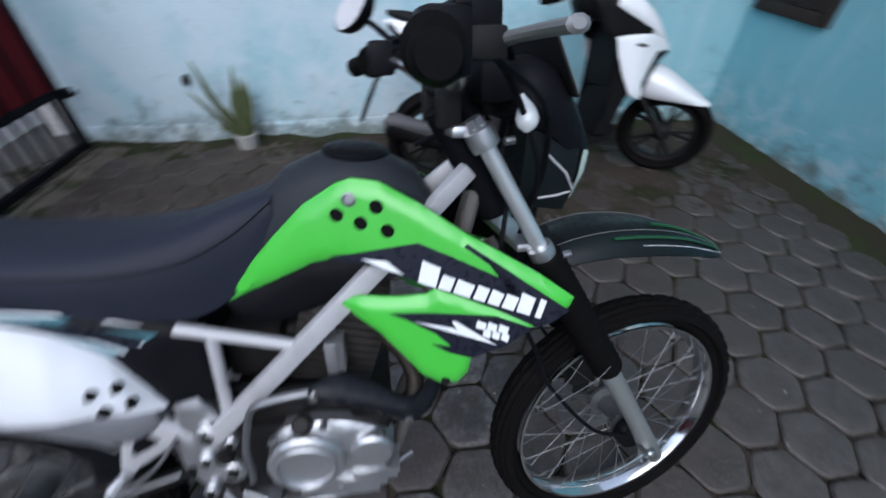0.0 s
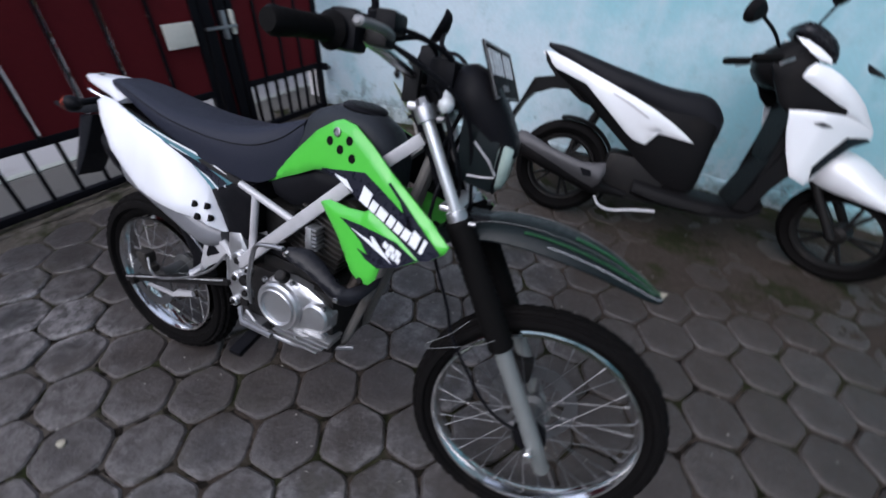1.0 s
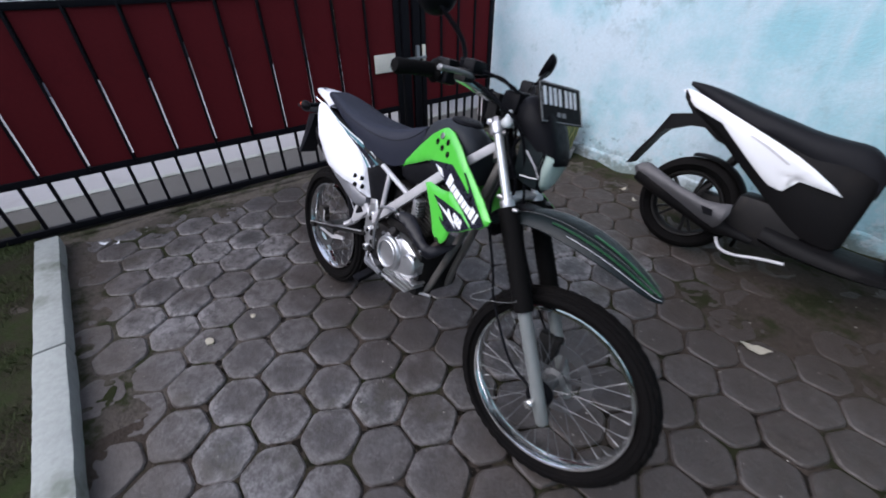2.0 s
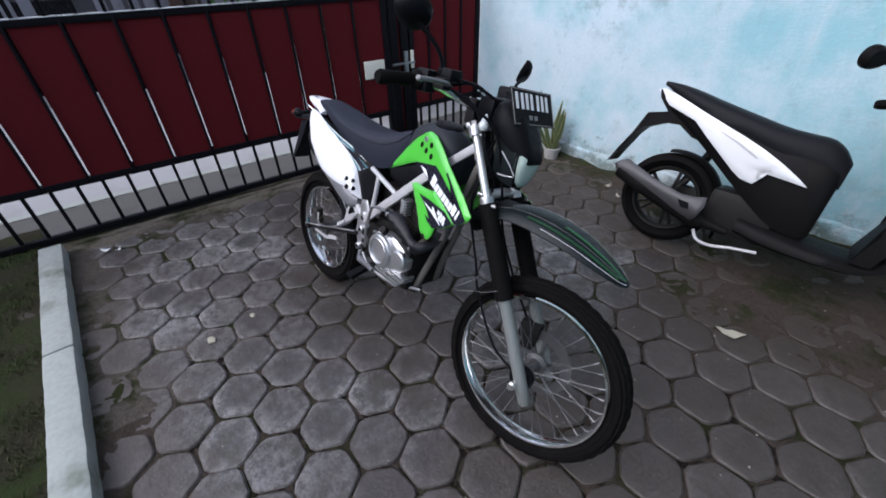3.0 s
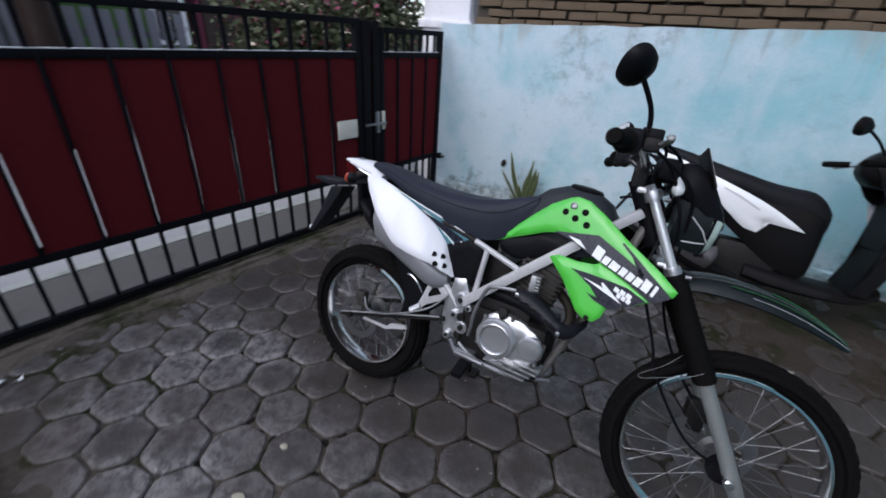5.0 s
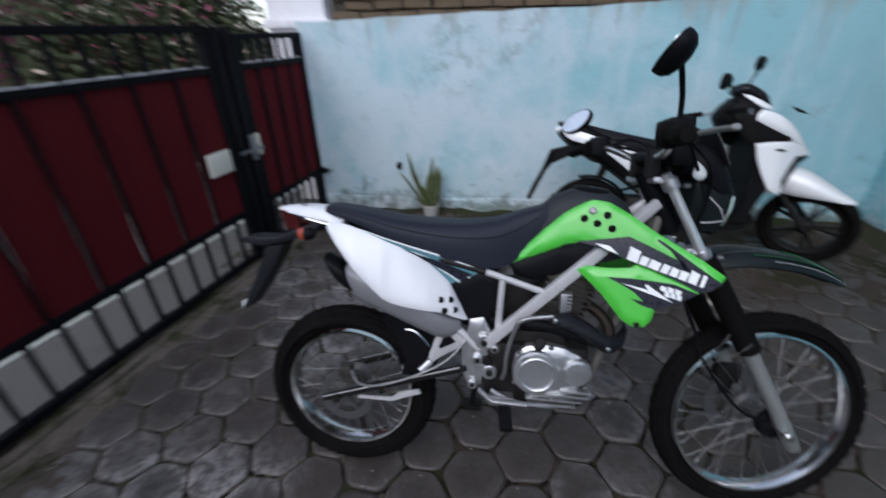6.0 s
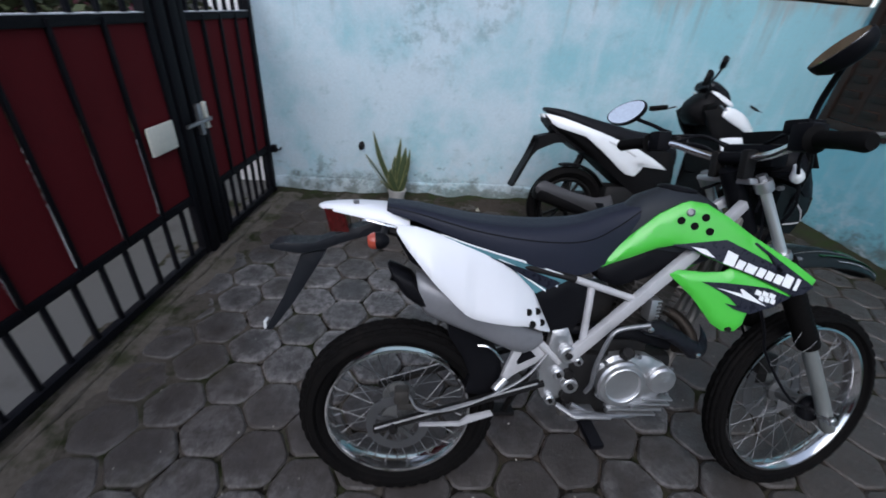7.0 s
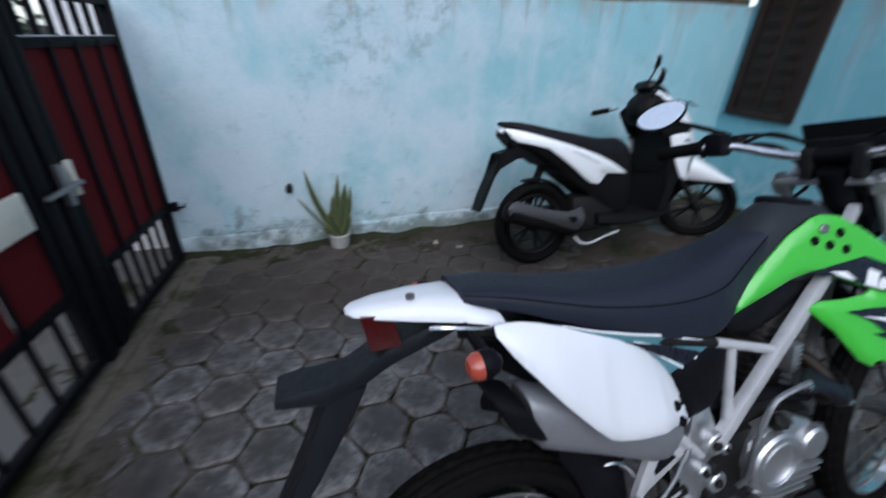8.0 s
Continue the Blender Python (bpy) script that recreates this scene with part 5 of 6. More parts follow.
    low_black = [(0.779, 0.757), (0.836, 0.760), (0.894, 0.759), (0.934, 0.757), (0.984, 0.740), (0.946, 0.711), (0.897, 0.688), (0.862, 0.696), (0.838, 0.709), (0.868, 0.705), (0.844, 0.727), (0.803, 0.748)]
    slash_a = [(0.745, 0.841), (0.780, 0.838), (0.803, 0.818), (0.775, 0.826)]
    slash_b = [(0.815, 0.746), (0.868, 0.738), (0.930, 0.713), (0.880, 0.727)]
    notch = [(0.880, 0.728), (0.868, 0.748), (0.874, 0.749), (0.932, 0.712)]
    letters = [(0.822, 0.028, 0.033), (0.850, 0.019, 0.021), (0.871, 0.026, 0.021), (0.899, 0.018, 0.021), (0.919, 0.018, 0.021), (0.939, 0.019, 0.021), (0.960, 0.021, 0.030), (0.986, 0.009, 0.029)]
    for s in (-1, 1):
        def side_of(bm):
            return bm if s < 0 else flipped(bm)
        sh = part("shroud", side_of(sheet(upper, shroud_skin(0.0), 0.004, 0.008, 0.012, 0.015)), "green", bike, "bright green plastic tank shroud with graphics")
        # added black sheet paints the shadow on the green inner face
        part("shroud_liner", side_of(sheet(upper, shroud_skin(-0.007), 0.003, 0.004, 0.012, 0.02)), "black", sh, "black sheet painting shade on the shroud's inner face")
        lo = part("lower_shroud", side_of(sheet(lower, shroud_skin(0.002), 0.004, 0.008, 0.012, 0.015)), "green", bike, "bright green lower shroud blade")
        part("graphic_band", side_of(sheet(band, shroud_skin(0.0024), 0.0016)), "ink_black", sh)
        part("graphic_slash", side_of(sheet(slash_a, shroud_skin(0.0034), 0.001)), "ink_white", sh)
        part("graphic_slash", side_of(sheet(notch, shroud_skin(0.0054), 0.001)), "ink_white", lo)
        part("graphic_patch", side_of(sheet(low_black, shroud_skin(0.0044), 0.0016)), "ink_black", lo)
        part("graphic_slash", side_of(sheet(slash_b, shroud_skin(0.0056), 0.001)), "ink_white", lo)
        for k, (x, w, h) in enumerate(letters):
            zb = 0.808 - (x - 0.822) * 0.300
            d = 0.008
            block = [(x, zb), (x + w * 0.88, zb - w * 0.28), (x + w * 0.88 + d, zb - w * 0.28 + h * (0.96 if k % 2 else 0.90)), (x + d, zb + h)]
            part("logo_block", side_of(sheet(block, shroud_skin(0.0036), 0.001)), "ink_white", sh)
        for x, z, w in ((0.902, 0.740, 0.013), (0.918, 0.738, 0.013), (0.934, 0.735, 0.013), (0.912, 0.727, 0.010), (0.925, 0.725, 0.010), (0.938, 0.722, 0.010)):
            part("logo_block", side_of(sheet([(x, z), (x + w, z - 0.004), (x + w + 0.003, z + 0.007), (x + 0.003, z + 0.012)], shroud_skin(0.0058), 0.001)), "ink_white", lo)
        # all but the first are black discs painting the dark of vent holes
        for k, (x, z) in enumerate(((0.735, 0.924), (0.716, 0.902), (0.748, 0.891), (0.771, 0.914), (0.784, 0.881))):
            ring = lathe([(0.0098, 0.004), (0.0098, -0.0006), (0.0, -0.0006)] if k else [(0.0100, 0.004), (0.0100, -0.0030), (0.0075, -0.0040), (0.0060, -0.0015), (0.0, -0.0015)], (x, shroud_y(x, z), z), (0.19, 1, -0.16), 14)
            part("vent_hole" if k else "screw", side_of(ring), "gaiter" if k else "steel", sh)
        part("shroud_bolt", side_of(lathe([(0.007, 0.004), (0.007, -0.004), (0.0, -0.005)], (0.857, shroud_y(0.857, 0.643), 0.643), (0, 1, 0), 10)), "dark_steel", lo)

        # white side panels
        outline = spline([(0.018, 0.866), (0.068, 0.864), (0.134, 0.845), (0.187, 0.825), (0.241, 0.801), (0.297, 0.766), (0.339, 0.731), (0.366, 0.702), (0.395, 0.645), (0.418, 0.600)], 22) + spline([(0.412, 0.600), (0.350, 0.628), (0.308, 0.637), (0.208, 0.656), (0.170, 0.682), (0.140, 0.711), (0.100, 0.752), (0.057, 0.801), (0.037, 0.824), (0.016, 0.854)], 22)
        sp = part("side_panel", side_of(sheet(outline, side_y, 0.004, 0.006, 0.014, 0.016)), "white", bike, "smooth white plastic side panel with vent holes")
        part("graphic_patch", side_of(sheet([(0.120, 0.850), (0.225, 0.818), (0.330, 0.781), (0.452, 0.744), (0.430, 0.731), (0.368, 0.701), (0.300, 0.768), (0.223, 0.808)], lambda x, z: side_y(x, 0.5) + 0.004, 0.006)), "ink_teal", sp)
        for a, b, w in (((0.120, 0.853), (0.456, 0.748), 0.0065), ((0.260, 0.796), (0.420, 0.727), 0.0055), ((0.300, 0.768), (0.392, 0.712), 0.005)):
            part("graphic_line", side_of(sheet([(a[0], a[1]), (b[0], b[1]), (b[0], b[1] - w), (a[0], a[1] - w * 0.4)], lambda x, z: side_y(x, 0.5) + 0.0025, 0.001)), "ink_white", sp)
        part("graphic_line", side_of(sheet([(0.235, 0.801), (0.300, 0.778), (0.428, 0.734), (0.398, 0.714), (0.330, 0.748), (0.270, 0.784)], lambda x, z: side_y(x, 0.5) + 0.0022, 0.001)), "ink_black", sp)
        # black discs on the panel stand in for the shade inside vent holes
        for x, z in ((0.344, 0.666), (0.370, 0.663), (0.356, 0.636), (0.383, 0.635)):
            part("vent_hole", side_of(lathe([(0.0090, 0.008), (0.0090, -0.0014), (0.0, -0.0014)], (x, side_y(x, z) - 0.0012, z), (0.08, 1, -0.42), 14)), "gaiter", sp)

    # tail
    loops = []
    for x, zt, zb, w in ((-0.178, 0.888, 0.884, 0.010), (-0.168, 0.892, 0.882, 0.024), (-0.135, 0.897, 0.878, 0.038), (-0.075, 0.900, 0.870, 0.052), (-0.014, 0.898, 0.861, 0.062), (0.012, 0.881, 0.857, 0.070), (0.046, 0.866, 0.850, 0.080)):
        sec = [(-1.0, 0.0), (-0.97, 0.45), (-0.78, 0.85), (-0.4, 1.0), (0.4, 1.0), (0.78, 0.85), (0.97, 0.45), (1.0, 0.0), (0.5, 0.05), (-0.5, 0.05)]
        loops.append([(x, a * w, zb + b * (zt - zb)) for a, b in sec])
    tail = part("rear_fender", rings(bmesh.new(), loops), "white", bike, "white plastic tail fender", 50)
    part("fender_screw", lathe([(0.007, -0.002), (0.007, 0.003), (0.0, 0.004)], (-0.085, -0.03, 0.903), (0, -0.15, 1), 10), "steel", tail)
    part("tail_light", rings(bmesh.new(), [[(x - dx, y, z) for x, y, z in ((-0.160, -0.036, 0.884), (-0.160, 0.036, 0.884), (-0.148, 0.028, 0.826), (-0.148, -0.028, 0.826))] for dx in (0.0, -0.046)]), "red_lens", bike, "dark red tail light lens")
    part("plate_arm", join(sheet([(-0.010, 0.852), (-0.045, 0.852), (-0.110, 0.828), (-0.180, 0.801), (-0.250, 0.803), (-0.284, 0.796), (-0.284, 0.786), (-0.215, 0.776), (-0.160, 0.784), (-0.100, 0.804), (-0.040, 0.824), (-0.006, 0.838)], lambda x, z: -(0.030 + 0.034 * max(0.0, min(1.0, (-x - 0.12) / 0.10))), 0.070, 0.004)), "arm_plastic", bike, "dark grey plastic plate bracket")
    part("mudflap", sheet([(-0.218, 0.768), (-0.160, 0.778), (-0.185, 0.730), (-0.242, 0.637), (-0.299, 0.558), (-0.318, 0.556), (-0.263, 0.661)], lambda x, z: -0.040, 0.076, 0.004), "arm_plastic", bike)
    part("flap_reflector", box(-0.324, -0.315, -0.030, -0.004, 0.556, 0.578, 0.003), "clear_lens", bike)
    part("inner_fender", sheet([(0.000, 0.845), (0.30, 0.780), (0.36, 0.620), (0.300, 0.600), (0.20, 0.655), (0.05, 0.760)], lambda x, z: -0.040, 0.080), "black", bike)
    part("rear_mudguard", sheet([(0.150, 0.640), (0.200, 0.640), (0.246, 0.552), (0.306, 0.490), (0.322, 0.415), (0.268, 0.376), (0.216, 0.382), (0.225, 0.440), (0.200, 0.500), (0.160, 0.560)], lambda x, z: -0.064, 0.128, 0.006, 0.02), "black", bike, "black plastic mudguard before the rear wheel")
    part("guard_wire", tube(spline([(0.235, -0.084, 0.548), (0.256, -0.088, 0.549), (0.282, -0.088, 0.532), (0.306, -0.084, 0.500)], 14), 0.0032, 7), "chrome", bike, "bright bent wire behind the hanger")
    for s in (-1, 1):
        ind = part("rear_indicator", lathe([(0.006, 0.028), (0.016, 0.020), (0.0195, 0.008), (0.0195, 0.0), (0.0, 0.0)], (-0.026, s * 0.150, 0.842), (1, 0, 0.1), 18), "black", bike, "round rear indicator with orange-red lens")
        part("lens", lathe([(0.019, 0.0), (0.0185, -0.009), (0.013, -0.017), (0.004, -0.020)], (-0.027, s * 0.150, 0.842), (1, 0, 0.1), 18), "amber_lens", ind, "orange-red indicator lens")
        part("stalk", tube([(-0.012, s * 0.04, 0.856), (-0.012, s * 0.138, 0.845)], 0.009, 8), "black", ind)
    part("grab_wire", tube(spline([(-0.07, -0.075, 0.868), (-0.05, -0.090, 0.872), (-0.01, -0.088, 0.862), (0.02, -0.082, 0.855)], 10), 0.003, 6), "chrome", bike)

    # front end, all turned with the steering
    def fork_at(z, y):
        return (0.920 + (1.003 - z) * 0.5617 - 0.013 * max(0.0, min(1.0, (z - 0.45) / 0.35)), y + 0.046 * max(0.0, z - 0.50), z)
    for s in (-1, 1):
        y = s * 0.086
        part("fork_tube", turned(tube([fork_at(1.008, y), fork_at(0.780, y)], 0.0125, 18)), "fork_chrome", bike, "polished fork tube")
        n = 36
        pts = [fork_at(0.805 - 0.250 * k / n, y) for k in range(n + 1)]
        part("fork_gaiter", turned(tube(pts, [0.0285 + (0.0014 if k % 2 else -0.0010) for k in range(n + 1)], 18)), "gaiter", bike, "ribbed black rubber fork gaiter")
        part("fork_leg", turned(tube([fork_at(0.580, y), fork_at(0.560, y), fork_at(0.40, y), fork_at(0.335, y), fork_at(0.272, y), fork_at(0.266, y)], [0.0215, 0.0195, 0.019, 0.020, 0.019, 0.014], 18)), "fork_grey", bike, "silver-grey lower fork leg")
        part("fork_cap", turned(tube([fork_at(1.018, y), fork_at(1.002, y)], [0.012, 0.015], 6)), "steel", bike)
    part("axle", turned(join(lathe([(0.010, -0.135), (0.010, 0.135)], FRONT_AXLE, (0, 1, 0), 12), lathe([(0.014, -0.128), (0.014, -0.118)], FRONT_AXLE, (0, 1, 0), 6))), "chrome", bike)
    part("speedo_drive", turned(lathe([(0.036, -0.074), (0.040, -0.068), (0.040, -0.052), (0.030, -0.048)], FRONT_AXLE, (0, 1, 0), 20)), "black", bike)
    part("front_caliper", turned(join(box(1.190, 1.262, 0.046, 0.088, 0.385, 0.450, 0.010), box(1.205, 1.25, 0.06, 0.10, 0.345, 0.39, 0.006))), "dark_steel", bike)
    for z, h, nm in ((0.992, 0.028, "top_clamp"), (0.812, 0.024, "lower_clamp")):
        x = fork_at(z, 0)[0]
        b = join(*[lathe([(0.0205, -h / 2), (0.0215, 0), (0.0205, h / 2)], fork_at(z, s * 0.086), (-0.49, 0.04, 0.872), 20) for s in (-1, 1)], beam((x - 0.018, fork_at(z, -0.085)[1], z + 0.009), (x - 0.018, fork_at(z, 0.085)[1], z + 0.009), 0.048, h * 0.6, 0.006))
        part(nm, turned(b), "alloy", bike, "grey cast fork clamp")
        for s in (-1, 1):
            part("clamp_bolt", turned(lathe([(0.006, 0.0), (0.006, 0.014), (0.0, 0.015)], (x + 0.028, fork_at(z, s * 0.100)[1], z - 0.004), (1, 0, 0.1), 8)), "steel", bike)
    fb = []
    for x, z, w in ((0.965, 0.760, 0.056), (1.050, 0.806, 0.068), (1.130, 0.824, 0.078), (1.220, 0.822, 0.082), (1.310, 0.802, 0.074), (1.385, 0.770, 0.054), (1.432, 0.744, 0.032), (1.454, 0.730, 0.010)):
        fb.append((x, z, w))
    fb = spline(fb, 26)
    loops = []
    for x, z, w in fb:
        loops.append([(x, a * w, z - b * w) for a, b in ((-1.0, 0.50), (-0.92, 0.26), (-0.6, 0.06), (0, 0.0), (0.6, 0.06), (0.92, 0.26), (1.0, 0.50))] + [(x, a * w, z - b * w - 0.004) for a, b in ((0.94, 0.50), (0.86, 0.28), (0.55, 0.09), (0, 0.03), (-0.55, 0.09), (-0.86, 0.28), (-0.94, 0.50))])
    fen = part("front_fender", turned(rings(bmesh.new(), loops)), "fender", bike, "high black and dark green front fender with thin white lines", 50)
    for a, b0, lo_i, hi_i, wd, mt in ((-0.62, 0.075, 3, 24, 0.0016, "plate_grey"), (-0.95, 0.31, 10, 25, 0.0018, "ink_white"), (-0.80, 0.17, 8, 22, 0.013, "ink_green"), (0.62, 0.075, 3, 24, 0.0016, "plate_grey"), (0.80, 0.17, 8, 22, 0.013, "ink_green"), (-0.35, 0.02, 12, 24, 0.010, "ink_green")):
        pts = [(x, a * w, z - b0 * w + 0.0015) for x, z, w in fb[lo_i:hi_i]]
        part("graphic_line", turned(tube(pts, wd / 2, 6, flat=0.35 if wd > 0.01 else 0.6)), mt, fen)
    part("fender_bracket", turned(box(0.985, 1.09, -0.040, 0.040, 0.782, 0.812, 0.006)), "black", bike)

    # cowl, headlight, plate
    loops = []
    for x, zb, zt, w in ((0.948, 1.016, 1.078, 0.056), (0.968, 1.010, 1.092, 0.074), (0.990, 1.002, 1.096, 0.082), (1.014, 0.990, 1.086, 0.080), (1.040, 0.972, 1.062, 0.074), (1.064, 0.956, 1.026, 0.066), (1.084, 0.945, 0.992, 0.056), (1.096, 0.942, 0.966, 0.042)):
        sec = [(-0.92, 0.0), (-1.0, 0.22), (-0.97, 0.66), (-0.80, 0.92), (-0.42, 1.0), (0.42, 1.0), (0.80, 0.92), (0.97, 0.66), (1.0, 0.22), (0.92, 0.0)]
        loops.append([(x, a * w, zb + b * (zt - zb)) for a, b in sec])
    cowl = part("headlight_cowl", turned(rings(bmesh.new(), loops)), "black", bike, "black plastic headlight cowl", 50)
    loops = []
    for x, zb, zt, w0, w1 in ((0.985, 0.884, 1.000, 0.030, 0.052), (1.015, 0.874, 0.990, 0.034, 0.062), (1.050, 0.868, 0.976, 0.036, 0.066), (1.064, 0.866, 0.968, 0.036, 0.066)):
        loops.append([(x, -w0, zb), (x, -w0 - 0.006, zb + 0.010), (x, -w1, zt - 0.030), (x, -w1, zt), (x, w1, zt), (x, w1, zt - 0.030), (x, w0 + 0.006, zb + 0.010), (x, w0, zb)])
    shell = part("headlight_shell", turned(rings(bmesh.new(), loops)), "fender", bike, "dark green-black headlight shell with silver edges")
    for f_s in (-1, 1):
        part("shell_edge", turned(tube([(1.016, f_s * 0.064, 0.962), (1.050, f_s * 0.062, 0.932), (1.068, f_s * 0.052, 0.905)], 0.0022, 6)), "silver", shell)
        part("shell_edge", turned(tube([(1.012, f_s * 0.050, 0.894), (1.042, f_s * 0.052, 0.896), (1.066, f_s * 0.050, 0.900)], 0.0020, 6)), "silver", shell)
    loops = []
    for x, k in ((1.062, 1.0), (1.078, 0.97), (1.088, 0.84), (1.093, 0.55)):
        loops.append([(x + 0.10 * (z - 0.93) * k, y * k, 0.925 + (z - 0.925) * k) for y, z in ((-0.014, 0.866), (-0.040, 0.884), (-0.060, 0.930), (-0.062, 0.966), (0.062, 0.966), (0.060, 0.930), (0.040, 0.884), (0.014, 0.866))])
    lens = part("headlight", turned(rings(bmesh.new(), loops)), "lens_green", bike, "clear headlight lens with greenish tint", 50)
    part("lens_rim", turned(tube([(1.070, -0.064, 0.968), (1.068, -0.060, 0.930), (1.066, -0.040, 0.882), (1.066, -0.012, 0.862), (1.066, 0.012, 0.862), (1.066, 0.040, 0.882), (1.068, 0.060, 0.930), (1.070, 0.064, 0.968)], 0.0032, 6)), "black", lens)
    pl = box(-0.002, 0.002, -0.106, 0.106, -0.051, 0.051, 0.0015)
    tilt_plate = pose(1.026, 0.046, 1.085, -4, -26.5, 3)
    pl.transform(tilt_plate)
    plate = part("front_plate", pl, "plate_black", bike, "black number plate with pale bars")
    for a in ((0.002, 0.0032, -0.104, 0.104, 0.046, 0.0485), (0.002, 0.0032, -0.104, 0.104, -0.0485, -0.046), (0.002, 0.0032, -0.104, -0.1015, -0.046, 0.046), (0.002, 0.0032, 0.1015, 0.104, -0.046, 0.046)):
        b = box(*a)
        b.transform(tilt_plate)
        part("border", b, "plate_grey", plate)
    for y in (-0.082, -0.056, -0.032, -0.008, 0.024, 0.048, 0.072):
        b = box(0.002, 0.0032, y - 0.006, y + 0.006, -0.006, 0.038)
        b.transform(tilt_plate)
        part("bar", b, "ink_white", plate)
    for y in (-0.020, 0.006):
        b = box(0.002, 0.0032, y - 0.008, y + 0.008, -0.034, -0.022)
        b.transform(tilt_plate)
        part("bar", b, "plate_grey", plate)
    part("plate_stay", tube([(0.985, 0.045, 1.060), (1.020, 0.046, 1.080)], 0.008, 8), "black", plate)
    for s in (-1, 1):
        i = part("front_indicator", turned(tube(spline([(0.955, s * 0.092, 1.048), (0.959, s * 0.098, 1.032), (0.960, s * 0.102, 1.016), (0.960, s * 0.104, 1.002)], 8), [0.003, 0.006, 0.010, 0.0135, 0.0155, 0.015, 0.012, 0.004], 12)), "clear_lens", bike, "clear front indicator lens")
        part("stalk", turned(tube([(0.945, s * 0.05, 1.022), (0.958, s * 0.098, 1.026)], 0.007, 8)), "black", i)

    # handlebar
    bar = spline([(0.782, -0.342, 1.086), (0.800, -0.26, 1.094), (0.842, -0.19, 1.092), (0.868, -0.11, 1.068), (0.872, -0.05, 1.058), (0.872, 0.05, 1.058), (0.868, 0.11, 1.068), (0.842, 0.19, 1.092), (0.800, 0.26, 1.094), (0.782, 0.342, 1.086)], 46)
    hb = part("handlebar", turned(tube(bar, 0.0105, 14)), "chrome", bike, "silver handlebar with black grips")
    part("bar_clamp", turned(box(0.855, 0.888, -0.055, -0.033, 1.005, 1.078, 0.006)), "dark_steel", hb)
    part("bar_clamp", turned(box(0.855, 0.888, 0.033, 0.055, 1.005, 1.074, 0.006)), "dark_steel", hb)
    part("bar_pad", turned(tube([p for p in bar if -0.062 < p[1] < 0.050], 0.0160, 14)), "black", hb, "black foam sleeve on the bar")
    part("ignition_switch", turned(lathe([(0.020, -0.03), (0.022, 0.012), (0.014, 0.016), (0.0, 0.016)], (0.905, 0.0, 1.035), (-0.49, 0, 0.872), 16)), "black", hb)
    for pts in ([(0.835, 0.20, 1.115), (0.90, 0.15, 1.115), (0.955, 0.07, 1.08), (0.985, 0.03, 1.02), (0.96, 0.03, 0.93)], [(0.835, -0.20, 1.118), (0.905, -0.13, 1.115), (0.955, -0.06, 1.085), (0.975, -0.02, 1.03), (0.945, -0.03, 0.92)],
                [(0.855, -0.15, 1.10), (0.90, -0.10, 1.115), (0.915, -0.03, 1.085), (0.90, 0.03, 1.03)], [(0.845, 0.17, 1.10), (0.885, 0.12, 1.115), (0.925, 0.06, 1.07), (0.92, 0.045, 0.99)]):
        part("control_cable", turned(tube(spline(pts, 22), 0.0045, 7)), "black", hb)
    part("gauge", turned(join(box(0.905, 0.960, -0.075, 0.075, 1.035, 1.095, 0.016))), "black", hb)
    for s in (-1, 1):
        gr = [(0.780, s * 0.350, 1.086), (0.781, s * 0.342, 1.086), (0.790, s * 0.305, 1.090), (0.802, s * 0.250, 1.094), (0.804, s * 0.240, 1.094)]
        part("grip", turned(tube(gr, [0.014, 0.0185, 0.0165, 0.0175, 0.028], 18)), "gaiter", hb, "black rubber grip")
        part("switch_box", turned(join(box(0.795, 0.842, min(s * 0.190, s * 0.236), max(s * 0.190, s * 0.236), 1.070, 1.128, 0.010))), "black", hb)
        reach = [(0.866, s * 0.168, 1.098), (0.884, s * 0.215, 1.104), (0.892, s * 0.262, 1.106), (0.888, s * 0.308, 1.105), (0.886, s * 0.322, 1.105)] if s < 0 else [(0.862, 0.205, 1.086), (0.872, 0.25, 1.096), (0.850, 0.285, 1.090), (0.838, 0.342, 1.086), (0.836, 0.358, 1.086)]
        part("lever", turned(tube(spline(reach, 16), [0.0095] * 4 + [0.0080] * 9 + [0.0080, 0.0092, 0.005], 10, flat=0.75)), "lever_alloy", hb, "cast alloy hand lever")
        part("lever_perch", turned(box(0.845, 0.882, min(s * 0.175, s * 0.215), max(s * 0.175, s * 0.215), 1.085, 1.115, 0.006)), "dark_steel", hb)
    part("brake_reservoir", turned(box(0.835, 0.885, -0.195, -0.140, 1.108, 1.140, 0.008)), "black", hb)
    # mirrors
    for base_p, bend, head_c, face, long_way in (((0.872, -0.175, 1.110), (0.865, -0.195, 1.185), (0.811, -0.256, 1.270), (-0.70, 0.29, 0.65), (0.673, 0.24, 0.705)), ((0.820, 0.215, 1.105), (0.800, 0.25, 1.125), (0.742, 0.345, 1.165), (-0.80, -0.47, 0.37), (0.588, -0.735, 0.338))):
        d = Vector(face).normalized()
        along = Vector(long_way)
        along = (along - d * along.dot(d)).normalized()
        q = Matrix((along, d.cross(along), d)).transposed().to_4x4()
        at = Matrix.Translation(head_c) @ q
        n = 30
        slim, wide, deep = (0.052, 0.042, 1.15) if base_p[1] < 0 else (0.036, 0.062, 1.0)
        outline = [(wide * math.cos(2 * math.pi * k / n) * (1 + 0.14 * math.sin(2 * math.pi * k / n)), slim * math.sin(2 * math.pi * k / n)) for k in range(n)]
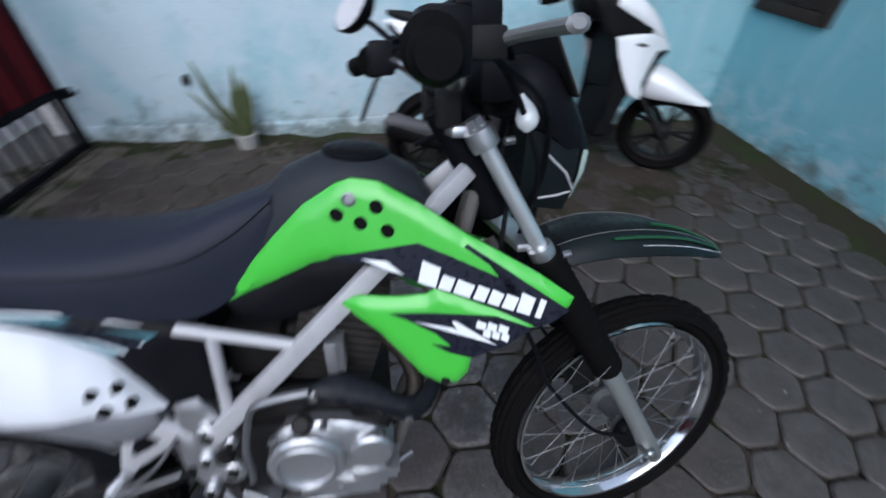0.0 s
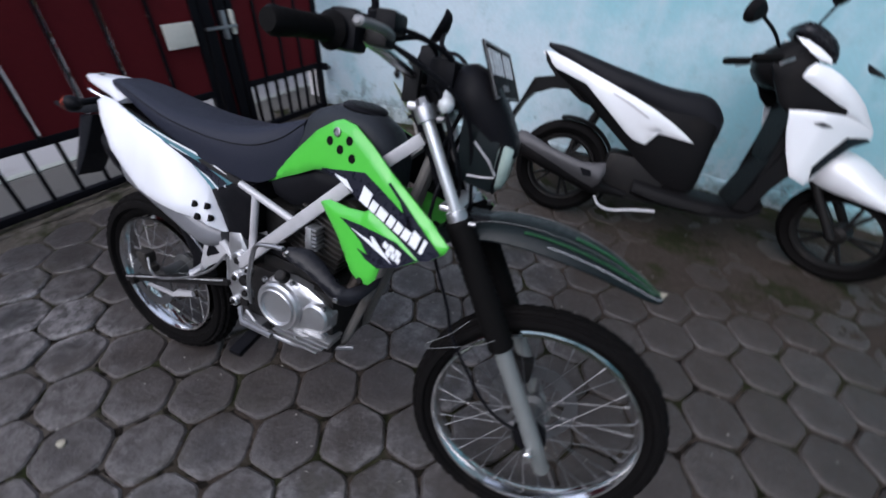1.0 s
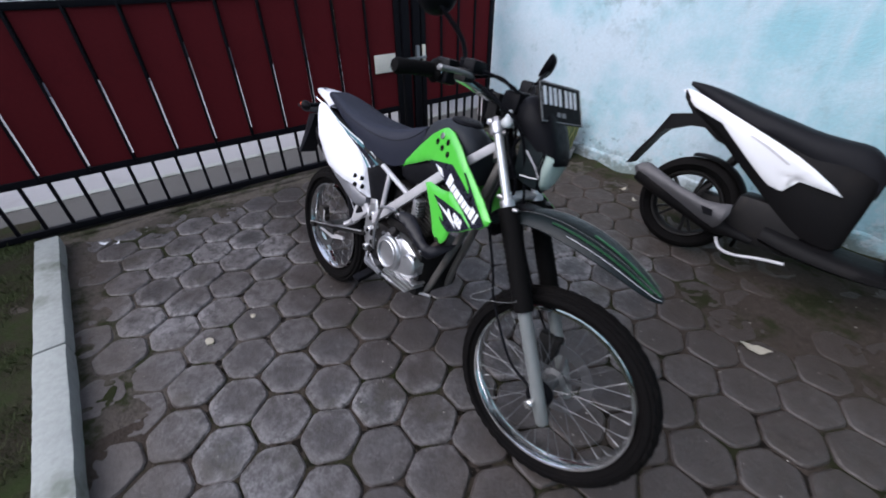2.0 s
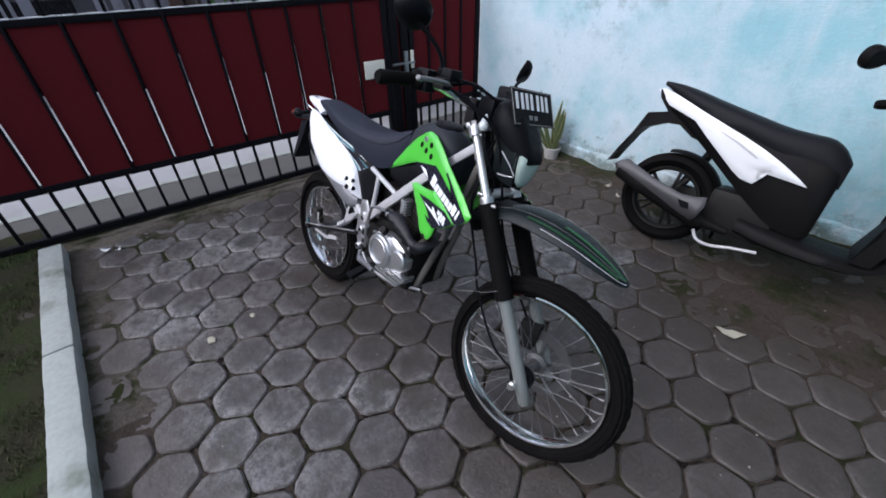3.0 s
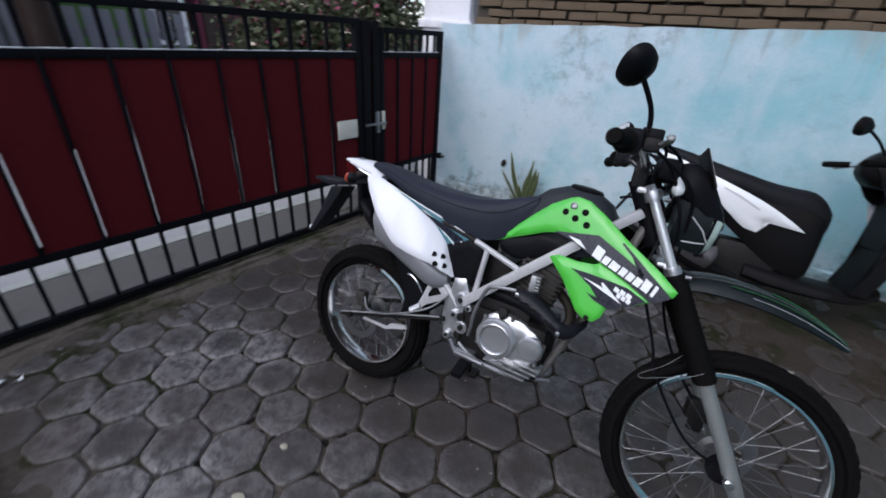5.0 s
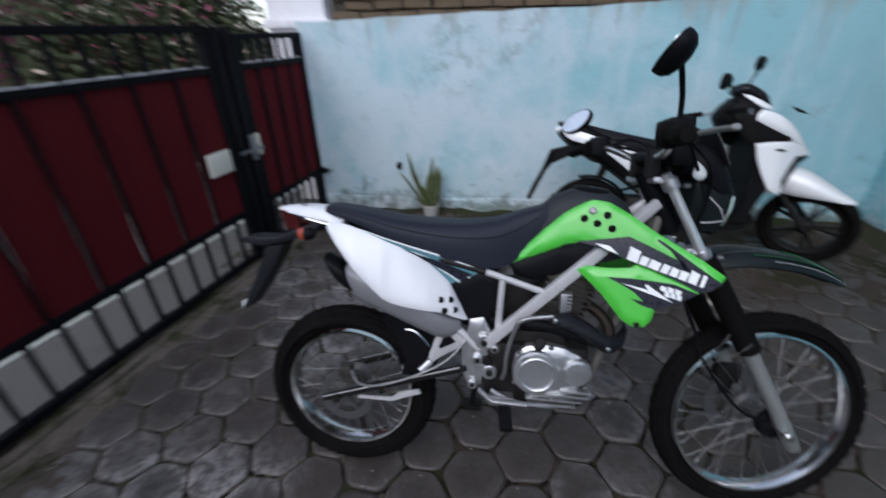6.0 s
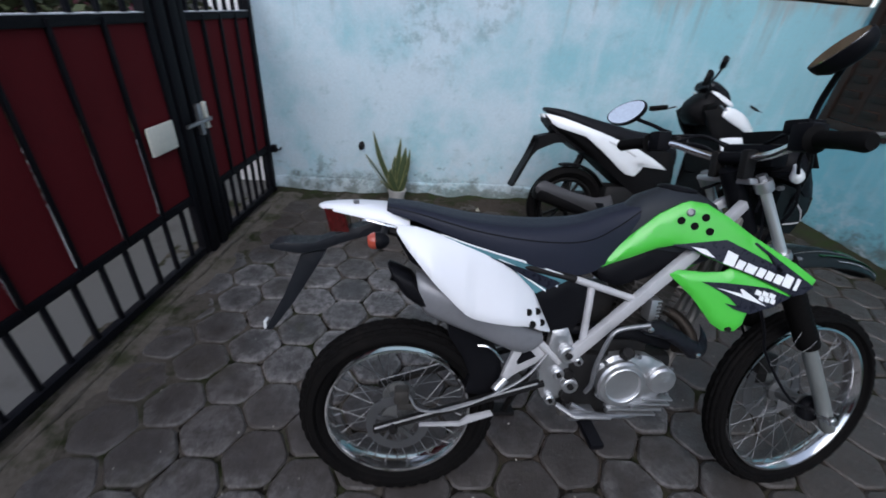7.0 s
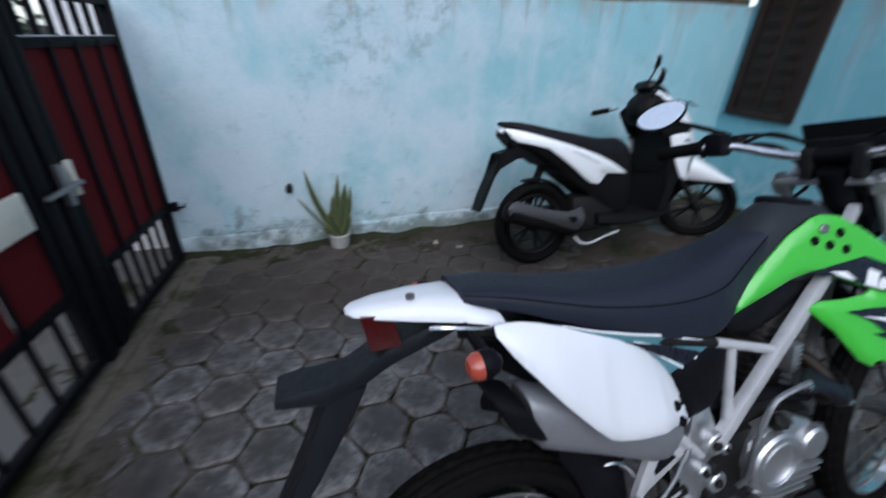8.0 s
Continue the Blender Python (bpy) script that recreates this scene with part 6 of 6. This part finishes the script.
        sh = rings(bmesh.new(), [[(x * f, y * f, h) for x, y in outline] for f, h in ((0.97, 0.004), (1.04, 0.004), (1.04, -0.004 * deep), (0.98, -0.014 * deep), (0.75, -0.024 * deep), (0.35, -0.029 * deep))])
        sh.transform(at)
        mi = part("mirror", sh, "black", bike, "black rear-view mirror on a thin stalk")
        gl = rings(bmesh.new(), [[(x * 0.96, y * 0.96, h) for x, y in outline] for h in (0.0040, 0.0052)])
        gl.transform(at)
        part("glass", gl, "mirror", mi)
        back_c = at @ Vector((0, 0, -0.022))
        part("stalk", tube(spline([base_p, bend, tuple(back_c)], 14), 0.006, 8), "black", mi)
        part("stalk_boot", tube([base_p, tuple(Vector(base_p).lerp(Vector(bend), 0.5))], [0.013, 0.008], 10), "black", mi)
    # cables
    for k, pts in enumerate(([(0.86, -0.205, 1.10), (0.93, -0.12, 1.06), (0.985, -0.095, 0.95), (1.00, -0.03, 0.85), (0.97, -0.02, 0.72)],
                             [(0.86, 0.205, 1.10), (0.94, 0.13, 1.07), (0.98, 0.06, 0.97), (0.95, 0.03, 0.86), (0.88, 0.02, 0.80)],
                             [(0.865, -0.19, 1.10), (0.99, -0.10, 1.02), (1.02, -0.03, 0.88), (1.04, 0.04, 0.70), (1.12, 0.075, 0.54), (1.21, 0.075, 0.43)],
                             [(0.90, 0.02, 1.06), (0.965, -0.03, 0.93), (0.955, -0.055, 0.78), (1.03, -0.060, 0.60), (1.06, -0.060, 0.52), (1.17, -0.070, 0.38), (1.262, -0.070, 0.335)],
                             [(0.84, 0.19, 1.10), (0.90, 0.11, 1.08), (0.91, 0.06, 1.00), (0.84, 0.05, 0.97)])):
        part("cable", turned(tube(spline(pts, 26), 0.0042, 7)), "black", bike)
    part("cable_tie", turned(tube(spline([(1.150, -0.112, 0.585), (1.120, -0.118, 0.566), (1.060, -0.120, 0.540), (1.018, -0.116, 0.520), (1.010, -0.114, 0.528), (1.022, -0.116, 0.540), (1.060, -0.118, 0.575), (1.090, -0.112, 0.612)], 26), 0.0006, 6)), "plate_grey", bike, "thin white cable tie looped round the fork")
    part("horn", lathe([(0.035, -0.012), (0.042, 0.0), (0.035, 0.012)], (0.955, 0.0, 0.72), (1, 0, 0.2), 18), "black", bike)
    return bike


motorcycle()

# ---- the scooter by the wall: x forward, y to its left, z up, origin below the rear axle ----
SCOOTER = pose(1.03, 1.620, 0, 0, 0, 0.2) @ pose(0, 0, 0, -13.0)
FRONT_TURN = Matrix.Translation((1.18, 0, 0.60)) @ Matrix.Rotation(radians(-40), 4, (-0.45, 0, 0.893)) @ Matrix.Translation((-1.18, 0, -0.60))  # parked with the bars turned right


def cast_wheel(parent, name, label, c, rim_r, out_r, half):
    prof = [(rim_r, -0.032), (rim_r - 0.010, -0.030), (rim_r - 0.022, -0.012), (rim_r - 0.022, 0.012), (rim_r - 0.010, 0.030), (rim_r, 0.032), (rim_r + 0.004, 0.0)]
    arms = []
    for k in range(5):
        t = 2 * math.pi * k / 5
        for d in (-0.16, 0.16):
            arms.append(("spoke", beam((math.cos(t) * 0.035, 0, math.sin(t) * 0.035), (math.cos(t + d) * (rim_r - 0.014), 0, math.sin(t + d) * (rim_r - 0.014)), 0.016, 0.018, 0.003, (0, 1, 0))))
    arms.append(("hub", lathe([(0.03, -0.05), (0.045, -0.03), (0.045, 0.03), (0.03, 0.05)], (0, 0, 0), (0, 1, 0), 20)))
    w = part(name, hoop(prof, (0, 0, 0), 48), "dark_steel", parent, label)
    for nm, b in arms:
        part(nm, b, "dark_steel", w)
    w.matrix_basis = Matrix.Translation(c)
    mid, h = (rim_r + out_r) / 2, (out_r - rim_r) / 2
    part("tyre", hoop([(mid + h * math.sin(a), half * (1.0 if math.sin(a) > -0.3 else 0.75) * math.cos(a)) for a in [2 * math.pi * k / 16 for k in range(16)]], (0, 0, 0), 60), "rubber", w, "worn black scooter tyre")
    return w


def body_loft(rows, sec, name, mat, parent, label=""):
    """rows: x, z of the bottom, z of the top, half width."""
    loops = [[(x, a * w, zb + b * (zt - zb)) for a, b in sec] for x, zb, zt, w in spline(rows, 20)]
    return part(name, rings(bmesh.new(), loops), mat, parent, label, 50)


ROUND = [(-0.8, 0.0), (-1.0, 0.2), (-1.0, 0.6), (-0.85, 0.88), (-0.5, 1.0), (0.5, 1.0), (0.85, 0.88), (1.0, 0.6), (1.0, 0.2), (0.8, 0.0)]


def scooter():
    sc = thing("scooter", "white and black scooter on its side stand by the wall", "scooter", m=SCOOTER)
    cast_wheel(sc, "rear_wheel", "dark cast rear wheel", (0.085, 0, 0.250), 0.178, 0.250, 0.046)
    front = cast_wheel(sc, "front_wheel", "dark cast front wheel turned to the side", (1.395, 0, 0.245), 0.178, 0.246, 0.040)
    front.matrix_basis = FRONT_TURN @ front.matrix_basis

    # body
    body_loft([(-0.10, 0.73, 0.80, 0.05), (0.05, 0.66, 0.775, 0.105), (0.25, 0.52, 0.745, 0.125), (0.42, 0.40, 0.70, 0.130), (0.58, 0.30, 0.69, 0.125), (0.70, 0.28, 0.66, 0.105), (0.735, 0.30, 0.60, 0.085)], ROUND, "body", "scooter_black", sc, "matt black scooter body")
    body_loft([(-0.128, 0.822, 0.842, 0.030), (-0.05, 0.790, 0.838, 0.060), (0.05, 0.745, 0.820, 0.092), (0.18, 0.705, 0.790, 0.110), (0.34, 0.655, 0.758, 0.118), (0.46, 0.615, 0.735, 0.116), (0.56, 0.585, 0.728, 0.110), (0.64, 0.560, 0.724, 0.100), (0.70, 0.540, 0.690, 0.090), (0.742, 0.530, 0.640, 0.072)], ROUND, "seat", "scooter_seat", sc, "long black scooter seat")
    panel = [(-0.152, 0.796), (-0.105, 0.804), (-0.030, 0.787), (0.050, 0.762), (0.110, 0.742), (0.230, 0.704), (0.350, 0.664), (0.440, 0.630), (0.525, 0.590), (0.600, 0.548), (0.645, 0.518), (0.530, 0.528), (0.420, 0.536), (0.447, 0.470), (0.390, 0.480), (0.348, 0.506), (0.240, 0.588), (0.105, 0.688), (-0.058, 0.732)]

    def skin(x, z):
        k = max(0.0, min(1.0, (x + 0.13) / 0.4))
        return -(0.040 + 0.100 * k * (2 - k)) - 0.020 * math.sin(max(0, min(1, (z - 0.46) / 0.35)) * math.pi)
    crease = [(0.240, 0.672), (0.330, 0.640), (0.430, 0.590), (0.420, 0.586), (0.320, 0.632), (0.240, 0.664)]
    for s in (-1, 1):
        b = sheet(panel, skin, 0.006, 0.007, 0.028, 0.014)
        p = part("side_panel", b if s < 0 else flipped(b), "scooter_white", sc, "glossy white scooter side panel")
        # grey strip paints the shading of the panel's fold
        c = sheet(crease, lambda x, z: skin(x, z) - 0.002, 0.002)
        part("crease_trim", c if s < 0 else flipped(c), "silver", p)
    part("tail_light", body_lamp(), "clear_lens", sc, "pale clear tail lamp")
    part("tail_under", sheet([(-0.132, 0.800), (-0.060, 0.735), (0.05, 0.700), (0.20, 0.58), (0.10, 0.60), (-0.05, 0.690), (-0.120, 0.760)], lambda x, z: -0.060, 0.120), "scooter_black", sc)
    part("rear_fender", sheet([(0.010, 0.695), (-0.060, 0.698), (-0.158, 0.674), (-0.146, 0.640), (-0.208, 0.545), (-0.255, 0.455), (-0.294, 0.362), (-0.276, 0.368), (-0.190, 0.548), (-0.155, 0.592), (-0.050, 0.640), (0.020, 0.645)], lambda x, z: -0.055, 0.110), "scooter_black", sc, "long black rear mudguard")
    part("hugger", rings(bmesh.new(), [[(0.085 + r * math.cos(t), y, 0.250 + r * math.sin(t)) for r, y in ((0.258, -0.05), (0.270, -0.03), (0.270, 0.03), (0.258, 0.05), (0.254, 0.03), (0.254, -0.03))] for t in np.linspace(0.2, 1.8, 16)]), "scooter_black", sc)
    part("engine_case", join(box(0.08, 0.54, 0.05, 0.125, 0.19, 0.33, 0.03), box(0.30, 0.60, -0.10, 0.08, 0.18, 0.40, 0.03)), "dark_steel", sc)
    part("shock", tube([(0.10, 0.11, 0.30), (0.22, 0.10, 0.62)], 0.024, 12), "dark_steel", sc)
    muf = part("muffler", tube(spline([(0.44, -0.115, 0.205), (0.30, -0.125, 0.222), (0.20, -0.130, 0.252), (0.00, -0.145, 0.312), (-0.140, -0.150, 0.360), (-0.172, -0.152, 0.370)], 20), [0.018, 0.02, 0.024, 0.03, 0.045, 0.052] + [0.056] * 11 + [0.054, 0.048, 0.03], 22), "scooter_black", sc, "black scooter muffler")
    part("heat_shield", sheet([(-0.188, 0.388), (-0.160, 0.415), (-0.120, 0.425), (0.050, 0.366), (0.190, 0.336), (0.250, 0.340), (0.306, 0.352), (0.316, 0.310), (0.300, 0.250), (0.275, 0.212), (0.165, 0.212), (0.060, 0.245), (-0.125, 0.308), (-0.170, 0.345)], lambda x, z: -0.206 + 1.6 * abs(z - (0.345 - 0.23 * x)) ** 1.5, 0.005, 0.008, 0.015, 0.02), "muffler", muf, "grey exhaust heat shield")
    part("shield_opening", sheet([(0.190, 0.312), (0.245, 0.308), (0.255, 0.278), (0.215, 0.276)], lambda x, z: -0.207, 0.004), "black", muf)
    part("centre_stand", tube(spline([(0.300, -0.12, 0.165), (0.335, -0.14, 0.128), (0.400, -0.15, 0.122), (0.500, -0.150, 0.150), (0.598, -0.150, 0.170)], 16), 0.008, 8), "silver", sc)
    part("stand_leg", tube([(0.36, 0.10, 0.20), (0.34, 0.24, 0.046)], 0.011, 8), "dark_steel", sc)
    # footboard and leg shield
    body_loft([(0.46, 0.22, 0.30, 0.135), (0.60, 0.20, 0.285, 0.150), (0.80, 0.20, 0.270, 0.155), (0.95, 0.22, 0.275, 0.150), (1.02, 0.26, 0.32, 0.140)], ROUND, "footboard", "scooter_black", sc, "black footboard")
    part("inner_shield", rings(bmesh.new(), [[(x + d, y, z) for x, y, z in ((0.90, -0.150, 0.27), (0.90, 0.150, 0.27), (0.985, 0.165, 0.55), (1.010, 0.140, 0.80), (1.010, -0.140, 0.80), (0.985, -0.165, 0.55))] for d in (0.0, 0.07)]), "scooter_black", sc)
    lower = [(0.925, 0.724), (0.980, 0.732), (1.050, 0.736), (1.113, 0.737), (1.200, 0.716), (1.276, 0.689), (1.286, 0.662), (1.195, 0.600), (1.152, 0.520), (1.112, 0.438), (1.038, 0.468), (0.985, 0.560), (0.950, 0.640)]
    upper = [(0.920, 0.850), (0.928, 0.885), (0.946, 0.906), (1.000, 0.894), (1.042, 0.876), (1.120, 0.832), (1.188, 0.785), (1.245, 0.732), (1.286, 0.695), (1.276, 0.677), (1.200, 0.712), (1.124, 0.738), (1.106, 0.762), (1.047, 0.788), (0.975, 0.822)]
    cowl = [(0.805, 0.880), (0.850, 0.915), (0.899, 0.936), (0.957, 0.909), (0.960, 0.850), (1.060, 0.800), (1.130, 0.752), (1.126, 0.728), (0.955, 0.722), (0.930, 0.712), (0.887, 0.745), (0.842, 0.813)]
    rim = [(0.858, 0.992), (0.900, 0.987), (0.955, 0.960), (1.000, 0.930), (1.012, 0.908), (0.970, 0.917), (0.905, 0.952)]

    def apron_y(x, z):
        return -0.182 + 0.75 * max(0, x - 1.05) ** 1.3

    def cover_y(x, z):
        return min(-0.012, apron_y(x, z) + 0.016 + 0.10 * max(0.0, z - 0.78))
    for s in (-1, 1):
        b = sheet(lower, apron_y, 0.006, 0.006, 0.022, 0.014)
        ap = part("front_apron", b if s < 0 else flipped(b), "scooter_white", sc, "glossy white front apron")
        v = sheet([(1.116, 0.470), (1.101, 0.521), (1.135, 0.590), (1.174, 0.656), (1.262, 0.664), (1.282, 0.652), (1.211, 0.618), (1.157, 0.545)], lambda x, z: apron_y(x, z) - 0.004, 0.006, 0.003, 0.012)
        part("intake_slash", v if s < 0 else flipped(v), "gloss_black", ap)
        e = sheet([(1.020, 0.690), (1.050, 0.700), (1.100, 0.686), (1.060, 0.680)], lambda x, z: apron_y(x, z) - 0.003, 0.002)
        part("badge", e if s < 0 else flipped(e), "muffler", ap)
        u = sheet(upper, cover_y, 0.006, 0.012, 0.030, 0.014)
        part("cover_wing", u if s < 0 else flipped(u), "scooter_white", sc, "glossy white upper cover wing")
        k = sheet(cowl, lambda x, z: -0.146 + 0.25 * max(0.0, z - 0.85), 0.02, 0.008, 0.02, 0.02)
        part("cowl_panel", k if s < 0 else flipped(k), "scooter_black", sc, "matt black cowl panel")
        r = sheet(rim, lambda x, z: -0.106 + 0.3 * max(0.0, z - 0.93), 0.012, 0.004, 0.012, 0.014)
        part("dash_rim", r if s < 0 else flipped(r), "scooter_white", sc, "white dashboard rim")
        w = sheet([(0.985, 0.660), (1.010, 0.560), (1.050, 0.480), (1.000, 0.380), (0.960, 0.330), (0.940, 0.42), (0.955, 0.60)], lambda x, z: -0.158, 0.01)
        part("shield_edge", w if s < 0 else flipped(w), "scooter_black", sc)
    body_loft([(0.95, 0.50, 0.84, 0.14), (1.02, 0.46, 0.84, 0.135), (1.10, 0.46, 0.80, 0.115), (1.18, 0.54, 0.74, 0.085), (1.25, 0.63, 0.69, 0.04)], ROUND, "nose_core", "scooter_black", sc)
    body_loft([(0.97, 0.850, 0.884, 0.055), (1.06, 0.805, 0.858, 0.080), (1.14, 0.755, 0.808, 0.082), (1.21, 0.708, 0.760, 0.052), (1.270, 0.675, 0.698, 0.016)], ROUND, "front_cover", "scooter_white", sc, "glossy white front cover")
    body_loft([(1.14, 0.440, 0.590, 0.085), (1.22, 0.455, 0.598, 0.092), (1.32, 0.450, 0.575, 0.092), (1.42, 0.442, 0.522, 0.080), (1.52, 0.434, 0.464, 0.050), (1.570, 0.430, 0.440, 0.015)], ROUND, "front_fender", "scooter_white", sc, "pointed white front mudguard").matrix_basis = FRONT_TURN
    for s in (-1, 1):
        part("fork_leg", tube([(1.15, s * 0.065, 0.56), (1.395, s * 0.070, 0.245)], 0.018, 12), "dark_steel", sc).matrix_basis = FRONT_TURN
    # steering head
    body_loft([(0.775, 0.85, 0.905, 0.050), (0.820, 0.81, 0.955, 0.095), (0.88, 0.79, 0.985, 0.115), (0.95, 0.80, 0.950, 0.105), (1.00, 0.83, 0.895, 0.080)], ROUND, "handlebar_cover", "scooter_black", sc, "black handlebar cover")
    part("screen", sheet([(0.858, 1.012), (0.868, 1.042), (0.893, 1.058), (0.930, 1.052), (0.969, 1.034), (1.010, 1.008), (1.035, 0.980), (1.050, 0.945), (1.050, 0.919), (1.005, 0.934), (0.940, 0.964), (0.890, 0.990)], lambda x, z: -0.05, 0.10, 0.03, 0.03, 0.012), "gloss_black", sc, "rounded glossy black screen")
    for s in (-1, 1):
        part("grip", tube([(0.700, s * 0.270, 0.885), (0.715, s * 0.262, 0.887), (0.80, s * 0.22, 0.900)], [0.014, 0.017, 0.016], 14), "gaiter", sc, "black rubber grip")
        part("lever", tube(spline([(0.85, s * 0.20, 0.905), (0.80, s * 0.29, 0.885), (0.775, s * 0.345, 0.875)], 10), 0.006, 8), "steel", sc)
        hc = Vector((0.625, -0.335, 1.030)) if s < 0 else Vector((0.965, 0.02, 1.168))
        q = Vector((-0.72, 0.65, 0.20)).to_track_quat("Z", "Y").to_matrix().to_4x4()
        n = 26
        ol = [(0.052 * math.cos(2 * math.pi * k / n), 0.038 * math.sin(2 * math.pi * k / n) * (1 + 0.2 * math.cos(2 * math.pi * k / n))) for k in range(n)]
        if s > 0:
            ol = [(-x, y) for x, y in ol][::-1]
        at = Matrix.Translation(hc) @ q
        bm = rings(bmesh.new(), [[(x * f, y * f, h) for x, y in ol] for f, h in ((0.96, 0.003), (1.04, 0.003), (1.02, -0.012), (0.7, -0.026))])
        bm.transform(at)
        mi = part("mirror", bm, "scooter_black", sc, "black scooter mirror")
        bm = rings(bmesh.new(), [[(x * 0.95, y * 0.95, h) for x, y in ol] for h in (0.003, 0.0045)])
        bm.transform(at)
        part("glass", bm, "mirror", mi)
        part("stalk", tube(spline([(0.800, -0.130, 0.945), (0.740, -0.220, 0.985), tuple(at @ Vector((0, 0, -0.02)))] if s < 0 else [(0.900, 0.10, 0.950), (0.945, 0.055, 1.05), tuple(at @ Vector((0, 0, -0.02)))], 10), 0.006, 8), "black", mi)
    part("indicator", rings(bmesh.new(), [[(x, y, z) for x, y, z in ((1.13 + d, -0.13, 0.895 - d * 0.2), (1.13 + d, -0.09, 0.915 - d * 0.2), (1.13 + d, -0.09, 0.93 - d * 0.5))] for d in (0.0, 0.06)]), "scooter_black", sc)


def body_lamp():
    return rings(bmesh.new(), [[(x, a * w, z + b * h) for a, b in ((-1, 0), (-0.8, 1), (0.8, 1), (1, 0), (0.6, -0.4), (-0.6, -0.4))] for x, w, z, h in ((-0.142, 0.02, 0.795, 0.010), (-0.120, 0.042, 0.785, 0.020), (-0.070, 0.058, 0.770, 0.022))])


scooter()

# ---- many small pieces last: paving and bricks ----
brick_wall()


def paver_shape(seed):
    """A hexagonal concrete paver with worn, rounded rim and a faint hollow in the middle."""
    r = random.Random(seed)
    bm = bmesh.new()
    loops = []
    jit = [(r.uniform(-0.005, 0.005), r.uniform(-0.005, 0.005)) for _ in range(6)]
    for k, z in ((1.0, -0.05), (1.0, -0.018), (0.975, -0.008), (0.92, -0.002), (0.80, 0.0), (0.40, -0.0022)):
        lp = []
        for i in range(6):
            c = Vector((0.1140 * math.cos(radians(58 + 60 * i)) + jit[i][0], 0.1140 * math.sin(radians(58 + 60 * i)) + jit[i][1]))
            for o in (-1, 1):
                n = radians(58 + 60 * (i + o))
                c2 = Vector((0.1140 * math.cos(n), 0.1140 * math.sin(n)))
                lp.append((*(c.lerp(c2, 0.13) * k), z))
        loops.append(lp)
    return rings(bm, loops)


def mark_middle(me):
    """How far each point lies towards its paver's middle, for the stain."""
    at = me.attributes.new("middle", "FLOAT", "POINT")
    at.data.foreach_set("value", [(0.0, 0.0, 0.0, 0.05, 0.30, 0.85)[(i % 72) // 12] for i in range(len(me.vertices))])


shapes = []
for k in range(6):
    me = mesh_of("paver", paver_shape(k), 25)
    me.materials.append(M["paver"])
    mark_middle(me)
    shapes.append(me)
STEP = 0.204
A1 = Vector((math.cos(radians(88)), math.sin(radians(88)))) * STEP
A2 = Vector((math.cos(radians(28)), math.sin(radians(28)))) * STEP
paving = tagged(new("paving"), "grey hexagonal concrete pavers, worn and mossy", kind="structure")
near, rest = [], []
gate_n = Vector((math.cos(GATE_TURN), -math.sin(GATE_TURN)))
for i in range(-30, 31):
    for j in range(-30, 31):
        p = Vector((0.821, -0.412)) + A1 * i + A2 * j
        to_gate = (p - GATE_FOOT.xy).dot(gate_n)
        to_kerb = (KERB.inverted() @ Vector((p.x, p.y, 0))).y
        if to_gate < 0.14 or p.x > 3.06 or p.y > 2.08 or to_kerb < 0.085:
            continue
        near.append(p)
near.sort(key=lambda p: (p - Vector((0.45, 0.35))).length)
for k, p in enumerate(near):
    m = pose(p.x + rng.uniform(-0.002, 0.002), p.y + rng.uniform(-0.002, 0.002), lump(p.x, p.y, 2.5, 0.005) + rng.uniform(-0.003, 0.003), rng.gauss(0, 0.9), rng.gauss(0, 0.9), rng.choice((0, 60, 120, 180, 240, 300)) + rng.uniform(-1, 1))
    if k < 300:
        o = new("paver", shapes[rng.randrange(6)])
        o.parent = paving
        o.matrix_basis = m
    else:
        rest.append(m)
if rest:
    bm = bmesh.new()
    for k, m in enumerate(rest):
        b = paver_shape(k % 6)
        b.transform(m)
        me = bpy.data.meshes.new("tmp")
        b.to_mesh(me)
        b.free()
        bm.from_mesh(me)
        bpy.data.meshes.remove(me)
    o = part("far_pavers", bm, "paver", paving)
    mark_middle(o.data)
    tagged(o, kind="stuff")
